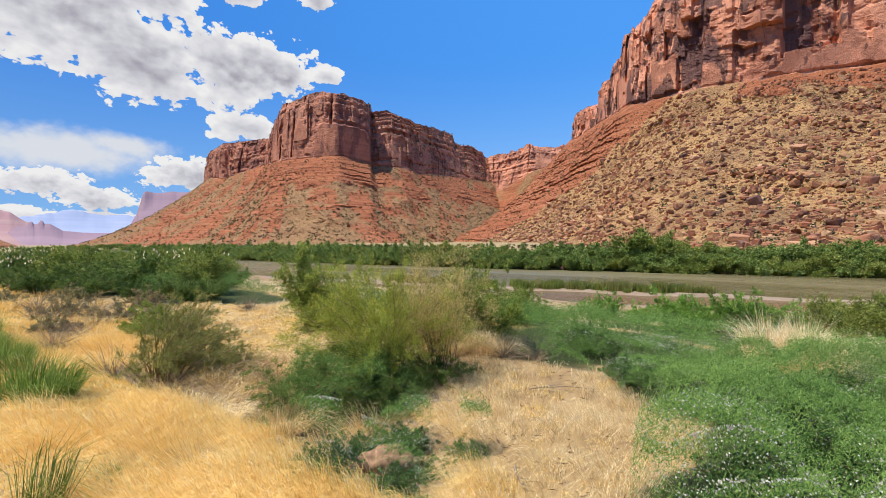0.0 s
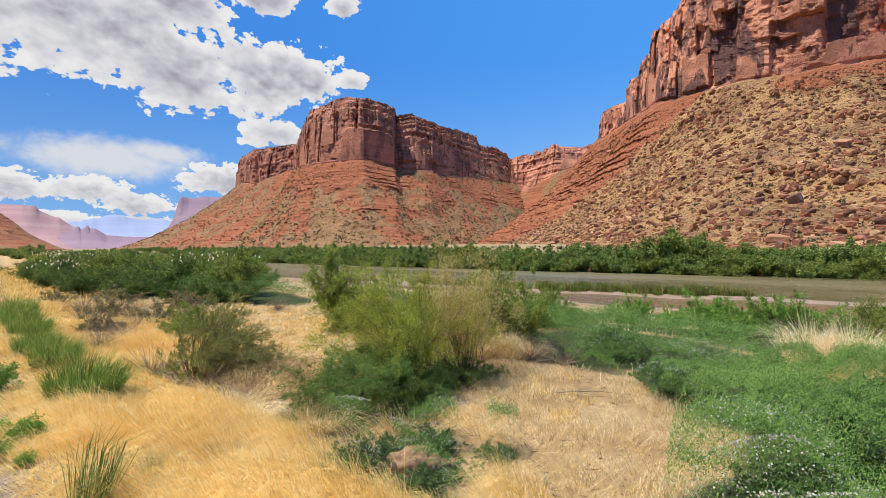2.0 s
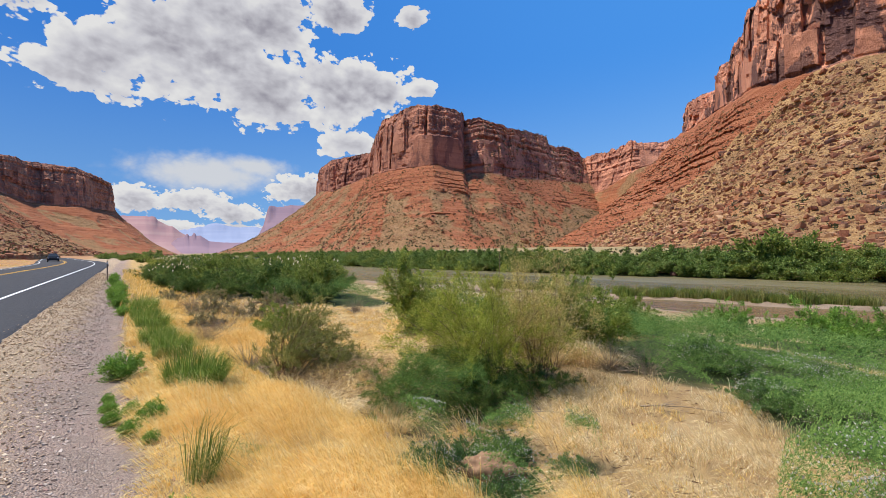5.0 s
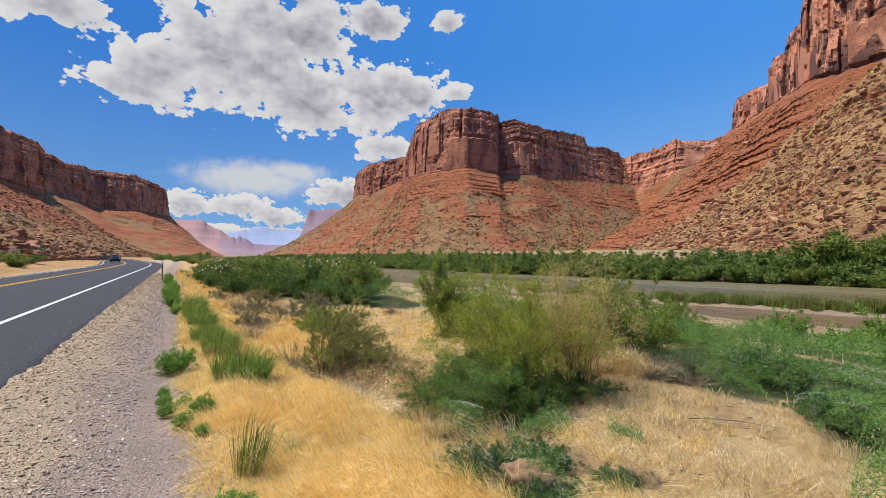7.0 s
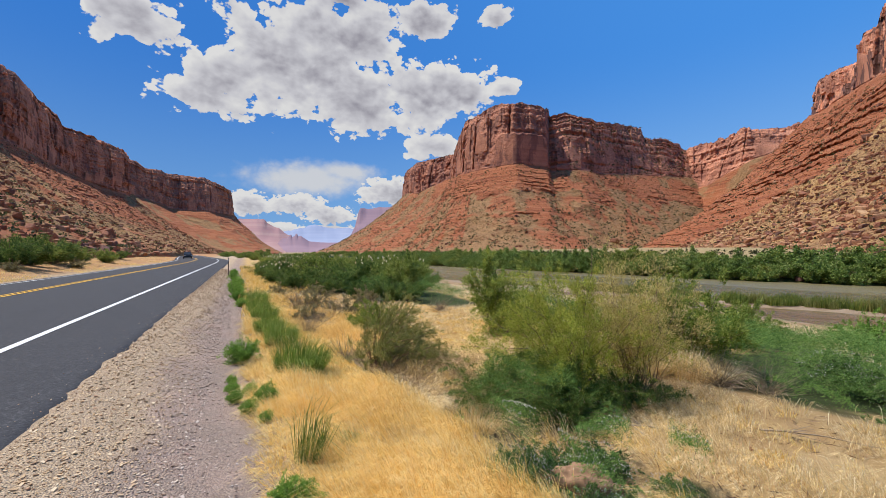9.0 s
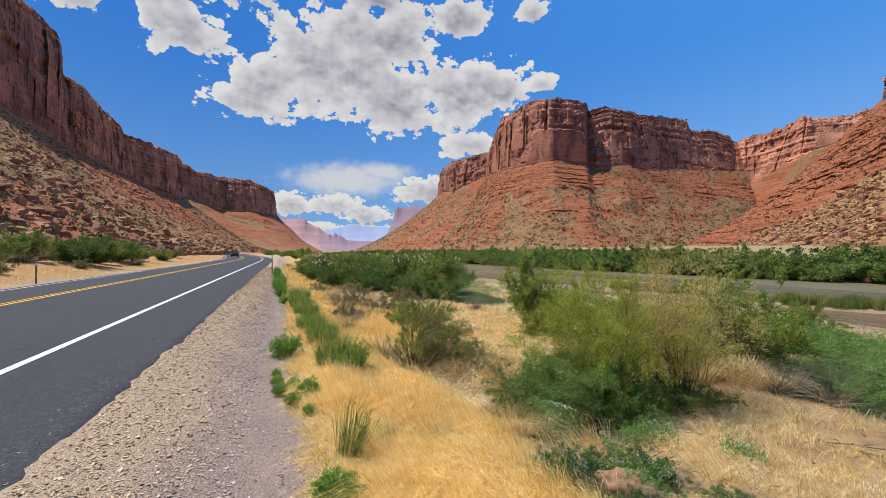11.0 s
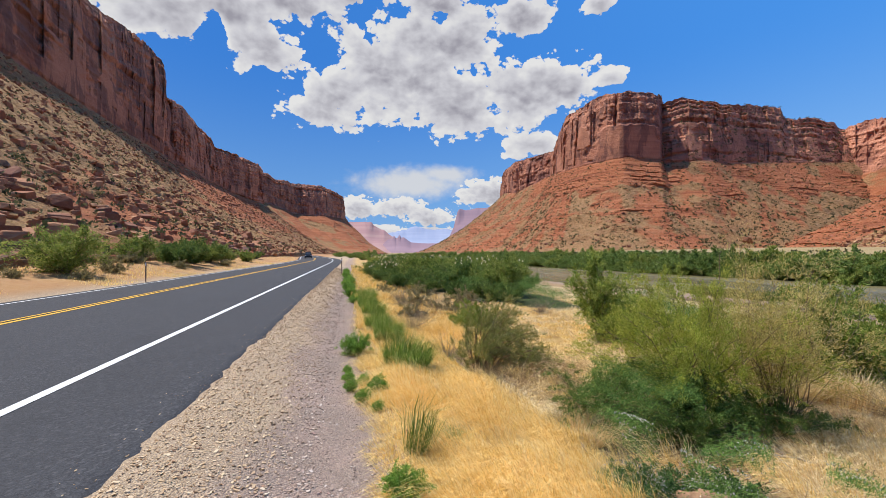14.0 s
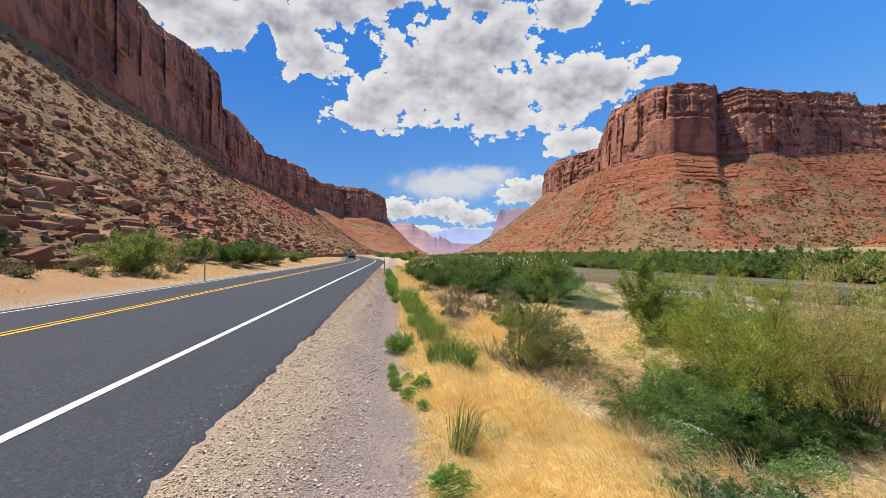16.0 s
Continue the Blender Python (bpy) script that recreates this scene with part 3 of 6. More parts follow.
# the river: one sheet, out of which banks and bars rise
wx, wy = np.meshgrid(np.linspace(20, 190, 60), np.linspace(-400, 900, 160), indexing="ij")
i, j = np.meshgrid(np.arange(59), np.arange(159), indexing="ij")
water = mesh_of("water", np.stack([wx, wy, np.full_like(wx, WATER_Z)], -1).reshape(-1, 3),
                np.stack([i * 160 + j, (i + 1) * 160 + j, (i + 1) * 160 + j + 1, i * 160 + j + 1], -1).reshape(-1, 4), M_WATER)
tagged(new("water", water), "silty brown river with pale ripples", "river", kind="structure")

# ---------------------------------------------------------------- canyon walls


def polar(rows):
    """Stations as (turn, reach, height) triples for toe, cliff foot and rim."""
    rows = np.asarray(rows, float).reshape(-1, 3, 3)
    a = np.radians(rows[..., 0])
    return np.stack([-np.sin(a) * rows[..., 1], np.cos(a) * rows[..., 1], rows[..., 2]], -1)


def spaced(st, n):
    """Stations drawn out smoothly to n columns of even length."""
    mid = st[:, 1, :2] * 0.5 + st[:, 2, :2] * 0.3 + st[:, 0, :2] * 0.2
    s = np.concatenate([[0], np.cumsum(np.linalg.norm(np.diff(mid, axis=0), axis=1))])
    t = np.linspace(0, s[-1], n)
    out = np.stack([np.stack([np.interp(t, s, st[:, k, c]) for c in range(3)], -1) for k in range(3)], 1)
    w = max(3, int(n / len(st) / 7)) | 1
    pad = np.pad(out, ((w // 2, w // 2), (0, 0), (0, 0)), mode="edge")
    ker = np.hanning(w + 2)[1:-1]
    ker /= ker.sum()
    return np.stack([np.stack([np.convolve(pad[:, k, c], ker, "valid") for c in range(3)], -1) for k in range(3)], 1)


def slabs(s, z, width, height, seed):
    """Upright jointed blocks: each its own depth and tilt; also the block's own random number."""
    u = s / width + 0.45 * grain(s / width * 0.7, 0.0, 0.0, seed)
    i = np.floor(u)
    j = np.floor(z / height + 3.1 * lattice(i, i * 0, i * 0, seed + 1))
    a = lattice(i + 0 * j, j, 0 * j, seed + 2)
    return a + 0.9 * lattice(i + 0 * j, j, 0 * j + 5, seed + 3) * (u - i - 0.5), a


def told_height(x, y, z, line):
    """Heights of a skyline given as (turn, rise) in degrees, for points whose plan is known; kept near the rough heights."""
    if not line:
        return z
    line = sorted(line)
    rise = np.interp(np.degrees(np.arctan2(-x, y)), [q[0] for q in line], [q[1] for q in line])
    return np.clip(1.6 + np.hypot(x, y) * np.tan(np.radians(rise)), z * 0.78, z * 1.3)


def rock_wall(name, stations, columns, talus_rows, cliff_rows, label, seed, scale=1.0, ledge=1.0, varnish=0.6, red=0.5, buttress=1.0, back=90.0, base_red=0.3, bedded=0.6, crown=1.0, cap=1.0, glow=0.7, lump=0.7, facet=0.6, dusty=0.3, seam=None, skyline=None, footline=None, streak=0.0, tier=None):
    st = spaced(stations, columns)
    red = np.interp(np.linspace(0, 1, columns), np.linspace(0, 1, len(np.atleast_1d(red))), np.atleast_1d(red))[:, None]
    toe, foot, rim = st[:, 0], st[:, 1], st[:, 2]
    base_red = np.interp(np.linspace(0, 1, columns), np.linspace(0, 1, len(np.atleast_1d(base_red))), np.atleast_1d(base_red))[:, None]
    rx, ry = rim[:, 0] / scale, rim[:, 1] / scale
    rim[:, 2] += scale * crown * (np.round(grain(rx / 38, ry / 38, 0.0, seed + 20) * 3) / 3 * 5.0 + 2.2 * np.round(grain(rx / 13, ry / 13, 0.0, seed + 21) * 2) / 2 + 1.0 * grain(rx / 5, ry / 5, 0.0, seed + 22))
    out = toe[:, :2] - rim[:, :2]
    out /= np.linalg.norm(out, axis=1)[:, None]
    rows, zones, reds = [], [], []
    v = np.linspace(0, 1, talus_rows)[None, :, None]
    tal = toe[:, None] * (1 - v) + foot[:, None] * v
    tal[..., 2] = toe[:, None, 2] + (foot - toe)[:, None, 2] * (0.30 * v[..., 0] + 0.70 * v[..., 0] ** 1.5)
    c = np.linspace(0, 1, cliff_rows + 1)[None, 1:, None]
    cl = foot[:, None] * (1 - c) + rim[:, None] * c
    b = np.linspace(0, 1, 8)[None, 1:, None]
    top = np.repeat(rim[:, None], 7, 1)
    top[..., :2] -= out[:, None] * b * back * scale
    top[..., 2] += (b * 4.0)[..., 0] * scale
    p = np.concatenate([tal, cl, top], 1)
    n, m = p.shape[:2]
    x, y, z = p[..., 0].copy(), p[..., 1].copy(), p[..., 2].copy()
    vt = np.concatenate([np.repeat(v[..., 0], n, 0), np.ones((n, m - talus_rows))], 1)
    ct = np.concatenate([np.zeros((n, talus_rows)), np.repeat(c[..., 0], n, 0), np.ones((n, 7))], 1)
    k = 1.0 / scale
    big = grain(x * k / 70, y * k / 70, z * k / 400, seed) * 11 * scale * buttress
    # blocky columns: ridged noise, drawn out upright
    col = np.abs(grain(x * k / 26, y * k / 26, z * k / 110, seed + 1)) * -9 * scale * buttress
    col += np.abs(grain(x * k / 9, y * k / 9, z * k / 50, seed + 2)) * -3.6 * scale
    deep = smooth(np.abs(grain(x * k / 31 + 7, y * k / 31, z * k / 260, seed + 16)), 0.0, 0.10)
    col = col - (1 - deep) * 7 * scale * buttress
    blk = np.round(grain(x * k / 14, y * k / 14, z * k / 30, seed + 3) * 3) / 3 * 2.6 * scale
    fine = fractal(x * k / 5, y * k / 5, z * k / 3.2, 3, seed + 4) * 0.9 * scale + np.round(grain(x * k / 6, y * k / 6, z * k / 9, seed + 17) * 2) / 2 * 1.8 * scale
    bed = z + 1.5 * grain(x * k / 60, y * k / 60, 0, seed + 5)
    step = grain(0.0, 0.0, bed * k / 4.6, seed + 6) * 2.1 * scale * ledge + grain(0.0, 0.0, bed * k / 1.9, seed + 7) * 0.9 * scale * ledge
    step = step * (0.35 + 0.65 * smooth(grain(x * k / 45, y * k / 45, z * k / 40, seed + 15), -0.3, 0.4))
    soft = smooth(ct, 0.86, 1.0)
    mid = 0.5 * (foot[:, :2] + rim[:, :2])
    along = np.concatenate([[0], np.cumsum(np.linalg.norm(np.diff(mid, axis=0), axis=1))])[:, None] * k
    tall = (bed - z) * k + (z - foot[:, None, 2]) * k
    s1, b1 = slabs(along, tall, 24.0, 75.0, seed + 18)
    s2, b2 = slabs(along, tall, 9.5, 30.0, seed + 24)
    s3, b3 = slabs(along, tall, 4.2, 9.0, seed + 30)
    plane = (5.5 * s1 + 2.6 * s2 + 1.1 * s3 - 3.0) * scale
    tone = 0.5 + 0.22 * b1 + 0.18 * b2 + 0.1 * b3
    cliff = (big + (col + blk + fine) * lump + plane * facet + step) * smooth(ct, 0.0, 0.05) + (4.5 - ct * 2.5) * scale * smooth(ct, 0.0, 0.05) - 1.5 * scale * soft ** 2 - cap * scale * (4.5 * smooth(ct, 0.80, 0.82) + 3.5 * smooth(ct, 0.90, 0.915))
    if tier:
        cliff = cliff + tier(x, y, ct)
    over = np.interp(ct, [0, 1], [0, 1]) * np.maximum(rim[:, None, 2] - foot[:, None, 2], 1.0)
    cliff = np.minimum(cliff, big * 0.8 + 0.3 * scale + over * 0.10)
    gully = np.abs(grain(x * k / 34, y * k / 34, 0.0, seed + 8)) * -10 * scale + np.abs(grain(x * k / 13, y * k / 13, 0.0, seed + 9)) * -3.2 * scale
    rub = fractal(x * k / 7, y * k / 7, z * k / 7, 3, seed + 10) * 0.9 * scale
    low = 0.42 - 0.3 * np.clip(red, 0, 1) ** 4
    band = smooth(vt, low, low + 0.2) * smooth(grain(x * k / 80, y * k / 80, z * k / 60, seed + 11) + red * 1.6 - 0.55, 0.0, 0.3)
    if seam:
        band = seam(x, y, vt)
    broken = 0.35 + 0.65 * smooth(fractal(x * k / 30, y * k / 30, z * k / 25, 2, seed + 13), -0.25, 0.35)
    saw = (bed * k / 7.5 + 0.55 * grain(0.0, 0.0, bed * k / 15, seed + 14)) % 1.0
    terrace = ((saw - 0.5) * 3.4 + (((bed * k / 2.7) % 1.0) - 0.5) * 1.3) * scale * band * broken
    slope = (gully * (1 - 0.6 * band) * smooth(vt, 0.0, 0.25) * 0.9 + big * 0.8 * vt - terrace) * (1 - smooth(vt, 0.80, 1.0)) + big * 0.8 * smooth(vt, 0.80, 1.0)
    d = np.where(ct > 0, cliff, slope)
    at_top = np.zeros((n, m), bool)
    at_top[:, -7:] = True
    d = np.where(at_top, d[:, -8:-7] * (1 - np.linspace(0, 1, 7))[None, :].repeat(n, 0)[:, [0] * (m - 7) + list(range(7))], d)
    x += out[:, None, 0] * d
    y += out[:, None, 1] * d
    # the cliff's foot and rim keep to their heights in the view along the valley
    at_foot, at_rim = talus_rows - 1, talus_rows + cliff_rows - 1
    low_z, high_z = z[:, at_foot].copy(), z[:, at_rim].copy()
    new_low, new_high = (told_height(x[:, q], y[:, q], h, line) for q, h, line in ((at_foot, low_z, footline), (at_rim, high_z, skyline)))
    rough_rim = scale * 0.9 * (np.round(1.5 * grain(rx / 9, ry / 9, 0.0, seed + 40)) + 0.8 * grain(rx / 3.5, ry / 3.5, 0.0, seed + 41)) if skyline else 0.0
    new_high = new_high + rough_rim
    share = np.clip((z - low_z[:, None]) / (high_z - low_z)[:, None], 0, 1)
    z = np.where(ct > 0, z + (new_low - low_z)[:, None] * (1 - share) + (new_high - high_z)[:, None] * share, z + (new_low - low_z)[:, None] * vt ** 1.5)
    z += np.where(ct > 0, 0.0, rub * smooth(vt, 0.02, 0.2))
    z += np.where(ct >= 1, 1.4 * scale * fractal(x * k / 12, y * k / 12, 0.0, 3, seed + 12), 0.0)
    z[:, 0] -= 3.0 * scale
    i, j = np.meshgrid(np.arange(n - 1), np.arange(m - 1), indexing="ij")
    faces = np.stack([i * m + j, i * m + j + 1, (i + 1) * m + j + 1, (i + 1) * m + j], -1).reshape(-1, 4)
    if (stations[0, 1, 0] - stations[-1, 1, 0]) * out[n // 2, 1] - (stations[0, 1, 1] - stations[-1, 1, 1]) * out[n // 2, 0] > 0:
        faces = faces[:, ::-1]
    # scree runs: tongues of clay and grey rubble that widen down the slope
    warp = along + 14 * grain(along / 40, vt * 1.6, 0.0, seed + 50)
    runs = streak * (grain(warp / 26, vt * 1.1, 0.0, seed + 51) + 0.7 * grain(warp / 9, vt * 1.7, 0.0, seed + 52)) * (1 - band)
    zone = np.where(ct > 0, 1.0, smooth(vt, 0.96, 1.0) * 0.5)
    me = mesh_of(name, np.stack([x, y, z], -1).reshape(-1, 3), faces, M_CLIFF, False, tone=tone, zone=zone, red=np.clip(band * 0.7 + base_red + 0.25 * red * vt + runs, 0, 1), varnish=np.full(zone.shape, varnish), bedded=np.full(zone.shape, bedded), glow=np.full(zone.shape, glow), dusty=np.full(zone.shape, dusty))
    ob = tagged(new(name, me), label, "cliff", kind="structure")
    grid = np.stack([x, y, z], -1)
    return ob, grid[:, :talus_rows], grid[:, talus_rows:]


BUTTE = polar([(-9, 1250, 2), (-21, 1200, 125), (-21.5, 1205, 190),
               (-8.6, 900, 2), (-22.6, 890, 126), (-22.9, 900, 190),
               (-12, 640, 2), (-23.5, 812, 127), (-23.7, 828, 190),
               (-20, 455, 2), (-27.6, 745, 130), (-27.7, 765, 190),
               (-25.5, 355, 2), (-29.4, 590, 112), (-29.7, 604, 190),
               (-29.5, 325, 2), (-31.6, 541, 109), (-31.8, 554, 191),
               (-37, 300, 2), (-37, 496, 112), (-37, 509, 192),
               (-42.5, 312, 2), (-41.3, 520, 114), (-41.0, 533, 190),
               (-47, 350, 2), (-41.9, 575, 140), (-41.6, 592, 189),
               (-48, 420, 2), (-42.2, 680, 145), (-42.0, 690, 187)])
BUTTE2 = polar([(-38, 330, -6), (-37.5, 560, 140), (-37.5, 600, 208),
                (-42.5, 330, 0), (-42, 532, 118), (-42, 580, 196),
                (-46, 345, 2), (-46.5, 562, 118), (-46.4, 606, 194),
                (-52.5, 400, 2), (-52.9, 675, 119), (-52.7, 738, 203),
                (-58, 480, 2), (-58.6, 795, 131), (-58.4, 862, 201),
                (-62, 560, 2), (-62, 900, 135), (-62, 965, 200)])
BACK = polar([(-56, 520, 2), (-57, 800, 108), (-57, 850, 188),
              (-60, 560, 2), (-60, 760, 108), (-60, 815, 188),
              (-64, 560, 2), (-64, 715, 132), (-63.5, 738, 190),
              (-68, 520, 2), (-68.5, 740, 155), (-68.5, 771, 190),
              (-73, 520, 2), (-74, 740, 150), (-74, 780, 190)])
RIGHT = polar([(-50.5, 440, 2), (-69.0, 640, 158), (-69.2, 656, 200),
               (-55, 335, 2), (-72.9, 490, 142), (-73.0, 506, 189),
               (-61, 240, 2), (-75.6, 392, 124), (-75.6, 405, 197),
               (-69, 172, 2), (-79, 334, 109), (-79, 348, 212),
               (-78, 138, 1.5), (-83, 306, 101), (-83, 319, 216),
               (-88, 124, 1), (-90, 300, 99), (-90, 313, 216),
               (-98, 128, 1), (-97, 325, 98), (-97, 338, 216),
               (-108, 135, 1), (-106, 350, 98), (-106, 372, 212),
               (-128, 170, 1), (-125, 420, 98), (-125, 440, 212)])
LEFT = polar([(120, 30, 1), (120, 190, 92), (120, 205, 190),
              (75, 19, 1), (75, 158, 94), (75, 178, 188),
              (48, 26, 1), (46, 215, 95), (46, 241, 190),
              (33, 33, 1), (36.8, 270, 95), (36.8, 295, 192),
              (20, 52, 1), (32.3, 322, 95), (32.3, 350, 194),
              (11, 95, 1), (27.1, 390, 96), (27.1, 420, 202),
              (7.5, 180, 1.5), (23.6, 470, 97), (23.4, 502, 198),
              (5.5, 270, 2), (21.9, 512, 98), (21.8, 530, 192),
              (5.0, 300, 2), (22.6, 560, 98), (22.8, 575, 190)])
LEFT2 = polar([(9, 430, 4), (23, 580, 110), (23, 605, 198),
               (5.4, 450, 2), (20, 660, 114), (20, 680, 201),
               (3.5, 520, 2), (17.4, 745, 113), (17.4, 775, 208),
               (2.5, 660, 2), (14.6, 850, 106), (14.5, 868, 206),
               (1.5, 760, 2), (11.2, 935, 97), (11.1, 955, 190),
               (1.2, 900, 2), (11.0, 1050, 97), (11.3, 1075, 188)])
LEFT3 = polar([(3, 900, 2), (13, 1130, 108), (13, 1160, 208),
               (0, 960, 2), (7.4, 1265, 120), (7.4, 1290, 209),
               (-3, 1050, 2), (3.5, 1285, 120), (3.5, 1312, 209),
               (-5, 1220, 2), (1.0, 1340, 116), (1.1, 1365, 206),
               (-5.2, 1400, 2), (0.6, 1480, 116), (0.9, 1500, 206)])


def east_seam(x, y, vt):
    """Red ledges crop out up-valley of a slanting line, and in a thin seam below the cliff down-valley."""
    wig = 9 * grain(x / 18, y / 18, 0.0, 301) + 4 * grain(x / 6, y / 6, 0.0, 302)
    up = smooth(x + 0.195 * y + wig, 310, 322) * smooth(y, 30, 50)
    down = smooth(vt + 0.012 * wig, 0.80, 0.88) * smooth(-y, -25, 0) * 0.9
    return np.maximum(up, down)


def tower_tier(x, y, ct):
    """A lower buttress stands out under the tower's middle, with a sloping grassy ledge on it."""
    turn = np.degrees(np.arctan2(-x, y))
    return 11.0 * smooth(-turn, 33.5, 35.0) * (1 - smooth(-turn, 40.0, 41.2)) * (1 - smooth(ct, 0.40, 0.52))


def butte_seam(x, y, vt):
    """Red ledges: a wide belt under the tower, thinner round the shoulder, and a low broken band."""
    turn = np.degrees(np.arctan2(-x, y))
    wig = 0.06 * grain(x / 30, y / 30, 0.0, 303) + 0.03 * grain(x / 9, y / 9, 0.0, 304)
    belt = smooth(vt + wig, 0.66, 0.72) * smooth(-turn, 25.5, 28.5)
    low = 0.55 * smooth(vt + wig, 0.40, 0.44) * (1 - smooth(vt + wig, 0.46, 0.50)) * smooth(grain(x / 40, y / 40, 0.0, 305), 0.0, 0.4)
    return np.maximum(belt, low)


def mesa_seam(x, y, vt):
    wig = 0.08 * grain(x / 30, y / 30, 0.0, 306) + 0.03 * grain(x / 9, y / 9, 0.0, 307)
    return smooth(vt + wig, 0.62, 0.68) * (1 - 0.8 * smooth(vt + wig, 0.88, 0.92)) * smooth(grain(x / 55, y / 55, 0.0, 308) + 0.25, 0.0, 0.4)


# rims and feet of the cliffs as they stand against the sky: (turn, rise) in degrees
BUTTE_SKY = [(-18.2, 9.0), (-23.1, 12.6), (-28.2, 13.8), (-28.9, 15.9), (-30.0, 18.2), (-32.9, 19.4), (-34.9, 20.2), (-39.2, 20.0), (-41.4, 19.1), (-41.6, 17.8)]
BUTTE_FOOT = [(-23.1, 8.4), (-26.9, 10.2), (-29.1, 11.0), (-32.9, 11.8), (-37.5, 12.4), (-41.9, 11.6)]
MESA_SKY = [(-41.0, 18.3), (-44.0, 18.3), (-47.4, 17.2), (-50.5, 16.4), (-52.9, 15.6), (-53.2, 14.5), (-54.0, 14.2), (-55.1, 14.1), (-57.1, 13.2), (-57.4, 12.6), (-59.0, 11.4)]
MESA_FOOT = [(-42.6, 11.0), (-45.7, 11.1), (-48.0, 10.5), (-50.8, 10.2), (-56.2, 9.4), (-59.0, 9.0)]
WEST_SKY = [(46.0, 39.3), (36.8, 32.6), (30.1, 26.8), (28.6, 25.2), (27.2, 24.4), (25.5, 23.7), (23.7, 22.9), (22.2, 21.4), (21.7, 20.3)]
WEST_FOOT = [(40.8, 21.4), (38.5, 20.3), (34.0, 18.2), (31.6, 16.8), (27.1, 14.3), (23.1, 12.0), (21.7, 11.2)]
WEST2_SKY = [(21.6, 17.8), (20.0, 17.0), (18.7, 15.2), (17.2, 14.0), (16.7, 13.0), (14.6, 12.4), (11.8, 11.3), (10.9, 10.4)]
WEST2_FOOT = [(21.7, 11.2), (18.7, 9.6), (14.6, 7.5), (10.7, 6.2)]
WEST3_SKY = [(10.8, 10.4), (10.4, 10.2), (9.8, 9.6), (8.3, 9.6), (7.9, 9.3), (6.0, 9.2), (4.0, 9.1), (2.3, 8.5), (1.2, 7.8)]
WEST3_FOOT = [(10.8, 6.6), (8.3, 5.7), (7.5, 5.3), (6.0, 5.1), (3.6, 5.1), (1.1, 4.8)]
EAST_SKY = [(-79.3, 28.5), (-78.5, 27.5), (-77.4, 26.3), (-75.7, 25.6), (-75.6, 23.7), (-74.4, 22.6), (-74.1, 21.1), (-73.0, 20.6), (-72.9, 18.3), (-71.3, 18.1), (-69.8, 17.4), (-69.3, 15.6)]
EAST_FOOT = [(-69.5, 14.2), (-73.0, 16.2), (-76.1, 17.7), (-80.3, 18.1), (-85.0, 18.5), (-87.9, 18.2), (-91.4, 18.1), (-94.1, 17.9), (-99.1, 17.2)]

# lower red on the west flank paints its sunlit yellow into the colour
butte, butte_slope, butte_face = rock_wall("butte", BUTTE, 480, 130, 110, "flat-topped red sandstone butte above ledged scree", 11, varnish=0.55, red=0.75, ledge=0.55, buttress=1.25, base_red=[0.05, 0.05, 0.08, 0.2, 0.34, 0.38, 0.36, 0.34, 0.34, 0.34], bedded=0.75, glow=0.28, dusty=0.3, crown=0.2, cap=0.5, skyline=BUTTE_SKY, footline=BUTTE_FOOT, seam=butte_seam, streak=0.32, tier=tower_tier)
_, butte2_slope, butte2_face = rock_wall("mesa_wall", BUTTE2, 340, 110, 100, "long red sandstone mesa wall with grassy ledges", 23, varnish=0.35, red=0.6, ledge=3.2, buttress=0.6, base_red=0.34, bedded=1.3, cap=0.4, dusty=0.3, glow=0.38, crown=0.2, skyline=MESA_SKY, footline=MESA_FOOT, seam=mesa_seam, streak=0.16)
rock_wall("side_canyon_wall", BACK, 260, 90, 80, "orange sandstone wall closing a side canyon", 37, varnish=0.25, red=0.4, ledge=1.4, buttress=0.8, base_red=0.4)
_, right_slope, right_face = rock_wall("canyon_wall_east", RIGHT, 470, 150, 130, "sheer orange cliff with dark varnish over scree", 41, cap=0.3, lump=0.3, facet=1.0, dusty=1.0, glow=1.7, varnish=0.95, seam=east_seam, red=0.0, bedded=0.3, ledge=0.3, buttress=1.1, base_red=0.16, crown=0.2, skyline=EAST_SKY, footline=EAST_FOOT, streak=0.2)
_, left_slope, left_face = rock_wall("canyon_wall_west", LEFT, 430, 160, 110, "shaded dark red cliff above a bouldery slope", 53, lump=0.3, facet=0.6, dusty=0.55, glow=0.35, varnish=0.6, red=-0.35, ledge=1.5, buttress=0.8, base_red=0.36, bedded=0.7, crown=0.2, cap=0.6, skyline=WEST_SKY, footline=WEST_FOOT, streak=0.25)
_, left2_slope, left2_face = rock_wall("canyon_wall_west", LEFT2, 300, 80, 90, "shaded red cliff above a scree slope", 67, varnish=0.5, red=0.55, ledge=1.4, base_red=0.3, lump=0.5, bedded=0.9, glow=0.4, crown=0.2, cap=0.5, skyline=WEST2_SKY, footline=WEST2_FOOT, streak=0.3)
rock_wall("canyon_wall_far", LEFT3, 230, 70, 70, "distant blocky red cliff above banded scree", 79, varnish=0.5, red=0.5, ledge=1.2, base_red=0.4, lump=0.5, glow=0.3, crown=0.2, cap=0.4, skyline=WEST3_SKY, footline=WEST3_FOOT, streak=0.4)

# ---------------------------------------------------------------- plants


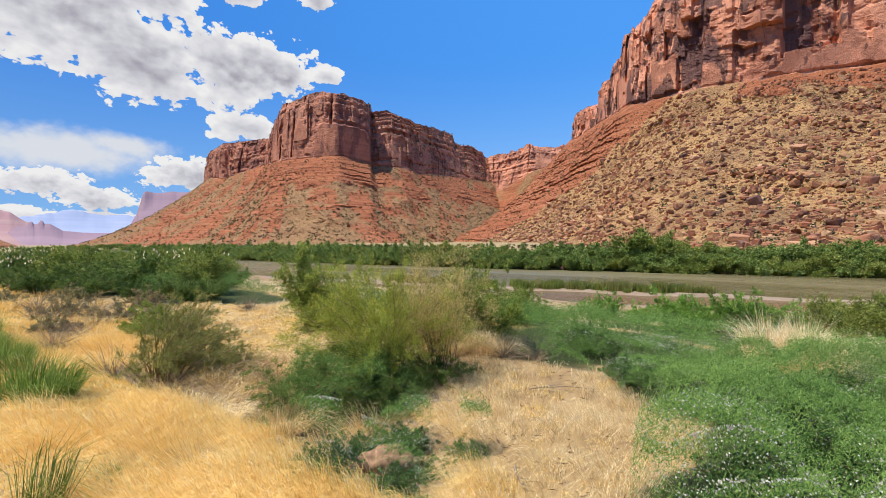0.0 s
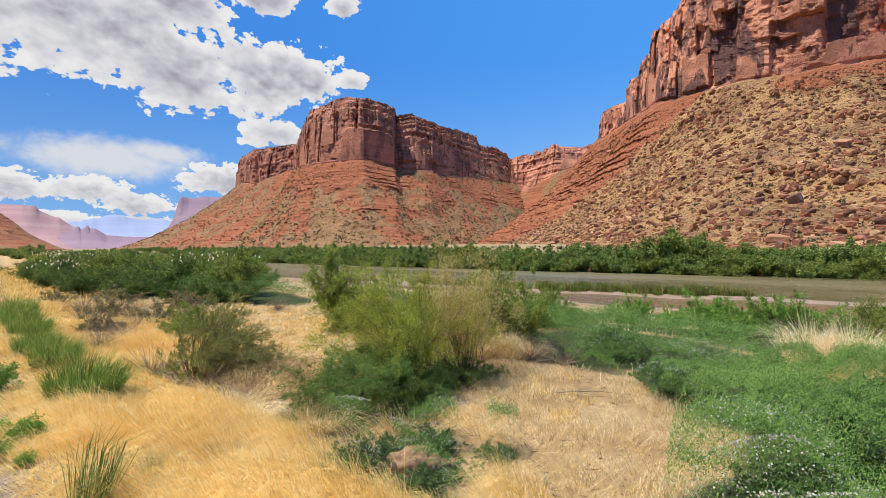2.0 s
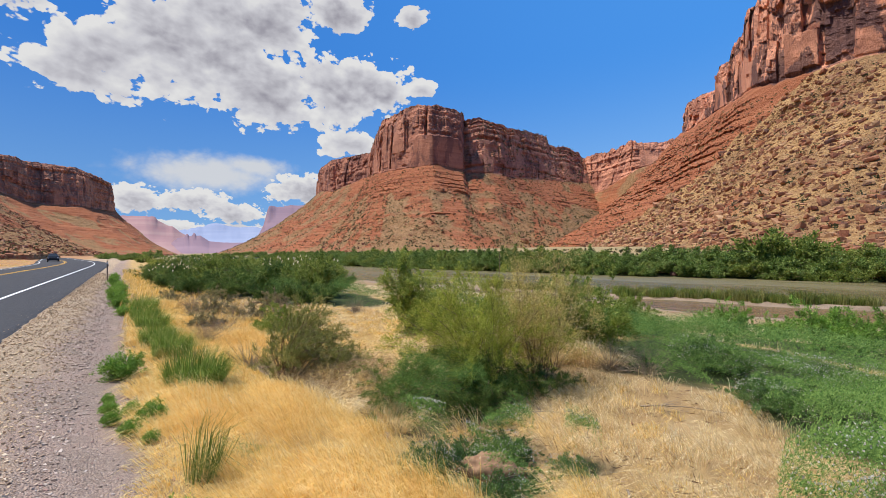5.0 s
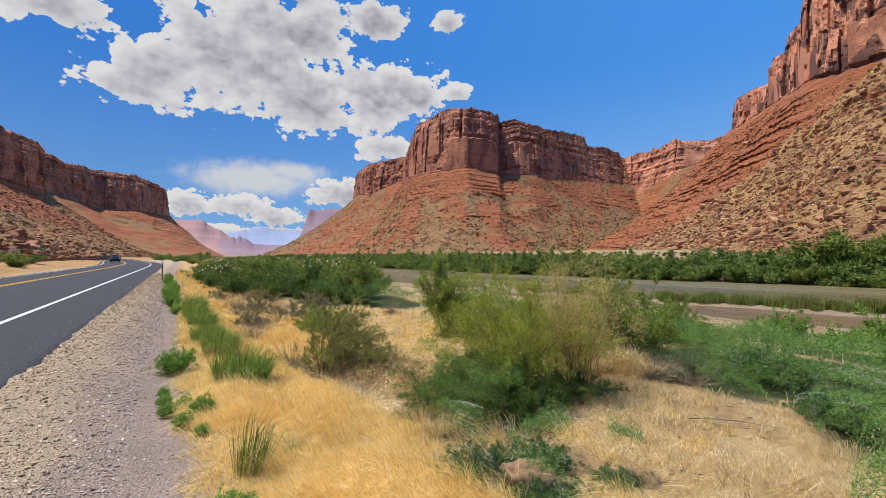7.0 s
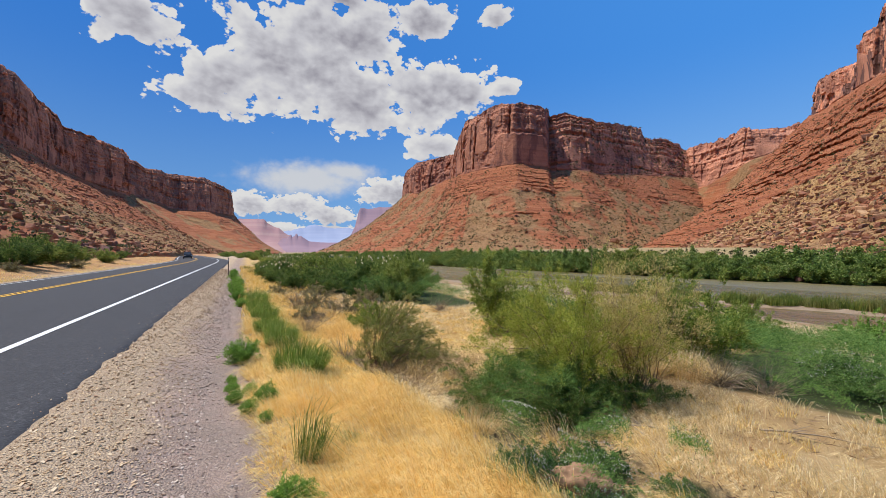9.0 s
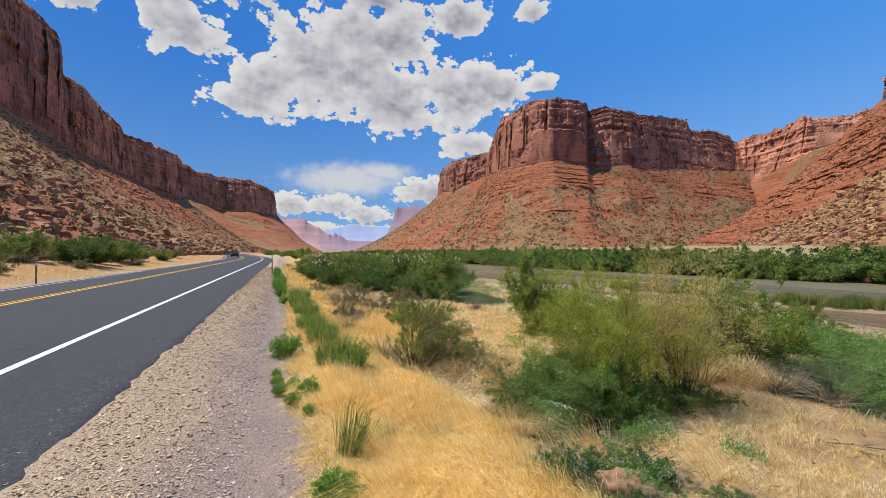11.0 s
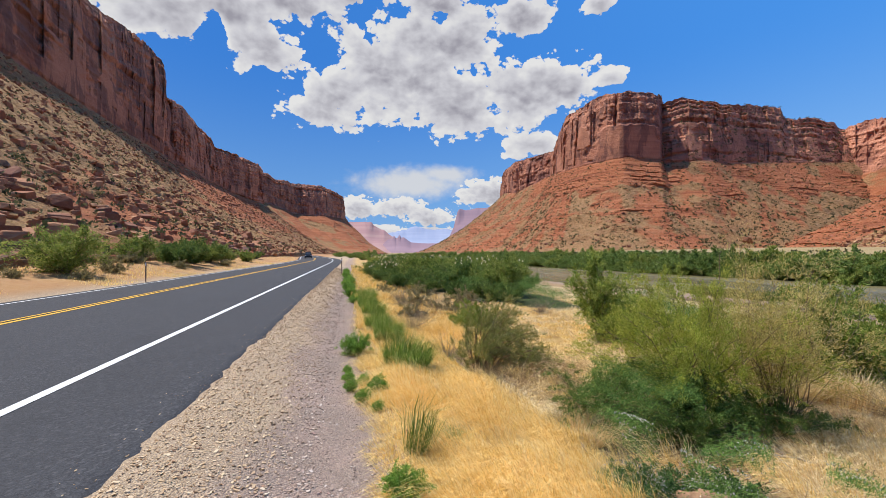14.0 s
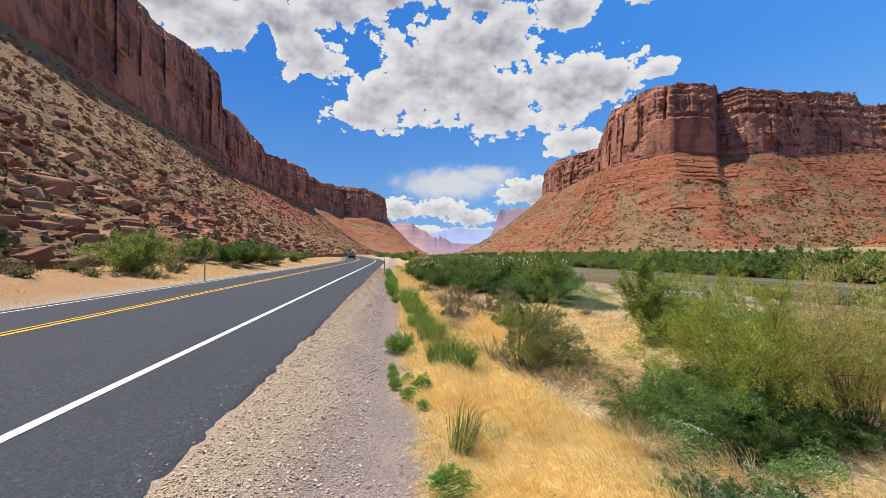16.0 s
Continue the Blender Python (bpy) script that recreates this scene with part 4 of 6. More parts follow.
def tubes(lines, radii, sides=4):
    """Tapering tubes along polylines (k x n x 3), joined."""
    lines = np.asarray(lines, float)
    k, n = lines.shape[:2]
    tan = np.gradient(lines, axis=1)
    tan /= np.linalg.norm(tan, axis=2, keepdims=True) + 1e-9
    ref = np.where(np.abs(tan[..., 2:3]) > 0.9, [1.0, 0, 0], [0, 0, 1.0])
    a = np.cross(tan, ref)
    a /= np.linalg.norm(a, axis=2, keepdims=True) + 1e-9
    b = np.cross(tan, a)
    turn = np.linspace(0, 2 * np.pi, sides, endpoint=False)
    r = np.asarray(radii, float)[:, None] * np.linspace(1.0, 0.25, n)[None, :]
    ring = lines[:, :, None] + r[:, :, None, None] * (a[:, :, None] * np.cos(turn)[:, None] + b[:, :, None] * np.sin(turn)[:, None])
    i, j, s = np.meshgrid(np.arange(k), np.arange(n - 1), np.arange(sides), indexing="ij")
    o, t = (i * n + j) * sides, (s + 1) % sides
    faces = np.stack([o + s, o + t, o + sides + t, o + sides + s], -1).reshape(-1, 4)
    return ring.reshape(-1, 3), faces


def sheaf(pos, way, length, width, r, curl=0.25, up=None):
    """Leaves: bent diamonds of two triangles at pos, pointing along way, turned to face along up."""
    n = len(pos)
    way = way / (np.linalg.norm(way, axis=1)[:, None] + 1e-9)
    side = np.cross(way, r.normal(size=(n, 3)) if up is None else up + r.normal(0, 0.45, (n, 3)))
    side /= np.linalg.norm(side, axis=1)[:, None] + 1e-9
    drop = np.cross(way, side)
    length, width = np.broadcast_to(length, n)[:, None], np.broadcast_to(width, n)[:, None]
    mid = pos + way * length * 0.5
    v = np.stack([pos, mid + side * width * 0.5 + drop * length * curl * 0.2, pos + way * length, mid - side * width * 0.5 + drop * length * curl * 0.2], 1).reshape(-1, 3)
    return v, np.arange(4 * n).reshape(-1, 4)


def shrub_data(name, seed, height, spread, stems, twigs, count, leaf, leaf_width, mat, lean=(0.0, 0.0), low=0.15, droop=0.3, tuft=0.5, bark=None, stem_r=0.018):
    """Meshes of one shrub: stems and foliage. lean: how far the wind pushes its top."""
    r = np.random.default_rng(seed)
    turn = r.uniform(0, 2 * np.pi, stems)
    tilt = np.sqrt(r.uniform(0.0, 1.0, stems))
    size = r.uniform(0.62, 1.05, stems) * (1.08 - 0.38 * tilt ** 2)
    t = np.linspace(0, 1, 7)
    base = np.column_stack([np.cos(turn), np.sin(turn), 0 * turn]) * (r.uniform(0, 0.14, stems) * spread)[:, None]
    reach = np.column_stack([np.cos(turn), np.sin(turn)]) * (tilt * spread * r.uniform(0.7, 1.1, stems))[:, None]
    lines = np.zeros((stems, 7, 3))
    lines[..., :2] = base[:, None, :2] + reach[:, None] * (t ** 1.15)[None, :, None]
    lines[..., 0] += lean[0] * t ** 2 * height
    lines[..., 1] += lean[1] * t ** 2 * height
    lines[..., 2] = height * size[:, None] * (t - droop * tilt[:, None] * t ** 3 * 0.7)[:, :]
    lines += np.cumsum(r.normal(0, 0.025 * height, lines.shape), 1) * (t > 0)[None, :, None]
    lines[..., 2] = np.maximum(lines[..., 2], 0.01)
    # twigs leave the stems part of the way up
    host = r.integers(0, stems, twigs)
    at = r.uniform(low, 1.0, twigs)
    f = at * 6
    i0 = np.minimum(f.astype(int), 5)
    u = (f - i0)[:, None]
    start = lines[host, i0] * (1 - u) + lines[host, i0 + 1] * u
    way = lines[host, i0 + 1] - lines[host, i0]
    way /= np.linalg.norm(way, axis=1)[:, None] + 1e-9
    way = way + r.normal(0, 0.55, (twigs, 3)) + np.array([lean[0], lean[1], 0.15])
    way /= np.linalg.norm(way, axis=1)[:, None]
    long = height * r.uniform(0.14, 0.34, twigs) * (1.15 - 0.5 * at)
    s = np.linspace(0, 1, 4)
    tl = start[:, None] + way[:, None] * long[:, None, None] * s[None, :, None]
    tl[..., 2] -= (droop * long)[:, None] * s ** 2 * 0.5
    tl[..., 2] = np.maximum(tl[..., 2], 0.015)
    v1, f1 = tubes(lines, stem_r * height * r.uniform(0.6, 1.2, stems))
    v2, f2 = tubes(tl, np.full(twigs, stem_r * height * 0.22), 3)
    keep = twigs // 4 if height < 3 and leaf < 0.3 else 0
    v2, f2 = v2[: keep * 12], f2[: keep * 9]
    vv, ff = np.vstack([v1, v2]), np.vstack([f1, f2 + len(v1)])
    stems_me = mesh_of(name + "_stems", vv, ff, bark or M_BARK)
    # leaves along the twigs, thicker towards their ends
    th = r.integers(0, twigs, count)
    q = r.uniform(0.05, 1.1, count) ** 0.8
    pos = start[th] + way[th] * (long[th] * q)[:, None]
    pos[:, 2] -= droop * long[th] * q ** 2 * 0.5
    pos += r.normal(0, 0.018 * height * tuft, pos.shape)
    pos[:, 2] = np.maximum(pos[:, 2], 0.02)
    lw = way[th] + r.normal(0, 0.55, (count, 3))
    face = pos - [lean[0] * height * 0.4, lean[1] * height * 0.4, 0.3 * height]
    face = face / (np.linalg.norm(face, axis=1)[:, None] + 1e-9) * 0.9 + [0, 0, 0.25]
    lv, lf = sheaf(pos, lw, leaf * r.uniform(0.55, 1.3, count), leaf_width * r.uniform(0.7, 1.3, count), r, up=face)
    lv[:, 2] = np.maximum(lv[:, 2], 0.005)
    return stems_me, mesh_of(name + "_foliage", lv, lf, mat, False)


def shrub(data, x, y, turn=0.0, size=1.0, label="", category="shrub", group="", name="shrub", sink=0.03, z=None, tall=1.0):
    z = spot(x, y) if z is None else z
    ob = thing(name, pose(x, y, z - sink, 0, 0, turn), label, category, group)
    part("branchwork", data[0], ob)
    part("foliage", data[1], ob)
    ob.scale = (size, size, size * tall)
    return ob


def blades(name, x, y, tall, wide, mat, r, field=0.6, bias=(0.3, 0.2), dz=0.0, curl=0.6, z=None):
    """Grass: bent blades of three triangles each, combed by a slow wind field."""
    n = len(x)
    tall, wide = np.broadcast_to(tall, n) * r.uniform(0.6, 1.3, n), np.broadcast_to(wide, n)
    z = land(x, y) + dz if z is None else z
    a = 2.6 * grain(x * field, y * field, 0.0, 91) + r.normal(0, 0.7, n)
    dirx, diry = np.cos(a) + bias[0] * 2, np.sin(a) + bias[1] * 2
    l = np.hypot(dirx, diry) + 1e-9
    dirx, diry = dirx / l, diry / l
    bend = curl * r.uniform(0.3, 1.3, n)
    face = r.uniform(0, np.pi, n)
    sx, sy = np.cos(face) * wide / 2, np.sin(face) * wide / 2
    h1, h2 = tall * 0.55 * (1 - 0.25 * bend), tall * (1 - 0.55 * np.minimum(bend, 1.2))
    o1, o2 = tall * 0.22 * bend, tall * 0.75 * bend
    v = np.empty((n, 5, 3))
    v[:, 0] = np.column_stack([x - sx, y - sy, z - 0.01])
    v[:, 1] = np.column_stack([x + sx, y + sy, z - 0.01])
    v[:, 2] = np.column_stack([x + dirx * o1 + sx * 0.8, y + diry * o1 + sy * 0.8, z + h1])
    v[:, 3] = np.column_stack([x + dirx * o1 - sx * 0.8, y + diry * o1 - sy * 0.8, z + h1])
    v[:, 4] = np.column_stack([x + dirx * o2, y + diry * o2, z + h2])
    k = np.arange(n)[:, None] * 5
    f = np.concatenate([k + [0, 1, 2], k + [0, 2, 3], k + [3, 2, 4]], 1).reshape(-1, 3)
    return mesh_of(name, v.reshape(-1, 3), f, mat, False)


def stuff(name, me, label, category):
    return tagged(new(name, me), label, category, kind="stuff")


def patchy(x, y, scale, seed, low, high, r):
    """Which of the points stay, by a slow patchy chance."""
    return r.uniform(size=len(x)) < smooth(grain(x * scale, y * scale, 0.0, seed) + 0.5 * grain(x * scale * 2.7, y * scale * 2.7, 0.0, seed + 1), low, high)


# --- dry grass: tussocks whose blades fall outward and with the wind
def tussocks(cx, cy, per, spread, tall, wide, mat, r, name, wind=(-0.55, 0.25), flat=False, low=0.45, fan=0.55):
    n = len(cx)
    per = np.broadcast_to(per, n)
    k = np.repeat(np.arange(n), per)
    m = len(k)
    a = r.uniform(0, 2 * np.pi, m)
    q = np.sqrt(r.uniform(0, 1, m)) * np.broadcast_to(spread, n)[k]
    x, y = cx[k] + q * np.cos(a), cy[k] + q * np.sin(a)
    sway = 1.2 * grain(cx * 0.35, cy * 0.35, 0.0, 95)[k]
    wx, wy = wind[0] * np.cos(sway) - wind[1] * np.sin(sway), wind[0] * np.sin(sway) + wind[1] * np.cos(sway)
    out = fan * (q / (np.broadcast_to(spread, n)[k] + 1e-9)) ** 0.5
    dx, dy = wx + out * np.cos(a) + r.normal(0, 0.14, m), wy + out * np.sin(a) + r.normal(0, 0.14, m)
    l = np.hypot(dx, dy) + 1e-9
    h = np.broadcast_to(tall, n)[k] * r.uniform(0.55, 1.25, m)
    lean = np.clip(l * r.uniform(0.9, 1.7, m), low, 1.5)
    z = np.zeros(m) if flat else land(x, y)
    face = r.uniform(0, np.pi, m)
    w = np.broadcast_to(wide, n)[k]
    side = np.column_stack([np.cos(face), np.sin(face), 0 * face]) * (w / 2)[:, None]
    go = np.column_stack([dx / l, dy / l, 0 * l])
    foot = np.column_stack([x, y, z - 0.01])
    mid = foot + go * (h * 0.26 * lean)[:, None] + np.array([0, 0, 1.0]) * (h * (0.55 - 0.12 * lean))[:, None]
    tip = foot + go * (h * 0.78 * lean)[:, None] + np.array([0, 0, 1.0]) * (h * np.maximum(0.95 - 0.60 * lean, 0.08))[:, None]
    v = np.stack([foot - side, foot + side, mid + side * 0.8, mid - side * 0.8, tip], 1)
    o = np.arange(m)[:, None] * 5
    f = np.concatenate([o + [0, 1, 2], o + [0, 2, 3], o + [3, 2, 4]], 1).reshape(-1, 3)
    return mesh_of(name, v.reshape(-1, 3), f, mat, False)


CLUMPS = ((1.95, 2.85, 0.40), (2.9, 2.8, 0.48), (3.35, 2.25, 0.30), (2.35, 2.3, 0.38), (2.62, 2.92, 0.42))


def bare_at(x, y):
    """Away from the clover clumps and the clod among them."""
    ok = gully_at(x, y) < 0.45
    for cx, cy, q in CLUMPS:
        ok &= np.hypot(x - cx - 0.18, y - cy + 0.05) > q
    return ok


n = 8600
x = rng.uniform(0.0, 1.0, n) ** 1.2 * 6.4 + 0.05
y = -1.8 + 18.0 * rng.uniform(0, 1, n) ** 1.5
x = x + 0.2 * grain(y * 0.8, y * 0.3, 0.0, 77) - 0.08
keep = (rng.uniform(size=n) > lush_at(x, y) * 1.2) & patchy(x, y, 0.8, 61, -0.95, -0.2, rng) & (x > 0.08) & bare_at(x, y)
x, y = x[keep], y[keep]
d = np.hypot(x, y)
thin = smooth(x, 2.5, 3.3)
sel = rng.uniform(size=len(x)) > 0.45 * thin
x, y, d, thin = x[sel], y[sel], d[sel], thin[sel]
tall = (1 - 0.5 * thin) * (0.16 + 0.26 * smooth(grain(x * 0.8, y * 0.8, 0.0, 63), -0.2, 0.7)) * np.where(x < 0.4, 0.65, 1.0)
pale = rng.uniform(size=len(x)) < smooth(x + 1.4 * grain(x * 0.6, y * 0.6, 0.0, 65), 1.6, 4.4) * 0.7
wide = 0.0026 + 0.0006 * d
for sel, mat, name, label in ((~pale, M_GOLD, "golden_grass", "golden dry grass swept over by the wind"), (pale, M_STRAW, "straw_grass", "bleached straw lying on dusty soil")):
    stuff(name, tussocks(x[sel], y[sel], 38, 0.11, tall[sel], wide[sel], mat, rng, name), label, "grass")
n = 620
x, y = rng.uniform(0.45, 2.9, n), rng.uniform(0.9, 9.5, n)
keep = (rng.uniform(size=n) > lush_at(x, y) * 3) & patchy(x, y, 0.9, 97, -0.5, 0.1, rng) & bare_at(x, y)
stuff("long_grass", tussocks(x[keep], y[keep], 80, 0.16, 0.50, 0.0028, M_GOLD, rng, "long_grass", low=0.8), "long golden grass combed flat by wind", "grass")
x, y = rng.uniform(2.4, 6.0, 120), rng.uniform(0.3, 6.5, 120)
keep = (rng.uniform(size=120) > lush_at(x, y) * 3) & bare_at(x, y)
stuff("long_straw", tussocks(x[keep], y[keep], 70, 0.18, 0.40, 0.0034, M_STRAW, rng, "long_straw", low=0.9), "long bleached straw combed flat by wind", "grass")
n = 70000
x, y = rng.uniform(2.0, 27.0, n), rng.uniform(-12.0, 34.0, n)
keep = (rng.uniform(size=n) > lush_at(x, y) * 1.3) & patchy(x, y, 0.28, 67, -0.6, 0.35, rng) & ((x + 1.2 * grain(x * 1.1, y * 1.1, 0.0, 173) + rng.normal(0, 0.4, n) > 6.4) | (y > 12) | (y < -1))
x, y = x[keep], y[keep]
stuff("straw_grass", blades("straw_grass", x, y, 0.22, 0.003 + 0.0006 * np.hypot(x, y), M_STRAW, rng, 0.3, curl=1.2), "pale straw in swept drifts on the flat", "grass")
n = 12000
y = 11 + 42 * rng.uniform(0, 1, n) ** 1.4
x = rng.uniform(-0.1, 3.4, n) + 0.1 * grain(y * 0.6, 0.0, 0.0, 79)
keep = patchy(x, y, 0.5, 171, -0.9, 0.1, rng) & (rng.uniform(size=n) > lush_at(x, y) * 1.3)
x, y = x[keep], y[keep]
stuff("golden_grass", blades("golden_grass", x, y, 0.30, 0.010 + 0.0003 * y, M_GOLD, rng, 0.3, curl=0.9), "golden dry grass along the shoulder's edge", "grass")
n = 62000
y = 2 + 150 * rng.uniform(0, 1, n) ** 1.7
x = -11.55 - rng.uniform(0, 1, n) ** 1.4 * 9.5
keep = patchy(x, y, 0.25, 69, -0.3, 0.6, rng)
x, y = x[keep] + np.interp(y[keep], ROAD[:, 1], ROAD[:, 0]) + 6.55, y[keep]
n = 16000
ex, ey = rng.uniform(-27, -12.4, n), rng.uniform(9, 36, n)
keep = patchy(ex, ey, 0.35, 169, -0.3, 0.6, rng)
x, y = np.concatenate([x, ex[keep]]), np.concatenate([y, ey[keep]])
stuff("verge_grass", blades("verge_grass", x, y, 0.20, 0.016, M_GOLD, rng, 0.3, curl=1.1), "dry yellow grass along the far verge", "grass")


# brown litter and green sprigs on the thin straw between bush and mat
n = 7000
x, y = rng.uniform(2.2, 6.4, n), rng.uniform(0.1, 5.6, n)
x[:2200], y[:2200] = rng.normal(3.3, 0.55, 2200), rng.normal(3.2, 0.28, 2200)
u = rng.uniform(3.4, 6.9, 1800)
x[2200:4000], y[2200:4000] = np.interp(-u, [-6.9, -5.5, -4.5, -3.4], [1.8, 1.98, 2.25, 2.42]) + rng.normal(0, 0.17, 1800), u
keep = (rng.uniform(size=n) > lush_at(x, y)) & (patchy(x, y, 1.3, 161, -0.4, 0.5, rng) | (gully_at(x, y) > 0.2))
x, y = x[keep], y[keep]
n = len(x)
way = np.column_stack([rng.normal(0, 1, (n, 2)), rng.uniform(0.0, 0.35, n)])
v, f = sheaf(np.column_stack([x, y, land(x, y) + 0.012]), way, rng.uniform(0.04, 0.16, n), rng.uniform(0.004, 0.011, n), rng)
M_LITTER = material("brown_litter", leaves((0.10, 0.055, 0.03), (0.24, 0.14, 0.08), (0.42, 0.28, 0.17), 1.5, 0.1))
stuff("dry_litter", mesh_of("dry_litter", v, f, M_LITTER, False), "brown twigs and dead leaves on thin straw", "litter")

# --- the low green mat: leaves piled into wind-combed mounds
def mat_crest(x, y):
    """Cushions parted by creases, drawn out along the wind; 0 in a crease, 1 on a crown."""
    u, w = x * 0.8 + y * 0.6, y * 0.8 - x * 0.6
    u, w = u + 0.25 * grain(x * 1.1, y * 1.1, 0.0, 74), w + 0.25 * grain(x * 1.1, y * 1.1, 0.0, 76)
    big = np.clip(1.6 * np.abs(grain(u * 1.0, w * 0.62, 0.0, 71)), 0, 1) ** 0.85
    small = np.clip(1.8 * np.abs(grain(u * 3.6, w * 2.2, 0.0, 72)), 0, 1) ** 0.8
    return 0.68 * big + 0.32 * small


def mat_leaves(count, x0, x1, y0, y1, size, seed, name, label):
    r = np.random.default_rng(seed)
    x, y = r.uniform(x0, x1, count), r.uniform(y0, y1, count)
    keep = r.uniform(size=count) < smooth(lush_at(x, y), 0.35, 0.8)
    x, y = x[keep], y[keep]
    crest = mat_crest(x, y)
    pile = (0.0 + 0.78 * crest + 0.10 * smooth(grain(x * 0.5, y * 0.5, 0.0, 73), -0.4, 0.6)) * smooth(lush_at(x, y), 0.3, 1.0) * (1 - 0.45 * smooth(x, 9.0, 13.0))
    keep = r.uniform(size=len(x)) < 0.10 + 1.1 * crest
    x, y, pile = x[keep], y[keep], pile[keep]
    z = land(x, y) + pile * np.where(r.uniform(size=len(x)) < 0.8, r.uniform(0.88, 1.04, len(x)), r.uniform(1.0, 1.22, len(x)))
    way = np.column_stack([r.normal(0.7, 0.5, len(x)), r.normal(-0.25, 0.5, len(x)), r.uniform(0.0, 0.9, len(x))])
    e = 0.04
    face = np.column_stack([-(mat_crest(x + e, y) - mat_crest(x, y)) / e * 0.6, -(mat_crest(x, y + e) - mat_crest(x, y)) / e * 0.6, np.ones(len(x))])
    face /= np.linalg.norm(face, axis=1)[:, None]
    v, f = sheaf(np.column_stack([x, y, z]), way, size * r.uniform(0.8, 1.9, len(x)), size * 0.25, r, up=face)
    stuff(name, mesh_of(name, v, f, M_MAT, False), label, "ground cover")
    return x, y, land(x, y) + pile


mx, my, mz = mat_leaves(620000, 1.8, 8.0, -3.0, 4.6, 0.021, 5, "clover_mat", "dense low green mat of small leaves, wind-combed")
mat_leaves(420000, 3.5, 18.0, -6.0, 24.0, 0.042, 6, "clover_mat", "dense low green mat farther out on the flat")
pick = (rng.uniform(size=len(mx)) < 0.28 * smooth(grain(mx * 0.8, my * 0.8, 0.0, 75) + 0.12 * (5.5 - mx), -0.2, 0.9)) & (mx < 7.8) & (my < 2.8)
k = int(pick.sum())
v, f = sheaf(np.column_stack([mx, my, mz + 0.03])[pick], np.column_stack([rng.normal(0, 0.6, k), rng.normal(0, 0.6, k), np.full(k, 0.8)]), 0.016, 0.013, rng)
stuff("flower_heads", mesh_of("flower_heads", v, f, M_FLOWER, False), "small pale flower heads over the green mat", "flowers")

M_STEM = material("brown_stems", plain((0.26, 0.17, 0.09), (0.13, 0.08, 0.045), 20.0), 0.9)
M_TAN = material("tan_dry_sprays", leaves((0.36, 0.30, 0.09), (0.60, 0.49, 0.16), (0.76, 0.63, 0.28), 1.2, 0.5))

# --- shrubs: (mesh data built once, then set out)
TAM = shrub_data("tamarisk", 101, 1.95, 1.30, 54, 620, 52000, 0.044, 0.0085, M_TAMARISK, (-0.10, 0.05), 0.25, 0.55, 0.75, stem_r=0.0045)
TAM_DRY = shrub_data("tamarisk_dry", 103, 1.75, 0.68, 44, 700, 24000, 0.045, 0.006, M_TAN, (0.10, -0.08), 0.2, 0.3, 0.9, stem_r=0.0035)
TAM_LOW = shrub_data("tamarisk_low", 105, 0.85, 1.25, 44, 520, 26000, 0.034, 0.011, M_DARKLEAF, (0, 0), 0.1, 0.5, 1.2, stem_r=0.01)
TAM_B = shrub_data("tamarisk_b", 107, 1.45, 1.05, 52, 480, 38000, 0.058, 0.015, M_FRESH, (-0.05, 0.08), 0.15, 0.35, 0.9, stem_r=0.006)
WIL = shrub_data("willow", 109, 1.8, 0.75, 28, 240, 14000, 0.075, 0.017, M_FRESH, (-0.05, 0.03), 0.2, 0.25, 0.9, stem_r=0.006)
OLD = shrub_data("grey_bush", 111, 1.0, 0.80, 90, 600, 20000, 0.05, 0.008, M_OLIVE, (0.30, -0.12), 0.45, 0.5, 0.6, bark=M_STEM, stem_r=0.009)
ROUND = shrub_data("round_shrub", 113, 1.9, 1.7, 40, 210, 10000, 0.15, 0.04, M_WILLOW, (-0.05, 0.02), 0.1, 0.35, 2.4, stem_r=0.010)
ROUND_D = shrub_data("dark_shrub", 115, 1.9, 1.8, 40, 210, 10000, 0.15, 0.042, M_DARKLEAF, (-0.05, 0.02), 0.1, 0.35, 2.4, stem_r=0.010)
BRIGHT = shrub_data("bright_shrub", 117, 0.95, 0.75, 34, 320, 11000, 0.07, 0.018, M_BRIGHT, (0, 0), 0.1, 0.2, 0.9, stem_r=0.008)
WEED = shrub_data("weed", 119, 0.40, 0.26, 60, 420, 8200, 0.028, 0.015, M_BRIGHT, (0, 0), 0.0, 0.35, 2.2, stem_r=0.008)
FAR_A = shrub_data("far_shrub", 123, 1.9, 1.7, 20, 150, 1500, 0.36, 0.13, M_WILLOW, (-0.05, 0.02), 0.1, 0.35, 1.4)
FAR_B = shrub_data("far_dark_shrub", 125, 1.9, 1.8, 20, 150, 1500, 0.36, 0.14, M_DARKLEAF, (-0.05, 0.02), 0.1, 0.35, 1.4)
SAGE = shrub_data("sage", 121, 0.7, 0.7, 24, 180, 2600, 0.10, 0.03, M_SAGE, (0, 0), 0.1, 0.4, 1.0)

shrub(TAM, 4.05, 4.3, 20, 0.8, "large yellow-green feathery tamarisk bush swaying over grass", name="tamarisk_bush", tall=1.34)
shrub(TAM_DRY, 4.72, 3.78, 70, 1.15, "sparse straw-coloured tamarisk bush with bare twigs", name="tamarisk_bush")
shrub(TAM_LOW, 3.95, 4.15, 0, 0.85, "dark green leafy undergrowth beneath the tamarisk", name="undergrowth_bush")
shrub(TAM_LOW, 4.35, 3.6, 250, 0.62, "dark green leafy undergrowth beneath the tamarisk", name="undergrowth_bush")
shrub(TAM_LOW, 3.35, 3.75, 60, 0.5, "dark green leafy undergrowth beneath the tamarisk", name="undergrowth_bush")
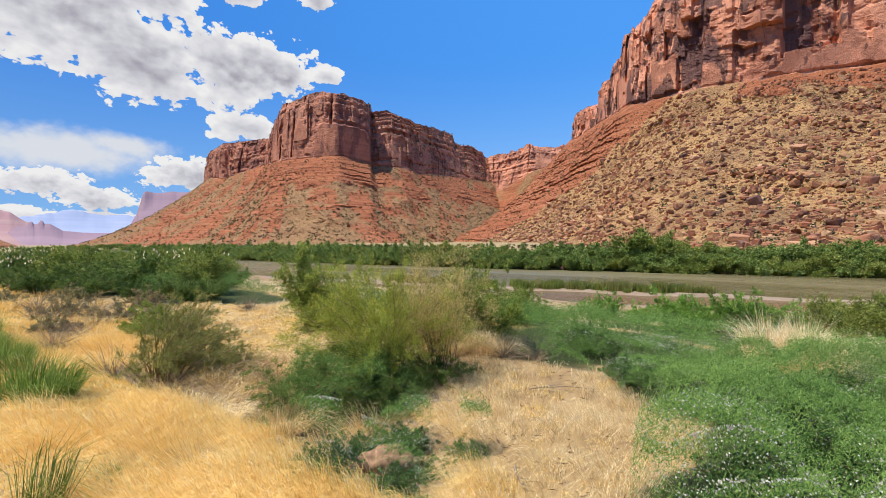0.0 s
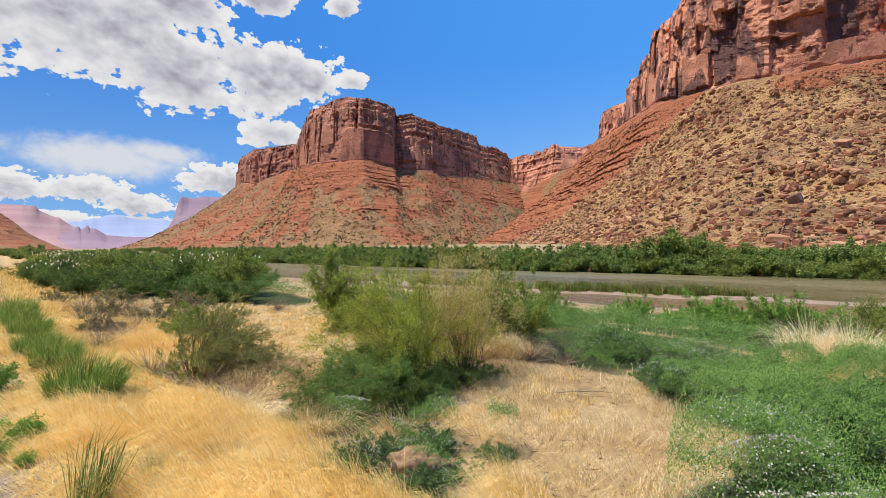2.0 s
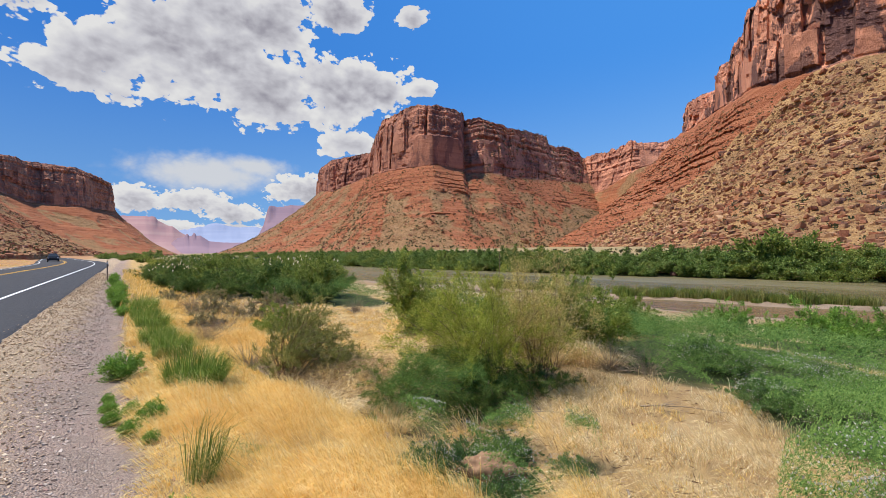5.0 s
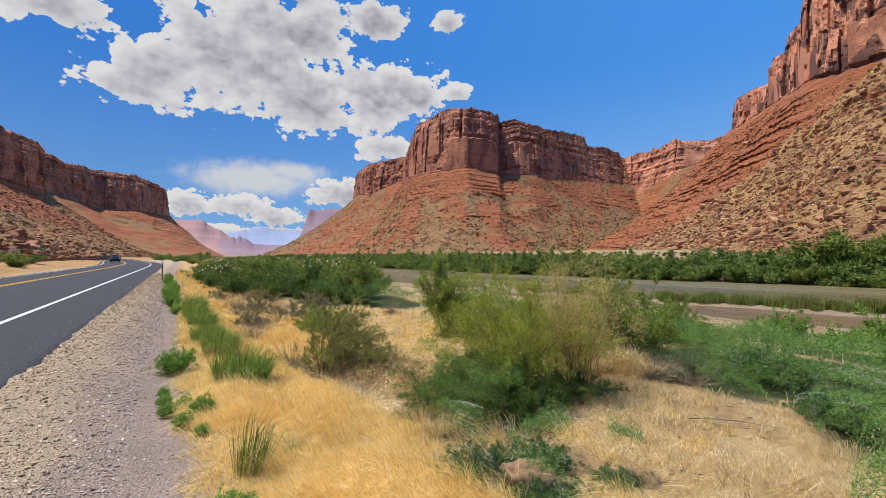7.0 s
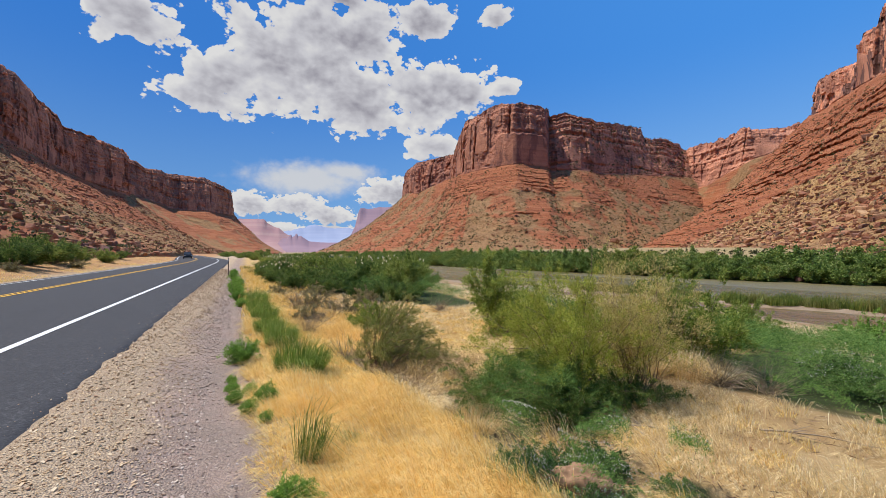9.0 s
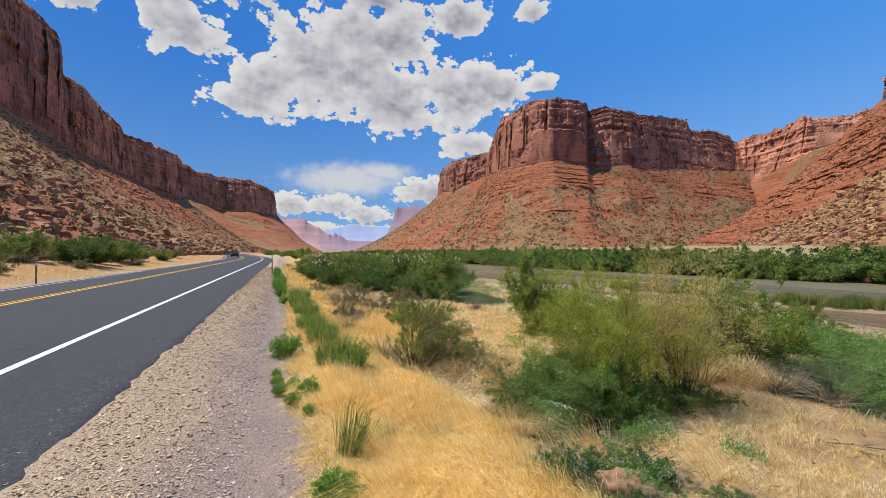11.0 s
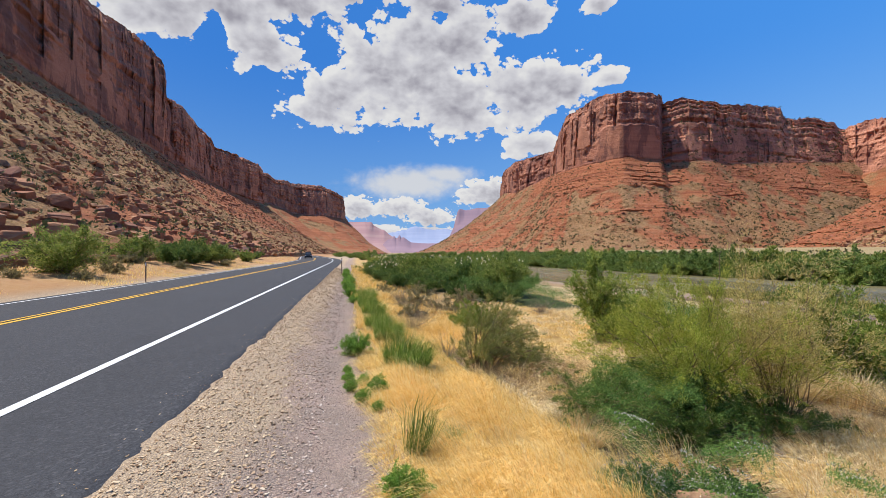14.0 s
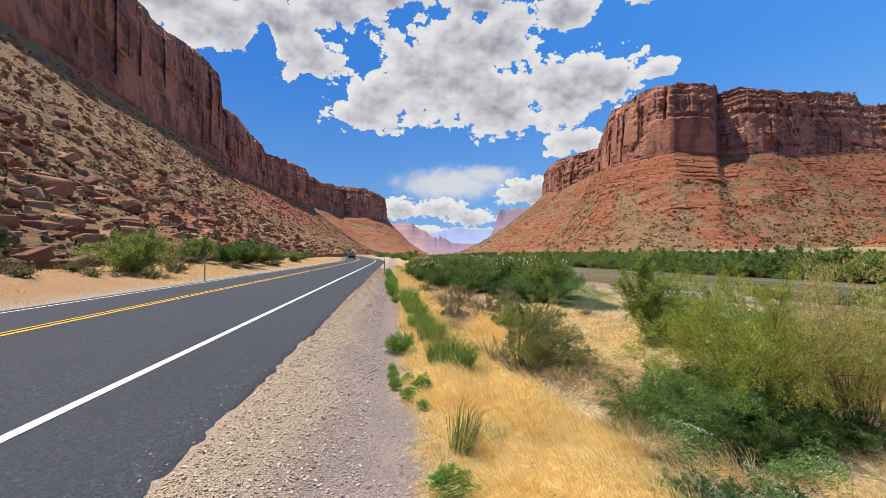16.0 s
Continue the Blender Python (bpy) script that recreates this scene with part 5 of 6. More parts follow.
shrub(TAM_LOW, 2.9, 4.7, 130, 0.8, "dark green leafy undergrowth beneath the tamarisk", name="undergrowth_bush")
shrub(TAM_B, 6.85, 4.5, 0, 1.12, "green tamarisk bush with pale tips beside the mat", name="tamarisk_bush")
shrub(TAM_B, 10.4, 5.5, 140, 0.75, "low grey-green bush on the straw flat", name="tamarisk_bush")
shrub(WIL, 5.45, 8.35, 0, 1.02, "tall narrow green willow shrub with yellow tips", name="willow_shrub")
shrub(TAM_B, 5.6, 7.9, 200, 0.62, "low green bush round the willow's foot", name="tamarisk_bush")
shrub(OLD, 1.95, 6.35, 0, 0.95, "wind-bent olive bush with bare brown roots", name="olive_bush", tall=1.4)
shrub(OLD, 2.5, 5.7, 60, 0.5, "half-dead twiggy bush trailing over straw", name="olive_bush")
shrub(TAM_B, 2.75, 9.1, 80, 0.55, "yellow-green bush behind the olive bush", name="tamarisk_bush")
for x, y, d, t, s, l in ((6.9, 18.4, ROUND, 0, 0.98, "broad green shrub with a bare brown foot"), (5.2, 20.5, ROUND_D, 40, 1.0, "dark green rounded shrub on the bank"),
                         (9.2, 20.8, ROUND_D, 90, 0.55, "small dark green shrub beside the sand"), (3.9, 24.0, ROUND, 120, 0.95, "rounded green shrub on the bank"),
                         (7.6, 24.5, ROUND, 200, 1.0, "rounded green shrub on the bank"), (2.9, 29.0, ROUND_D, 10, 0.85, "dark green shrub with pale seed heads"),
                         (3.0, 36.0, ROUND_D, 70, 0.9, "dark green shrub with pale seed heads"), (11.5, 27.0, ROUND, 20, 0.8, "rounded green shrub on the bank"),
                         (2.3, 20.5, ROUND_D, 15, 0.49, "low blue-green shrub at the bank's edge"), (2.9, 22.5, ROUND_D, 75, 0.61, "low blue-green shrub at the bank's edge"), (1.9, 24.5, ROUND_D, 140, 0.52, "low blue-green shrub at the bank's edge"),
                         (3.4, 19.2, ROUND_D, 200, 0.52, "low blue-green shrub at the bank's edge"), (4.3, 16.6, ROUND_D, 260, 0.49, "low blue-green shrub at the bank's edge"), (5.2, 15.2, ROUND_D, 320, 0.52, "low blue-green shrub at the bank's edge"),
                         (6.2, 15.6, ROUND_D, 50, 0.46, "low blue-green shrub at the bank's edge"), (2.0, 28.0, ROUND_D, 100, 0.65, "low blue-green shrub at the bank's edge"), (1.6, 33.0, ROUND_D, 170, 0.72, "low blue-green shrub at the bank's edge")):
    shrub(d, x, y, t, s, l, group="bank shrubs", name="bank_shrub")
r = np.random.default_rng(31)
made = 0
while made < 150:
    y = 26 + 190 * r.uniform() ** 1.4
    x = r.uniform(2.0 + 0.01 * y, min(27.0, 0.36 * y))
    if np.interp(y, ROAD[:, 1], ROAD[:, 0]) + 7.2 > x:
        continue
    shrub(((ROUND, ROUND_D) if y < 48 else (FAR_A, FAR_B))[made % 2], x, y, r.uniform(0, 360), r.uniform(0.6, 1.05), ("rounded green shrub on the river bank", "dark green shrub on the river bank")[made % 2], group="bank shrubs", name="bank_shrub")
    made += 1
for x, y, s, t in ((15.5, 4.7, 0.95, 0), (16.6, 3.6, 0.7, 40), (14.4, 2.1, 1.05, 90), (14.9, 1.5, 0.9, 150), (15.3, 0.5, 1.1, 200), (15.8, -0.3, 0.9, 250), (17.0, 2.4, 0.6, 300)):
    shrub(BRIGHT, x, y, t, s * 1.2, "bright green leafy shrub near the water's edge", group="shore shrubs", name="shore_shrub")
for x, y, s, t in ((17.5, -1.8, 0.72, 0), (18.5, -3.4, 0.8, 60), (17.2, -4.6, 0.75, 120), (20.0, -5.5, 0.85, 200), (21.5, -2.5, 0.6, 10)):
    shrub(ROUND, x, y, t, s, "feathery olive-green shrub near the water's edge", group="shore shrubs", name="shore_shrub")

# mounds of clover: the loose clumps in the straw, and the swells of the mat's near edge
M_CLOVER = material("dark_clover_leaves", leaves((0.035, 0.085, 0.028), (0.080, 0.165, 0.042), (0.19, 0.29, 0.085), 0.9, 0.25))
CLOVER = shrub_data("clover", 127, 0.24, 0.40, 60, 400, 9000, 0.022, 0.008, M_CLOVER, (0.12, -0.05), 0.0, 0.5, 2.2, stem_r=0.008)
q = r = np.random.default_rng(39)
q = q.normal(0, 1, (520, 3))
q[:, 2] = np.abs(q[:, 2])
q = q / np.linalg.norm(q, axis=1)[:, None] * [0.40, 0.38, 0.24] * r.uniform(0.86, 1.03, (520, 1))
q = q[grain(q[:, 0] * 5, q[:, 1] * 5, 0.0, 3) > -0.15]
HEADS = mesh_of("clover_heads", *sheaf(q, q * [1, 1, 2] + r.normal(0, 0.1, q.shape), 0.013, 0.011, r), M_FLOWER, False)


def clover(x, y, turn, s, label, group, name, sink, tall=1.0):
    ob = shrub(CLOVER, x, y, turn, s, label, "ground cover", group, name, sink, tall=tall)
    tagged(part("clover_bloom", HEADS, ob), "small pale flower heads", kind="stuff")


for i, (x, y, s) in enumerate(((1.92, 2.68, 0.9), (2.08, 2.92, 0.8), (2.72, 2.68, 0.95), (2.95, 2.85, 0.9), (3.2, 2.3, 0.6), (2.24, 2.22, 0.75), (2.62, 2.3, 0.6), (2.45, 3.0, 0.8))):
    clover(x, y, 67 * i, s, "dark green clover clump with pale flowers in straw", "clover clumps", "clover_clump", 0.02)
r = np.random.default_rng(38)
made = 0
while made < 44:
    x, y = r.uniform(3.3, 9.5), r.uniform(-3.0, 3.4)
    if lush_at(np.array([x]), np.array([y]))[0] < 0.97 or r.uniform() < (x - 4.0) * 0.14:
        continue
    clover(x, y, r.uniform(0, 360), r.uniform(0.9, 1.7), "rounded flowering swell of the green clover mat", "clover mounds", "clover_mound", -0.06)
    made += 1

# weeds and tufts at the road's edge
for x, y, s in ((-0.07, 6.6, 0.86), (-0.18, 5.65, 0.26), (-0.16, 5.25, 0.34), (0.02, 5.1, 0.36), (0.17, 4.8, 0.52), (-0.13, 4.9, 0.34), (0.0, 4.55, 0.36), (0.14, 4.3, 0.26), (0.22, 2.75, 0.55), (-0.16, 7.4, 0.3),
                (-0.2, 17.2, 1.0), (-0.1, 18.4, 0.8), (-0.3, 19.5, 1.0), (-0.15, 21.0, 0.9), (-0.25, 22.5, 1.1), (-0.4, 26.0, 1.1), (-0.15, 15.2, 0.9), (-0.05, 13.4, 0.7), (-0.45, 31, 1.1)):
    shrub(WEED, x, y, 70 * x + 50 * y, s, "fresh green leafy weed growing in gravel", "weed", "roadside weeds", "weed", 0.01)


M_BUNCH = material("fresh_bunch_grass", leaves((0.10, 0.17, 0.026), (0.22, 0.32, 0.055), (0.42, 0.44, 0.13), 0.9, 0.5))


def tuft(x, y, count, radius, tall, wide, mat, label, seed, bias=(0.15, 0.1), curl=0.35, name="grass_tuft"):
    r = np.random.default_rng(seed)
    me = tussocks(np.zeros(1), np.zeros(1), count, radius, tall, wide, mat, r, name, bias, True, 0.12, curl)
    ob = new(name, me)
    ob.location = (x, y, spot(x, y))
    return tagged(ob, label, "grass", "grass tufts")


tuft(0.40, 3.40, 170, 0.11, 0.60, 0.005, M_GREENBLADE, "tall dark green grass tuft in dry straw", 1, (0.36, -0.05), 0.22)
tuft(0.76, 3.62, 160, 0.07, 0.15, 0.005, M_GREENBLADE, "short green grass tuft in dry straw", 2, (0.1, 0.1), 0.5)
for i, (x, y, q, h) in enumerate(((0.66, 5.95, 0.32, 0.46), (0.55, 7.75, 0.24, 0.42), (0.42, 8.9, 0.22, 0.40), (0.42, 10.6, 0.26, 0.45), (0.35, 12.2, 0.25, 0.42), (0.4, 14.4, 0.3, 0.45))):
    tuft(x, y, 1500, q * 0.95, h * 1.25, 0.006, M_BUNCH, "wind-bent green bunch grass with straw tips", 10 + i, (0.30, -0.08), 0.40)
for i, (x, y, q, h) in enumerate(((8.9, -0.15, 0.34, 0.95), (9.2, -0.6, 0.34, 0.9), (8.7, -0.55, 0.3, 0.8), (5.9, 4.6, 0.4, 0.55), (6.3, 3.9, 0.35, 0.45), (1.9, 4.9, 0.35, 0.32), (2.5, 4.2, 0.25, 0.3))):
    tuft(x, y, 1100, q, h * 1.3, 0.007, M_STRAW, "tall bleached straw tussock bent by wind", 30 + i, (0.35, 0.2), 0.6, "straw_tussock")
# reeds along the sandbar
REED = [blades("reed", *(np.random.default_rng(80 + k).uniform(-0.8, 0.8, (2, 260))), 1.25, 0.05, (M_WILLOW, M_OLIVE)[k % 2], np.random.default_rng(90 + k), 0.2, (0.1, 0.05), 0.0, 0.35, np.zeros(260)) for k in range(4)]
r = np.random.default_rng(33)
for k in range(240):
    y = -18 + 57 * (k + r.uniform()) / 240 + r.normal(0, 0.5)
    x = float(bar_line(y)) + 0.8 + r.normal(0, 0.6)
    if float(grain(y * 0.33, 0.0, 0.0, 181)) < -0.3:
        continue
    ob = new("reed_clump", REED[k % 4])
    ob.matrix_world = pose(x, y, spot(x, y) - 0.03, 0, 0, r.uniform(0, 360)) @ Matrix.Scale(0.35 + 0.6 * r.uniform() ** 1.3, 4)
    tagged(ob, "pale green reed clump on the sandbar", "reeds", "sandbar reeds")

# the thicket on the far bank
THICK = [shrub_data("thicket%d" % k, 200 + k, 3.6, 4.1, 26, 260, 5200, 0.34, 0.19, (M_THICKET, M_THICKET, M_WILLOW, M_THICKET)[k], (0, 0), 0.03, 0.4, 2.6) for k in range(4)]
r = np.random.default_rng(35)
for k in range(296):
    y = -75 + 330 * (k + r.uniform(-1, 1)) / 296
    row = (0, 1, 0, 2)[k % 4]
    x = float(far_shore(y)) + (-0.4, 3.0, 7.5)[row] + r.uniform(-1.0, 1.5)
    d = THICK[r.integers(0, 4)]
    shrub(d, x, y, r.uniform(0, 360), r.uniform(0.85, 1.2) * (0.85, 1.05, 1.2)[row], "dense green willow thicket on the far bank", group="far bank thicket", name="thicket_shrub", sink=0.3)
shrub(THICK[2], 92.0, 19.5, 0, 1.9, "dark round cottonwood tree above the thicket", "tree", name="cottonwood_tree", tall=1.05)
for x, y, s in ((86, 120, 1.3), (88, 126, 1.2), (82, 150, 1.4), (90, 140, 1.2), (95, 75, 1.0)):
    shrub(THICK[2], x, y, 30 * s, s, "dark green tree above the far thicket", "tree", "far bank trees", "cottonwood_tree")
# valley floor ahead
for k in range(110):
    y = 180 + 420 * r.uniform() ** 1.3
    x = r.uniform(-0.06 * y + 8, 60 + 0.12 * y)
    shrub(THICK[r.integers(0, 4)], x, y, r.uniform(0, 360), r.uniform(0.7, 1.2), "green willow scrub on the valley floor", group="valley scrub", name="willow_bush", sink=0.3)
# pale seed heads over the first bank shrubs
r = np.random.default_rng(36)
pts = np.concatenate([np.array([x, y, spot(x, y) + 1.5 * q]) + r.normal(0, 1, (34, 3)) * [0.8 * q, 0.9 * q, 0.12] for x, y, q in ((2.9, 29.0, 0.95), (3.0, 36.0, 1.0), (2.3, 25.5, 0.7), (4.2, 31.5, 1.0), (6.2, 18.6, 1.0), (3.4, 42.0, 1.0))])
v, f = sheaf(pts, r.normal(0, 0.4, pts.shape) + [0, 0, 1.0], 0.15, 0.06, r)
stuff("seed_heads", mesh_of("seed_heads", v, f, M_STRAW, False), "pale feathery seed heads above the bank shrubs", "flowers")
# left verge
for x, y, d, s, l in ((-15.3, 26.0, ROUND, 1.35, "large green shrub on the dry verge"), (-17.2, 37.5, ROUND, 1.2, "green shrub on the dry verge"), (-14.9, 40.5, ROUND_D, 1.3, "dark green shrub beside boulders"),
                      (-15.4, 44.5, ROUND, 1.3, "dark green shrub beside boulders"), (-15.2, 49.0, ROUND_D, 1.25, "dark green shrub beside boulders"), (-15.6, 54.0, ROUND, 1.1, "green shrub beside boulders"), (-17.5, 46.0, ROUND_D, 1.1, "dark green shrub beside boulders"), (-21.0, 30.5, ROUND, 0.55, "low olive shrub on the dry verge"),
                      (-15.0, 64.0, ROUND, 0.9, "green shrub on the dry verge"), (-15.8, 58.0, ROUND_D, 0.7, "dark green shrub on the dry verge"), (-16.0, 75.0, ROUND_D, 0.8, "dark green shrub on the dry verge")):
    shrub(d, x, y, 31 * y, s, l, group="verge shrubs", name="verge_shrub", z=max(spot(x, y), 0.3))

# ---------------------------------------------------------------- fallen rock


def block(seed, flat=0.6, count=15):
    """An angular block: the hull of a few points, edges taken off."""
    r = np.random.default_rng(seed)
    bm = bmesh.new()
    corner = np.array([(a, b, c) for a in (-1, 1) for b in (-1, 1) for c in (-1, 1)]) * r.uniform(0.5, 1.0, (8, 3))
    more = r.uniform(-1, 1, (max(count - 8, 0), 3))
    for p in np.vstack([corner, more]) * [1.0, r.uniform(0.6, 1.0), flat]:
        bm.verts.new(p * 0.4)
    bmesh.ops.convex_hull(bm, input=bm.verts)
    bmesh.ops.delete(bm, geom=[v for v in bm.verts if not v.link_faces], context="VERTS")
    return bm


def block_mesh(seed, flat):
    bm = block(seed, flat)
    bmesh.ops.bevel(bm, geom=list(bm.edges), offset=0.03, segments=1, affect="EDGES")
    bmesh.ops.triangulate(bm, faces=bm.faces)
    me = bpy.data.meshes.new("boulder")
    bm.to_mesh(me)
    bm.free()
    me.materials.append(M_BOULDER)
    return me


BLOCKS = [block_mesh(300 + k, 0.45 + 0.06 * k) for k in range(9)]


def hull_arrays(seed, flat):
    bm = block(seed, flat, 13)
    bmesh.ops.triangulate(bm, faces=bm.faces)
    v = np.array([w.co[:] for w in bm.verts])
    f = np.array([[w.index for w in q.verts] for q in bm.faces])
    bm.free()
    return v, f


HULLS = [hull_arrays(400 + k, 0.42 + 0.07 * k) for k in range(6)]


def rubble(name, surface, count, low, high, seed, label, weight, mat=None):
    """Small rock joined into one sheet of rubble on a slope."""
    r = np.random.default_rng(seed)
    pts = surface.reshape(-1, 3)
    w = weight(pts)
    pick = r.choice(len(pts), count, p=w / w.sum())
    c = pts[pick] + np.column_stack([r.uniform(-0.6, 0.6, (count, 2)), np.zeros(count)])
    size = low + (high - low) * r.uniform(0, 1, count) ** 4.5
    size = size * np.minimum(1.0, 0.3 + np.hypot(c[:, 0], c[:, 1]) / 110)
    vs, fs, base = [], [], 0
    for k, (hv, hf) in enumerate(HULLS):
        sel = np.arange(count) % 6 == k
        m = sel.sum()
        a = r.uniform(0, 2 * np.pi, m)
        ca, sa = np.cos(a)[:, None], np.sin(a)[:, None]
        v = np.stack([hv[:, 0] * ca - hv[:, 1] * sa, hv[:, 0] * sa + hv[:, 1] * ca, np.repeat(hv[None, :, 2], m, 0) + hv[None, :, 0] * r.normal(0, 0.25, m)[:, None]], -1)
        v = v * size[sel][:, None, None] * r.uniform(0.75, 1.3, (m, 1, 3)) + c[sel][:, None]
        vs.append(v.reshape(-1, 3))
        fs.append((hf[None] + (np.arange(m) * len(hv))[:, None, None] + base).reshape(-1, 3))
        base += m * len(hv)
    return stuff(name, mesh_of(name, np.vstack(vs), np.vstack(fs), mat or M_BOULDER, False), label, "rubble")


def boulders(surface, count, low, high, seed, label, group, weight):
    r = np.random.default_rng(seed)
    pts = surface.reshape(-1, 3)
    w = weight(pts)
    for i in r.choice(len(pts), count, p=w / w.sum()):
        s = (low + (high - low) * r.uniform() ** 2.2) * min(1.0, 0.3 + math.hypot(pts[i][0], pts[i][1]) / 90)
        ob = new("boulder", BLOCKS[r.integers(0, 9)])
        ob.matrix_world = Matrix.Translation(Vector(pts[i]) + Vector((0, 0, 0.12 * s))) @ pose(0, 0, 0, r.normal(0, 14), r.normal(0, 14), r.uniform(0, 360)) @ Matrix.Diagonal((s * r.uniform(0.8, 1.4), s, s * r.uniform(0.7, 1.2), 1))
        tagged(ob, label, "boulder", group)


def nearness(p):
    return 1.0 / (np.hypot(p[:, 0], p[:, 1]) ** 2 + 400)


def on_left(p):
    return np.where(p[:, 1] > 0, 1.0, 0.02) * np.hypot(p[:, 0], p[:, 1]) ** -0.25 * np.where(np.hypot(p[:, 0] + 6, p[:, 1]) > 24, 1, 0)


def on_right(p):
    return np.where(p[:, 1] > -60, 1.0, 0.1) * np.where(p[:, 2] > 1.0, 1.0, 0.2) * (1 - 0.93 * east_seam(p[:, 0], p[:, 1], 0 * p[:, 0]))


boulders(left_slope, 200, 0.8, 4.8, 1, "angular red sandstone boulder on the scree slope", "scree boulders", on_left)
boulders(right_slope[:, :50], 16, 2.2, 6.0, 14, "big tan sandstone boulder at the scree's foot", "scree boulders", lambda p: np.where((p[:, 1] < 45) & (p[:, 1] > -45), 1.0, 0.0))
boulders(right_slope[:, :138], 150, 1.8, 7.0, 2, "angular tan sandstone boulder on the scree slope", "scree boulders", on_right)
rubble("rubble", left_slope[:, :157], 13000, 0.3, 3.6, 3, "broken red sandstone rubble over the slope", on_left)
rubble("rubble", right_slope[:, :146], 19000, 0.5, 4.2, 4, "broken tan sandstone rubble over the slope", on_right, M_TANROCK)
rubble("rubble", left2_slope[:, :76], 5500, 0.9, 5.5, 15, "broken red sandstone rubble over the slope", lambda p: np.ones(len(p)))
rubble("rubble", butte_slope[:, :112], 3500, 1.0, 4.5, 5, "scattered fallen rock below the butte", lambda p: np.ones(len(p)))
ob = new("boulder", BLOCKS[3])
ob.matrix_world = pose(252, 213, 11, 4, 8, 20) @ Matrix.Diagonal((13, 10, 9, 1))
tagged(ob, "huge dark red boulder at the slope's foot", "boulder", "scree boulders")
for x, y, s in ((82.2, 5.5, 3.2), (79.5, 33, 2.0), (84.5, -12.5, 4.5)):
    ob = new("boulder", BLOCKS[5])
    ob.matrix_world = pose(float(far_shore(y)) + 0.2, y, -2.7, 3, 5, 40 * s) @ Matrix.Diagonal((s, s * 1.3, s * 0.9, 1))
    tagged(ob, "pale red boulder at the water's edge", "boulder", "shore boulders")


def scrub(surface, count, size, seed, label):
    """Small desert scrub dotted over a slope."""
    r = np.random.default_rng(seed)
    pts = surface.reshape(-1, 3)
    c = pts[r.integers(0, len(pts), count)]
    s = size * r.uniform(0.5, 1.5, count)
    c = np.repeat(c, 9, 0)
    s = np.repeat(s, 9)
    pos = c + r.normal(0, 0.32, c.shape) * s[:, None] * [1, 1, 0.6] + np.column_stack([0 * s, 0 * s, 0.3 * s])
    v, f = sheaf(pos, r.normal(0, 1, pos.shape) + [0, 0, 0.6], s * 0.55, s * 0.4, r)
    stuff("desert_scrub", mesh_of("desert_scrub", v, f, M_SCRUB, False), label, "scrub")


M_SCRUB = material("dusty_green_scrub", leaves((0.035, 0.042, 0.018), (0.075, 0.085, 0.035), (0.15, 0.145, 0.07), 0.1))
scrub(butte_slope[:, 8:], 4200, 1.7, 6, "dusty green scrub dotted over the butte's slope")
scrub(butte2_slope[:, 8:], 2000, 1.8, 7, "dusty green scrub dotted over the mesa's slope")
scrub(butte2_face, 2200, 1.8, 17, "dusty green scrub along the mesa's ledges")
scrub(butte_face[:, -14:], 260, 1.6, 18, "dusty green scrub on the butte's rim")
gy = np.random.default_rng(19).uniform(-70, 330, 2600)
gx = far_shore(gy) + 17 + 70 * np.random.default_rng(20).uniform(0, 1, 2600) ** 1.4
scrub(np.column_stack([gx, gy, land(gx, gy)]), 2600, 1.0, 21, "dusty green scrub on the dry bench")
rubble("rubble", np.column_stack([gx, gy, land(gx, gy)]) + [1.5, 1.0, 0], 1500, 0.4, 1.8, 22, "scattered fallen rock on the dry bench", lambda p: np.ones(len(p)))
scrub(right_slope[:, 4:142], 2200, 1.2, 8, "dusty green scrub between fallen rocks")
scrub(left2_slope[:, 2:], 700, 1.6, 23, "dusty green scrub between fallen rocks")
scrub(left_slope[:, 2:150], 3000, 0.9, 9, "dusty green scrub between fallen rocks")
r = np.random.default_rng(12)
lp = left_slope[:, 2:60].reshape(-1, 3)
w = on_left(lp)
for i in r.choice(len(lp), 60, p=w / w.sum()):
    shrub(SAGE, lp[i, 0], lp[i, 1], r.uniform(0, 360), r.uniform(0.6, 1.4), "dusty grey-green sage bush on the slope", "bush", "slope sage", "sage_bush", 0.05, lp[i, 2])

# ---------------------------------------------------------------- gravel on the shoulder
r = np.random.default_rng(44)
n = 32000
kind = np.arange(n)
y = np.where(kind < 3000, r.uniform(-6, 0.6, n), 0.6 + 38 * r.uniform(0, 1, n) ** 2.6)
x = -1.50 + 1.78 * r.uniform(0, 1, n) ** 1.15
coarse = (kind % 3 == 0) | (kind % 7 == 0)
x = np.where(coarse, -1.50 + 1.1 * r.uniform(0, 1, n), x)
size = 0.008 + 0.020 * r.uniform(0, 1, n) ** 3.0 + 0.0012 * np.abs(y)
size = np.where(coarse, 0.011 + 0.030 * r.uniform(0, 1, n) ** 2.6 + 0.0012 * np.abs(y), size)
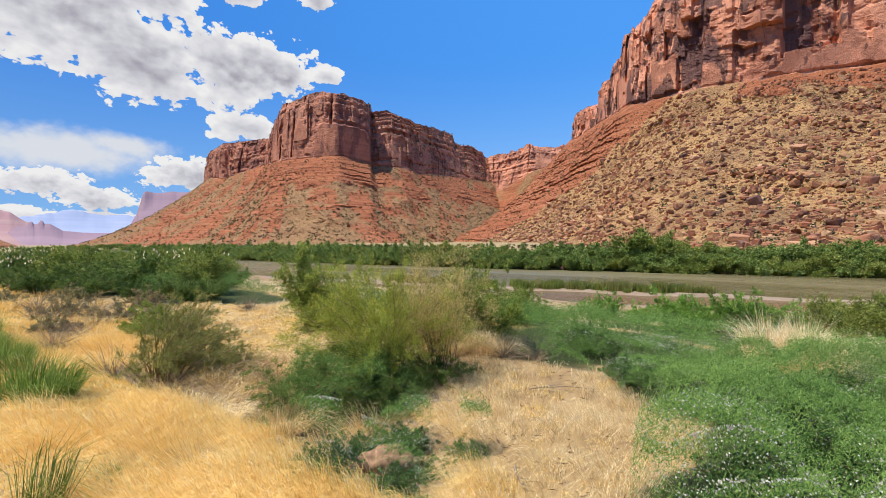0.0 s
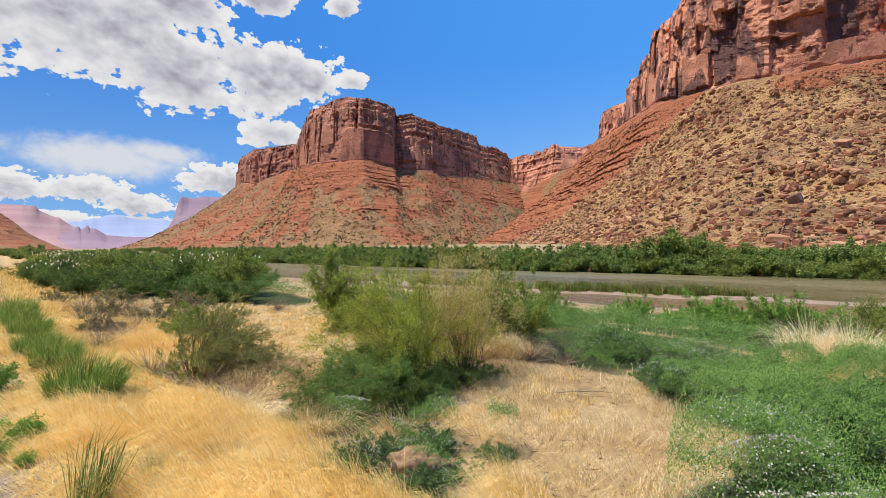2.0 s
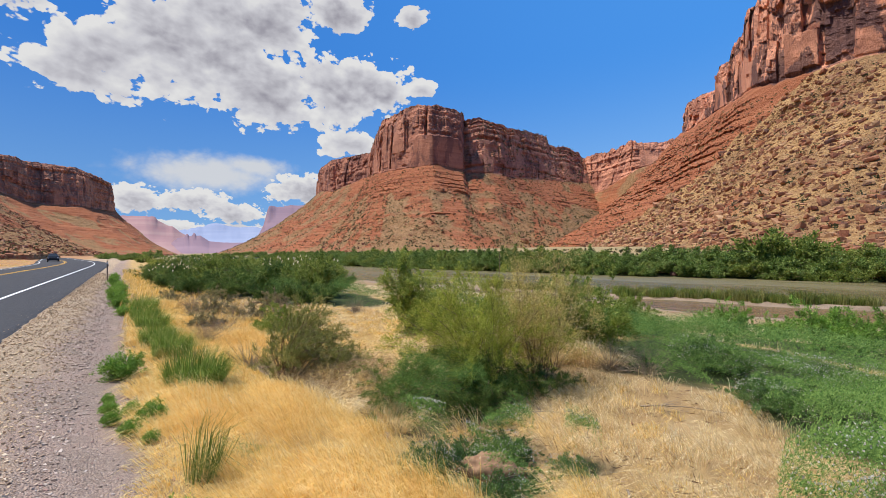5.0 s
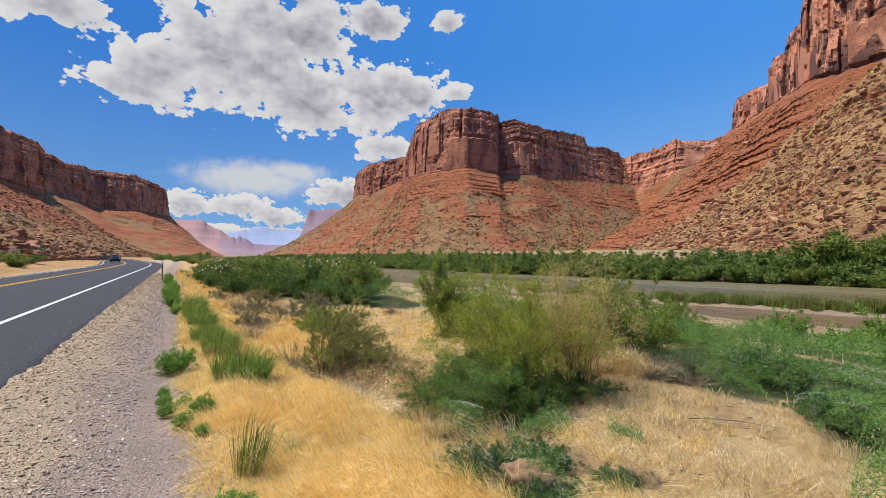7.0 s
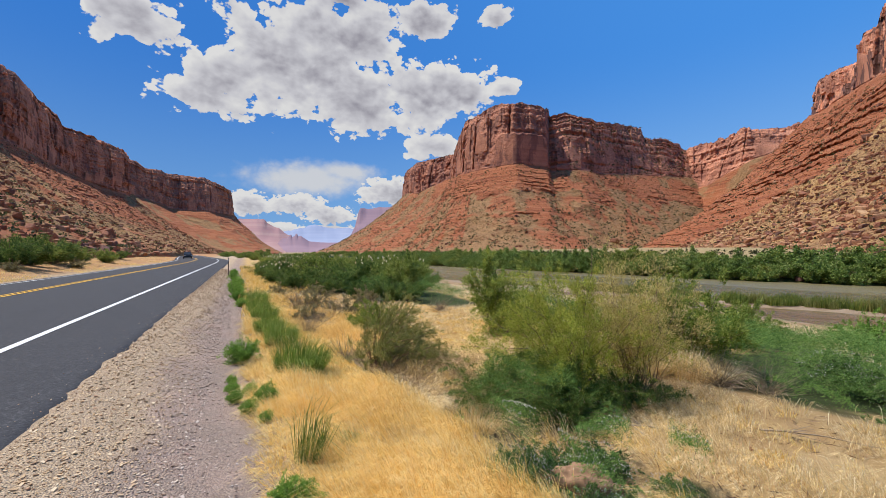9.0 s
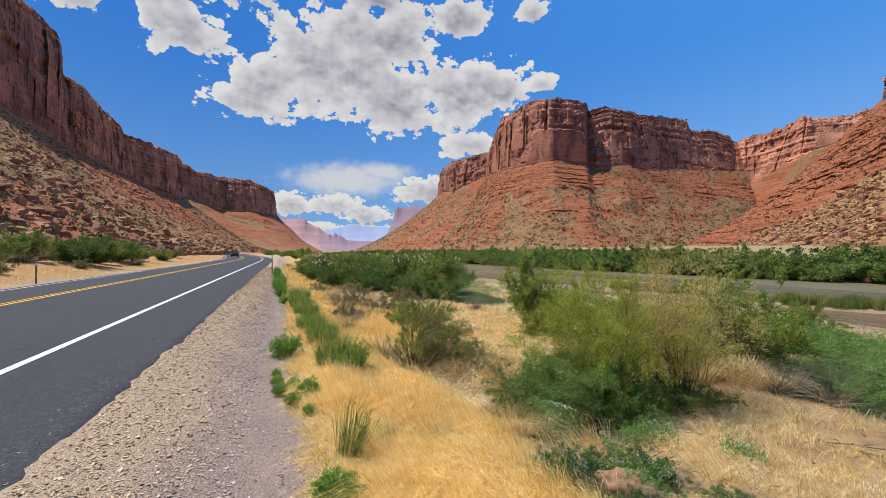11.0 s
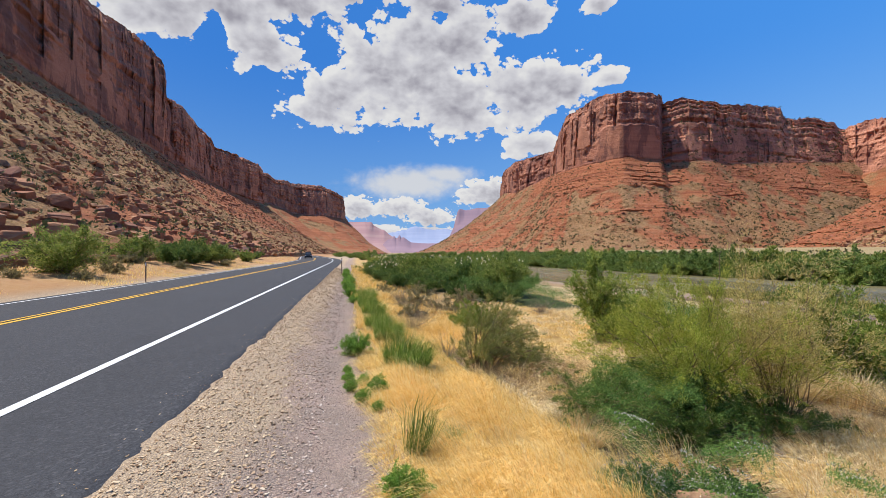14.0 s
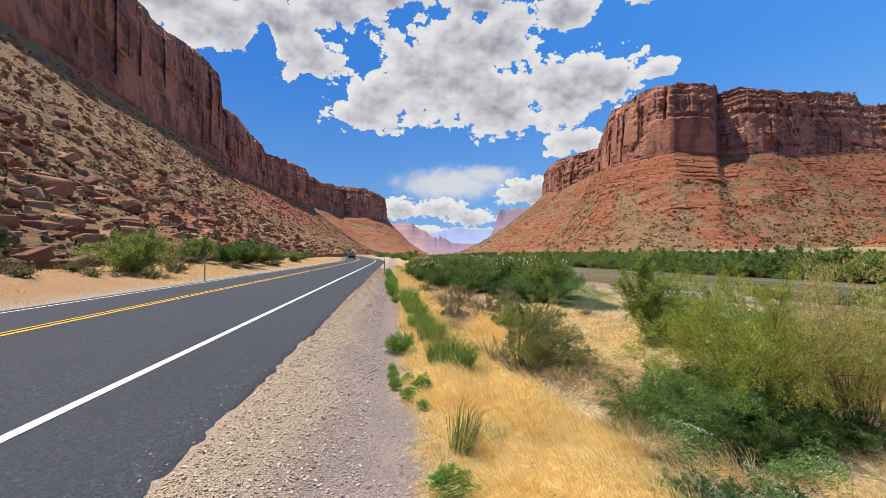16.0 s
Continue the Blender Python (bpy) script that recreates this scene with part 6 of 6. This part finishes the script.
# a few stones thrown out on to the asphalt's edge
stray = kind % 40 == 1
x = np.where(stray, -1.46 - 0.40 * r.uniform(0, 1, n) ** 2.2, x)
size = np.where(stray, size * 0.6, size)
pts = np.column_stack([x, y, np.where(x < -1.36, np.maximum(land(x, y), 0.30 - 0.004 * (x + 6.55)), land(x, y))])
vs, fs, base = [], [], 0
for k, (hv, hf) in enumerate(HULLS[:3]):
    sel = np.arange(n) % 3 == k
    m = int(sel.sum())
    a = r.uniform(0, 2 * np.pi, m)
    ca, sa = np.cos(a)[:, None], np.sin(a)[:, None]
    v = np.stack([hv[:, 0] * ca - hv[:, 1] * sa, hv[:, 0] * sa + hv[:, 1] * ca, np.repeat(hv[None, :, 2] * 0.9 + hv[None, :, 0] * 0.3, m, 0)], -1) * size[sel][:, None, None]
    vs.append((v + pts[sel][:, None] + [0, 0, 0.003]).reshape(-1, 3))
    fs.append((hf[None] + (np.arange(m) * len(hv))[:, None, None] + base).reshape(-1, 3))
    base += m * len(hv)


def build_pebble(N, s):
    g = N.add("ShaderNodeNewGeometry")
    isle = g.outputs["Random Per Island"]
    across = N.add("ShaderNodeSeparateXYZ")
    N.put(across.inputs[0], g.outputs["Position"])
    N.put(s.inputs["Base Color"], N.mix(N.step(across.outputs[0], -0.9, -0.3, 0.0, 1.0),
        N.ramp(isle, (0.0, (0.20, 0.12, 0.07)), (0.25, (0.42, 0.28, 0.155)), (0.55, (0.58, 0.41, 0.235)), (0.85, (0.66, 0.52, 0.34)), (1.0, (0.34, 0.19, 0.11))),
        N.ramp(isle, (0.0, (0.17, 0.12, 0.095)), (0.3, (0.36, 0.26, 0.20)), (0.6, (0.47, 0.36, 0.29)), (0.85, (0.58, 0.48, 0.41)), (1.0, (0.33, 0.19, 0.15)))))


stuff("gravel", mesh_of("gravel", np.vstack(vs), np.vstack(fs), material("gravel_stone", build_pebble), False), "grey and pinkish gravel on the road shoulder", "gravel")

# ---------------------------------------------------------------- far distance


# distant rock: air haze is painted into the base colour, with weak emission added
def hazed_rock(colour, shade, glow):
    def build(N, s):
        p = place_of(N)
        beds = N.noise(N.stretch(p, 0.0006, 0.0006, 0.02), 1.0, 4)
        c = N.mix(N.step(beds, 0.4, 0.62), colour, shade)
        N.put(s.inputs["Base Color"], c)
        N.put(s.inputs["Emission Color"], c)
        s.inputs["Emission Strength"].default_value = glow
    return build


def far_range(name, ridge, reach, depth, mat, label, seed, rough):
    """A ridge of distant rock: (turn, height of the skyline) pairs at one reach, falling forward to the plain."""
    ridge = np.asarray(ridge, float)
    n = 200
    a = np.linspace(ridge[0, 0], ridge[-1, 0], n)
    h = np.interp(-a, -ridge[:, 0], ridge[:, 1])
    calm = np.convolve(np.pad(h, 20, mode="edge"), np.ones(41) / 41, "valid")
    rows = []
    for t in np.linspace(0, 1, 14):
        q = reach - depth * (1 - t)
        z = (h if t > 0.9 else np.minimum(h, calm)) * np.interp(t, [0, 0.55, 0.6, 0.97, 1.0], [0.0, 0.42, 0.45, 0.97, 1.0]) * (1 + rough * fractal(a * 1.3, t * 2.0, 0.0, 3, seed))
        q = q + depth * 0.12 * grain(a * 0.5, t * 1.2, 0.0, seed + 3)
        rows.append(np.column_stack([-np.sin(np.radians(a)) * q, np.cos(np.radians(a)) * q, z]))
    v = np.array(rows)
    i, j = np.meshgrid(np.arange(13), np.arange(n - 1), indexing="ij")
    f = np.stack([i * n + j, i * n + j + 1, (i + 1) * n + j + 1, (i + 1) * n + j], -1).reshape(-1, 4)
    return tagged(new(name, mesh_of(name, v.reshape(-1, 3), f, mat)), label, "backdrop", kind="structure")


# haze tints put into the rock colours, bluer and stronger with distance
M_HAZE1 = material("hazy_red_mesa", hazed_rock((0.33, 0.18, 0.17), (0.38, 0.23, 0.20), 0.12))
M_HAZE2 = material("hazy_violet_mesa", hazed_rock((0.25, 0.165, 0.19), (0.29, 0.19, 0.21), 0.14))
M_HAZE3 = material("hazy_blue_mountain", hazed_rock((0.23, 0.265, 0.36), (0.27, 0.30, 0.39), 0.25))
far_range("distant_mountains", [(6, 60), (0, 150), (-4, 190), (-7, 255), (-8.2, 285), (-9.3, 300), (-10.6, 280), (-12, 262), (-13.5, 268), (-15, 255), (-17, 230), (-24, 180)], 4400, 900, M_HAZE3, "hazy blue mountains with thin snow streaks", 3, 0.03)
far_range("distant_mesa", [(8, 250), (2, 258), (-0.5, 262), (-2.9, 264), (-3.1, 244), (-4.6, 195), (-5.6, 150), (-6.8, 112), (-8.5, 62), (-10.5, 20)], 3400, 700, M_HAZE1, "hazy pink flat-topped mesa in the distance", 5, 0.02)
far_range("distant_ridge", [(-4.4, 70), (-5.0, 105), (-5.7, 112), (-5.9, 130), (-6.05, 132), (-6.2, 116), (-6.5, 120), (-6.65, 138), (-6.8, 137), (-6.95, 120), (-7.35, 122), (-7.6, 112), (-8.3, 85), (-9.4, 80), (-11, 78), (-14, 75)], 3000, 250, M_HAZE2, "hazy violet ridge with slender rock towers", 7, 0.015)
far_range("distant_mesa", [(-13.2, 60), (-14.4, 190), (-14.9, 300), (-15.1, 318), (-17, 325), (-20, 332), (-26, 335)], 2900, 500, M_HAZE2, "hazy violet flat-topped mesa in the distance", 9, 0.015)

# ---------------------------------------------------------------- road furniture
M_POST = material("weathered_brown_post", plain((0.20, 0.13, 0.085), (0.32, 0.25, 0.18), 20.0), 0.8)
M_REFLECT = material("white_reflector", plain((0.75, 0.75, 0.73), (0.55, 0.55, 0.53), 8.0), 0.35)
M_STEEL = material("galvanised_steel", plain((0.42, 0.43, 0.44), (0.30, 0.30, 0.30), 9.0, 0.7), 0.5)


def delineator(x, y, z):
    ob = thing("delineator_post", pose(x, y, z), "slim weathered roadside marker post with a reflector", "marker post", "roadside posts")
    bm = bmesh.new()
    box(bm, -0.034, 0.034, -0.018, 0.018, -0.2, 1.12, 0.01)
    part("post", bm, ob, material=M_POST)
    bm = bmesh.new()
    box(bm, -0.028, 0.028, -0.027, -0.019, 0.92, 1.07, 0.003)
    part("reflector", bm, ob, "white reflector plate", M_REFLECT)
    return ob


delineator(-0.75, 29.2, spot(-0.75, 29.2))
delineator(-11.4, 26.0, spot(-11.4, 26.0))

# ---------------------------------------------------------------- the car on the far lane
M_PAINT = material("dark_car_paint", plain((0.028, 0.030, 0.034), (0.05, 0.05, 0.052), 2.0, 0.3), 0.25)
M_GLASS = material("tinted_glass", plain((0.03, 0.035, 0.04), (0.05, 0.055, 0.06), 2.0), 0.06)
M_TYRE = material("tyre_rubber", plain((0.022, 0.022, 0.022), (0.05, 0.047, 0.043), 12.0), 0.85)
M_RIM = material("alloy_rim", plain((0.5, 0.5, 0.51), (0.4, 0.4, 0.4), 6.0, 0.9), 0.3)
M_LAMP = material("lamp_glass", plain((0.8, 0.8, 0.8), (0.7, 0.7, 0.7), 3.0), 0.1)
M_TRIM = material("black_trim", plain((0.03, 0.03, 0.03), (0.06, 0.06, 0.06), 6.0), 0.6)


def loft(sections):
    """A body lofted through rounded sections: (y, half width, low z, shoulder z, roof z, roof half width)."""
    bm = bmesh.new()
    rings = []
    for y, w, z0, z1, z2, wr in sections:
        ring = [(-w * 0.92, z0), (-w, z0 + 0.12), (-w, z1 - 0.08), (-w * 0.97, z1), (-wr, z2 - 0.05), (-wr * 0.85, z2), (wr * 0.85, z2), (wr, z2 - 0.05), (w * 0.97, z1), (w, z1 - 0.08), (w, z0 + 0.12), (w * 0.92, z0)]
        rings.append([bm.verts.new((x, y, z)) for x, z in ring])
    for a, b in zip(rings, rings[1:]):
        for k in range(12):
            bm.faces.new((a[k], a[(k + 1) % 12], b[(k + 1) % 12], b[k]))
    bm.faces.new(rings[0][::-1])
    bm.faces.new(rings[-1])
    bmesh.ops.recalc_face_normals(bm, faces=bm.faces)
    return bm


def wheel(ob, x, y):
    for name, radius, width, mat in (("tyre", 0.35, 0.23, M_TYRE), ("rim", 0.23, 0.25, M_RIM)):
        bm = bmesh.new()
        bmesh.ops.create_cone(bm, cap_ends=True, segments=28, radius1=radius, radius2=radius, depth=width, matrix=Matrix.Translation((0, 0, 0)) @ pose(0, 0, 0, 0, 90, 0))
        bmesh.ops.bevel(bm, geom=[e for e in bm.edges if len(e.link_faces) == 2 and e.calc_face_angle(0) > 1.0], offset=0.03, segments=2, affect="EDGES")
        if name == "tyre":
            own = part("wheel", bm, ob, "black tyre on an alloy rim", mat)
            own.location = (x, y, 0.35)
        else:
            part("rim", bm, own, "grey alloy rim", mat)


def car(x, y, z, turn):
    ob = thing("car", pose(x, y, z, 0, 0, turn), "dark sport utility car driving on the far lane", "car")
    part("body", loft([(-2.25, 0.74, 0.38, 0.72, 0.78, 0.6), (-2.1, 0.88, 0.28, 0.92, 0.98, 0.7), (-1.0, 0.92, 0.25, 1.0, 1.06, 0.74), (1.9, 0.92, 0.25, 1.02, 1.07, 0.74), (2.2, 0.88, 0.32, 0.98, 1.02, 0.72), (2.3, 0.8, 0.42, 0.9, 0.95, 0.66)]), ob, "dark painted body", M_PAINT)
    part("cabin", loft([(-1.05, 0.86, 0.98, 1.04, 1.10, 0.74), (-0.25, 0.87, 0.98, 1.06, 1.64, 0.64), (0.3, 0.87, 0.98, 1.06, 1.70, 0.64), (1.5, 0.86, 0.98, 1.06, 1.66, 0.62), (2.15, 0.82, 0.98, 1.04, 1.12, 0.66)]), ob, "dark tinted windows", M_GLASS)
    part("roof", loft([(-0.2, 0.66, 1.60, 1.66, 1.70, 0.6), (0.3, 0.67, 1.62, 1.70, 1.745, 0.6), (1.5, 0.65, 1.60, 1.66, 1.71, 0.58)]), ob, "dark painted roof", M_PAINT)
    for sx in (-1, 1):
        bm = bmesh.new()
        box(bm, sx * 0.72 - 0.15, sx * 0.72 + 0.15, -2.24, -2.10, 0.72, 0.88, 0.03)
        part("headlight", bm, ob, "clear headlight", M_LAMP)
        bm = bmesh.new()
        box(bm, sx * 0.98 - 0.08, sx * 0.98 + 0.08, -0.95, -0.80, 1.05, 1.20, 0.03)
        part("mirror", bm, ob, "wing mirror", M_PAINT)
        for wy in (-1.42, 1.42):
            wheel(ob, sx * 0.82, wy)
    bm = bmesh.new()
    box(bm, -0.55, 0.55, -2.30, -2.18, 0.52, 0.74, 0.03)
    part("grille", bm, ob, "black grille", M_TRIM)
    bm = bmesh.new()
    box(bm, -0.85, 0.85, -2.33, -2.15, 0.30, 0.48, 0.04)
    part("bumper", bm, ob, "black bumper", M_TRIM)
    return ob


CAR_Y = 118.0
k = int(np.argmin(np.abs(ROAD[:, 1] - CAR_Y)))
car(float(ROAD[k, 0]) - 1.8, CAR_Y, float(ROAD[k, 2]) - 0.09, 6.6)

# ---------------------------------------------------------------- small things on the flat


def dead_branch(x, y, length, turn, seed, label, name="dead_branch"):
    r = np.random.default_rng(seed)
    t = np.linspace(0, 1, 9)
    lines = []
    main = np.column_stack([t * length, np.cumsum(r.normal(0, 0.02 * length, 9)), 0.03 + 0.06 * length * np.sin(t * 2.6)])
    lines.append(main)
    for k in range(5):
        i = r.integers(2, 8)
        w = np.array([r.uniform(0.3, 1), r.normal(0, 0.8), r.uniform(0, 0.6)]) * length * 0.3
        lines.append(main[i] + t[:, None] * w + np.column_stack([0 * t, 0.05 * length * t ** 2, 0 * t]))
    v, f = tubes(np.array(lines), [0.012] + [0.006] * 5, 5)
    ob = new(name, mesh_of(name, v, f, M_TWIG))
    ob.matrix_world = pose(x, y, spot(x, y), 0, 0, turn)
    return tagged(ob, label, "branch", "dead branches")


dead_branch(5.15, 2.55, 0.9, -60, 1, "bleached dead branch lying on straw")
dead_branch(3.25, 1.75, 0.35, -140, 2, "short dark broken stick in straw")
dead_branch(4.2, 3.1, 0.9, 160, 3, "bare pale branch trailing from the tamarisk")
dead_branch(2.2, 5.4, 1.0, 200, 4, "twisted bare root under the olive bush")
dead_branch(1.7, 5.9, 0.8, 130, 5, "twisted bare root under the olive bush")


def brush(x, y, size, count, seed, label):
    r = np.random.default_rng(seed)
    t = np.linspace(0, 1, 5)
    d = r.normal(0, 1, (count, 3))
    d[:, 2] = np.abs(d[:, 2]) * 0.8 + 0.25
    d /= np.linalg.norm(d, axis=1)[:, None]
    lines = d[:, None] * (t * size)[None, :, None] * r.uniform(0.5, 1.1, count)[:, None, None] + np.cumsum(r.normal(0, 0.03 * size, (count, 5, 3)), 1)
    lines[..., 2] = np.maximum(lines[..., 2], 0.0)
    v, f = tubes(lines, np.full(count, 0.004), 3)
    ob = new("dry_brush", mesh_of("dry_brush", v, f, M_TWIG))
    ob.location = (x, y, spot(x, y))
    return tagged(ob, label, "bush", "dry brush")


brush(6.2, 3.55, 0.65, 160, 1, "tangle of bare bleached twigs beside the mat")
brush(6.5, 3.1, 0.5, 120, 2, "tangle of bare bleached twigs beside the mat")
brush(2.2, 5.6, 0.55, 160, 3, "tangle of dead twigs under the olive bush")
brush(2.9, 9.9, 0.5, 90, 4, "grey dead twigs on the straw")
brush(1.5, 6.9, 0.6, 120, 5, "tangle of dead twigs beside the olive bush")


for i, (x, y, q) in enumerate(((1.6, 10.2, 0.6), (2.2, 11.6, 0.7), (1.4, 12.6, 0.6), (3.2, 11.0, 0.6), (2.6, 13.4, 0.7), (1.2, 9.0, 0.5), (3.8, 13.0, 0.7), (1.7, 15.0, 0.7), (5.8, 12.0, 0.6))):
    brush(x, y, q, 150, 40 + i, "grey-brown tangle of dead twigs on straw")
for i, (x, y, q) in enumerate(((1.5, 11.0, 0.7), (2.7, 12.2, 0.9), (1.9, 13.8, 0.8), (3.9, 14.6, 0.9), (1.2, 16.5, 0.8), (2.6, 16.2, 0.9))):
    shrub(SAGE, x, y, 53 * i, q, "low dusty grey-green bush on the straw flat", "bush", "flat bushes", "low_bush", 0.05)


def canes(x, y, turn, count, rise, reach, seed, label):
    """Dead stems that arch up from one foot and droop to one side, with curled ends."""
    r = np.random.default_rng(seed)
    t = np.linspace(0, 1, 8)
    go = r.normal(0, 0.45, count)
    far = reach * r.uniform(0.4, 1.1, count)
    up = rise * r.uniform(0.4, 1.1, count)
    lines = np.zeros((count, 8, 3))
    lines[..., 0] = r.normal(0, 0.18, count)[:, None] + (np.cos(go) * far)[:, None] * t
    lines[..., 1] = r.normal(0, 0.22, count)[:, None] + (np.sin(go) * far)[:, None] * t
    lines[..., 2] = up[:, None] * (3.2 * t - 3.4 * t ** 2 + 0.35 * t ** 3) + r.uniform(0.0, 0.06, count)[:, None]
    lines += np.cumsum(r.normal(0, 0.02, lines.shape), 1)
    lines[..., 2] = np.maximum(lines[..., 2], -0.1)
    v, f = tubes(lines, r.uniform(0.0025, 0.006, count), 3)
    ob = new("dead_cane_bush", mesh_of("dead_cane_bush", v, f, M_CANE))
    ob.matrix_world = pose(x, y, spot(x, y), 0, 0, turn)
    return tagged(ob, label, "bush", "dry brush")


M_CANE = material("dead_canes", plain((0.46, 0.31, 0.15), (0.22, 0.13, 0.07), 18.0), 0.9)
for i, (x, y, t, q, h, l) in enumerate(((1.95, 6.1, -70, 150, 0.42, 0.8), (2.1, 5.65, -60, 150, 0.36, 0.8), (2.3, 5.2, -50, 130, 0.30, 0.7), (2.5, 5.5, -20, 110, 0.38, 0.8), (1.75, 6.3, -110, 90, 0.34, 0.6), (2.65, 4.9, -30, 90, 0.26, 0.7))):
    canes(x, y, t, q, h, l, 70 + i, "brown dead canes arching over the washed-out bank")


def dirt_mound(x, y, a, b, h, turn, seed, label, name="dirt_mound"):
    bm = bmesh.new()
    bmesh.ops.create_icosphere(bm, subdivisions=4, radius=1.0)
    for v in bm.verts:
        k = 1 + 0.22 * noise.noise(v.co * 2.2 + Vector((seed, 0, 0))) + 0.22 * noise.noise(v.co * 6.0) + 0.1 * noise.noise(v.co * 15.0)
        v.co = Vector((v.co.x * a * k, v.co.y * b * k, v.co.z * h * k))
    me = bpy.data.meshes.new(name)
    bm.to_mesh(me)
    bm.free()
    me.materials.append(M_DIRT)
    for q in me.polygons:
        q.use_smooth = True
    ob = new(name, me)
    ob.matrix_world = pose(x, y, spot(x, y) - 0.02, 6, 0, turn)
    return tagged(ob, label, "mound")


M_DIRT = material("red_brown_dirt", plain((0.31, 0.185, 0.105), (0.15, 0.08, 0.045), 16.0), 0.95)
dirt_mound(2.44, 2.62, 0.34, 0.13, 0.21, -40, 1, "red-brown clod of bare earth among clover")
dirt_mound(1.95, 3.55, 0.13, 0.10, 0.07, 20, 2, "dark clod of earth in straw")
for x, y, s in ((0.36, 3.75, 0.07), (1.15, 2.0, 0.16), (4.65, 2.4, 0.08)):
    ob = new("stone", BLOCKS[2])
    ob.matrix_world = pose(x, y, spot(x, y) + 0.01, 0, 0, 50 * x) @ Matrix.Diagonal((s, s * 0.8, s * 0.7, 1))
    tagged(ob, "small loose stone half hidden in grass", "stone")
for i, (x, y, s) in enumerate(((-19.5, 27.5, 0.9), (-20.8, 29.5, 1.1), (-18.4, 31.5, 0.8), (-22.5, 28.0, 1.0), (-17.2, 33.5, 0.9), (-13.6, 24.5, 0.8), (-14.2, 28.5, 1.0), (-16.5, 36.0, 1.2), (-13.8, 37.5, 0.9), (-13.4, 48.0, 1.0), (-16.0, 19.5, 0.7), (-18.2, 21.0, 0.9), (-20.5, 20.0, 0.8), (-15.2, 22.5, 0.6), (-22.0, 23.5, 1.0), (-17.0, 24.0, 0.8), (-24.0, 26.0, 1.0))):
    shrub(SAGE, x, y, 47 * i, s * 1.25, "dusty olive bush on the dry verge", "bush", "verge bushes", "verge_bush", 0.05, max(spot(x, y), 0.2))
for i, (x, y, l, t) in enumerate(((2.0, 5.6, 0.9, 250), (2.3, 5.3, 0.8, 310), (1.8, 5.5, 0.7, 200), (2.6, 5.2, 0.9, 170), (2.7, 5.6, 0.7, 290), (1.6, 6.2, 0.6, 240))):
    dead_branch(x, y, l, t, 20 + i, "twisted bare root under the olive bush")
dirt_mound(2.05, 5.55, 0.6, 0.2, 0.10, -75, 3, "dark eroded soil under the olive bush")
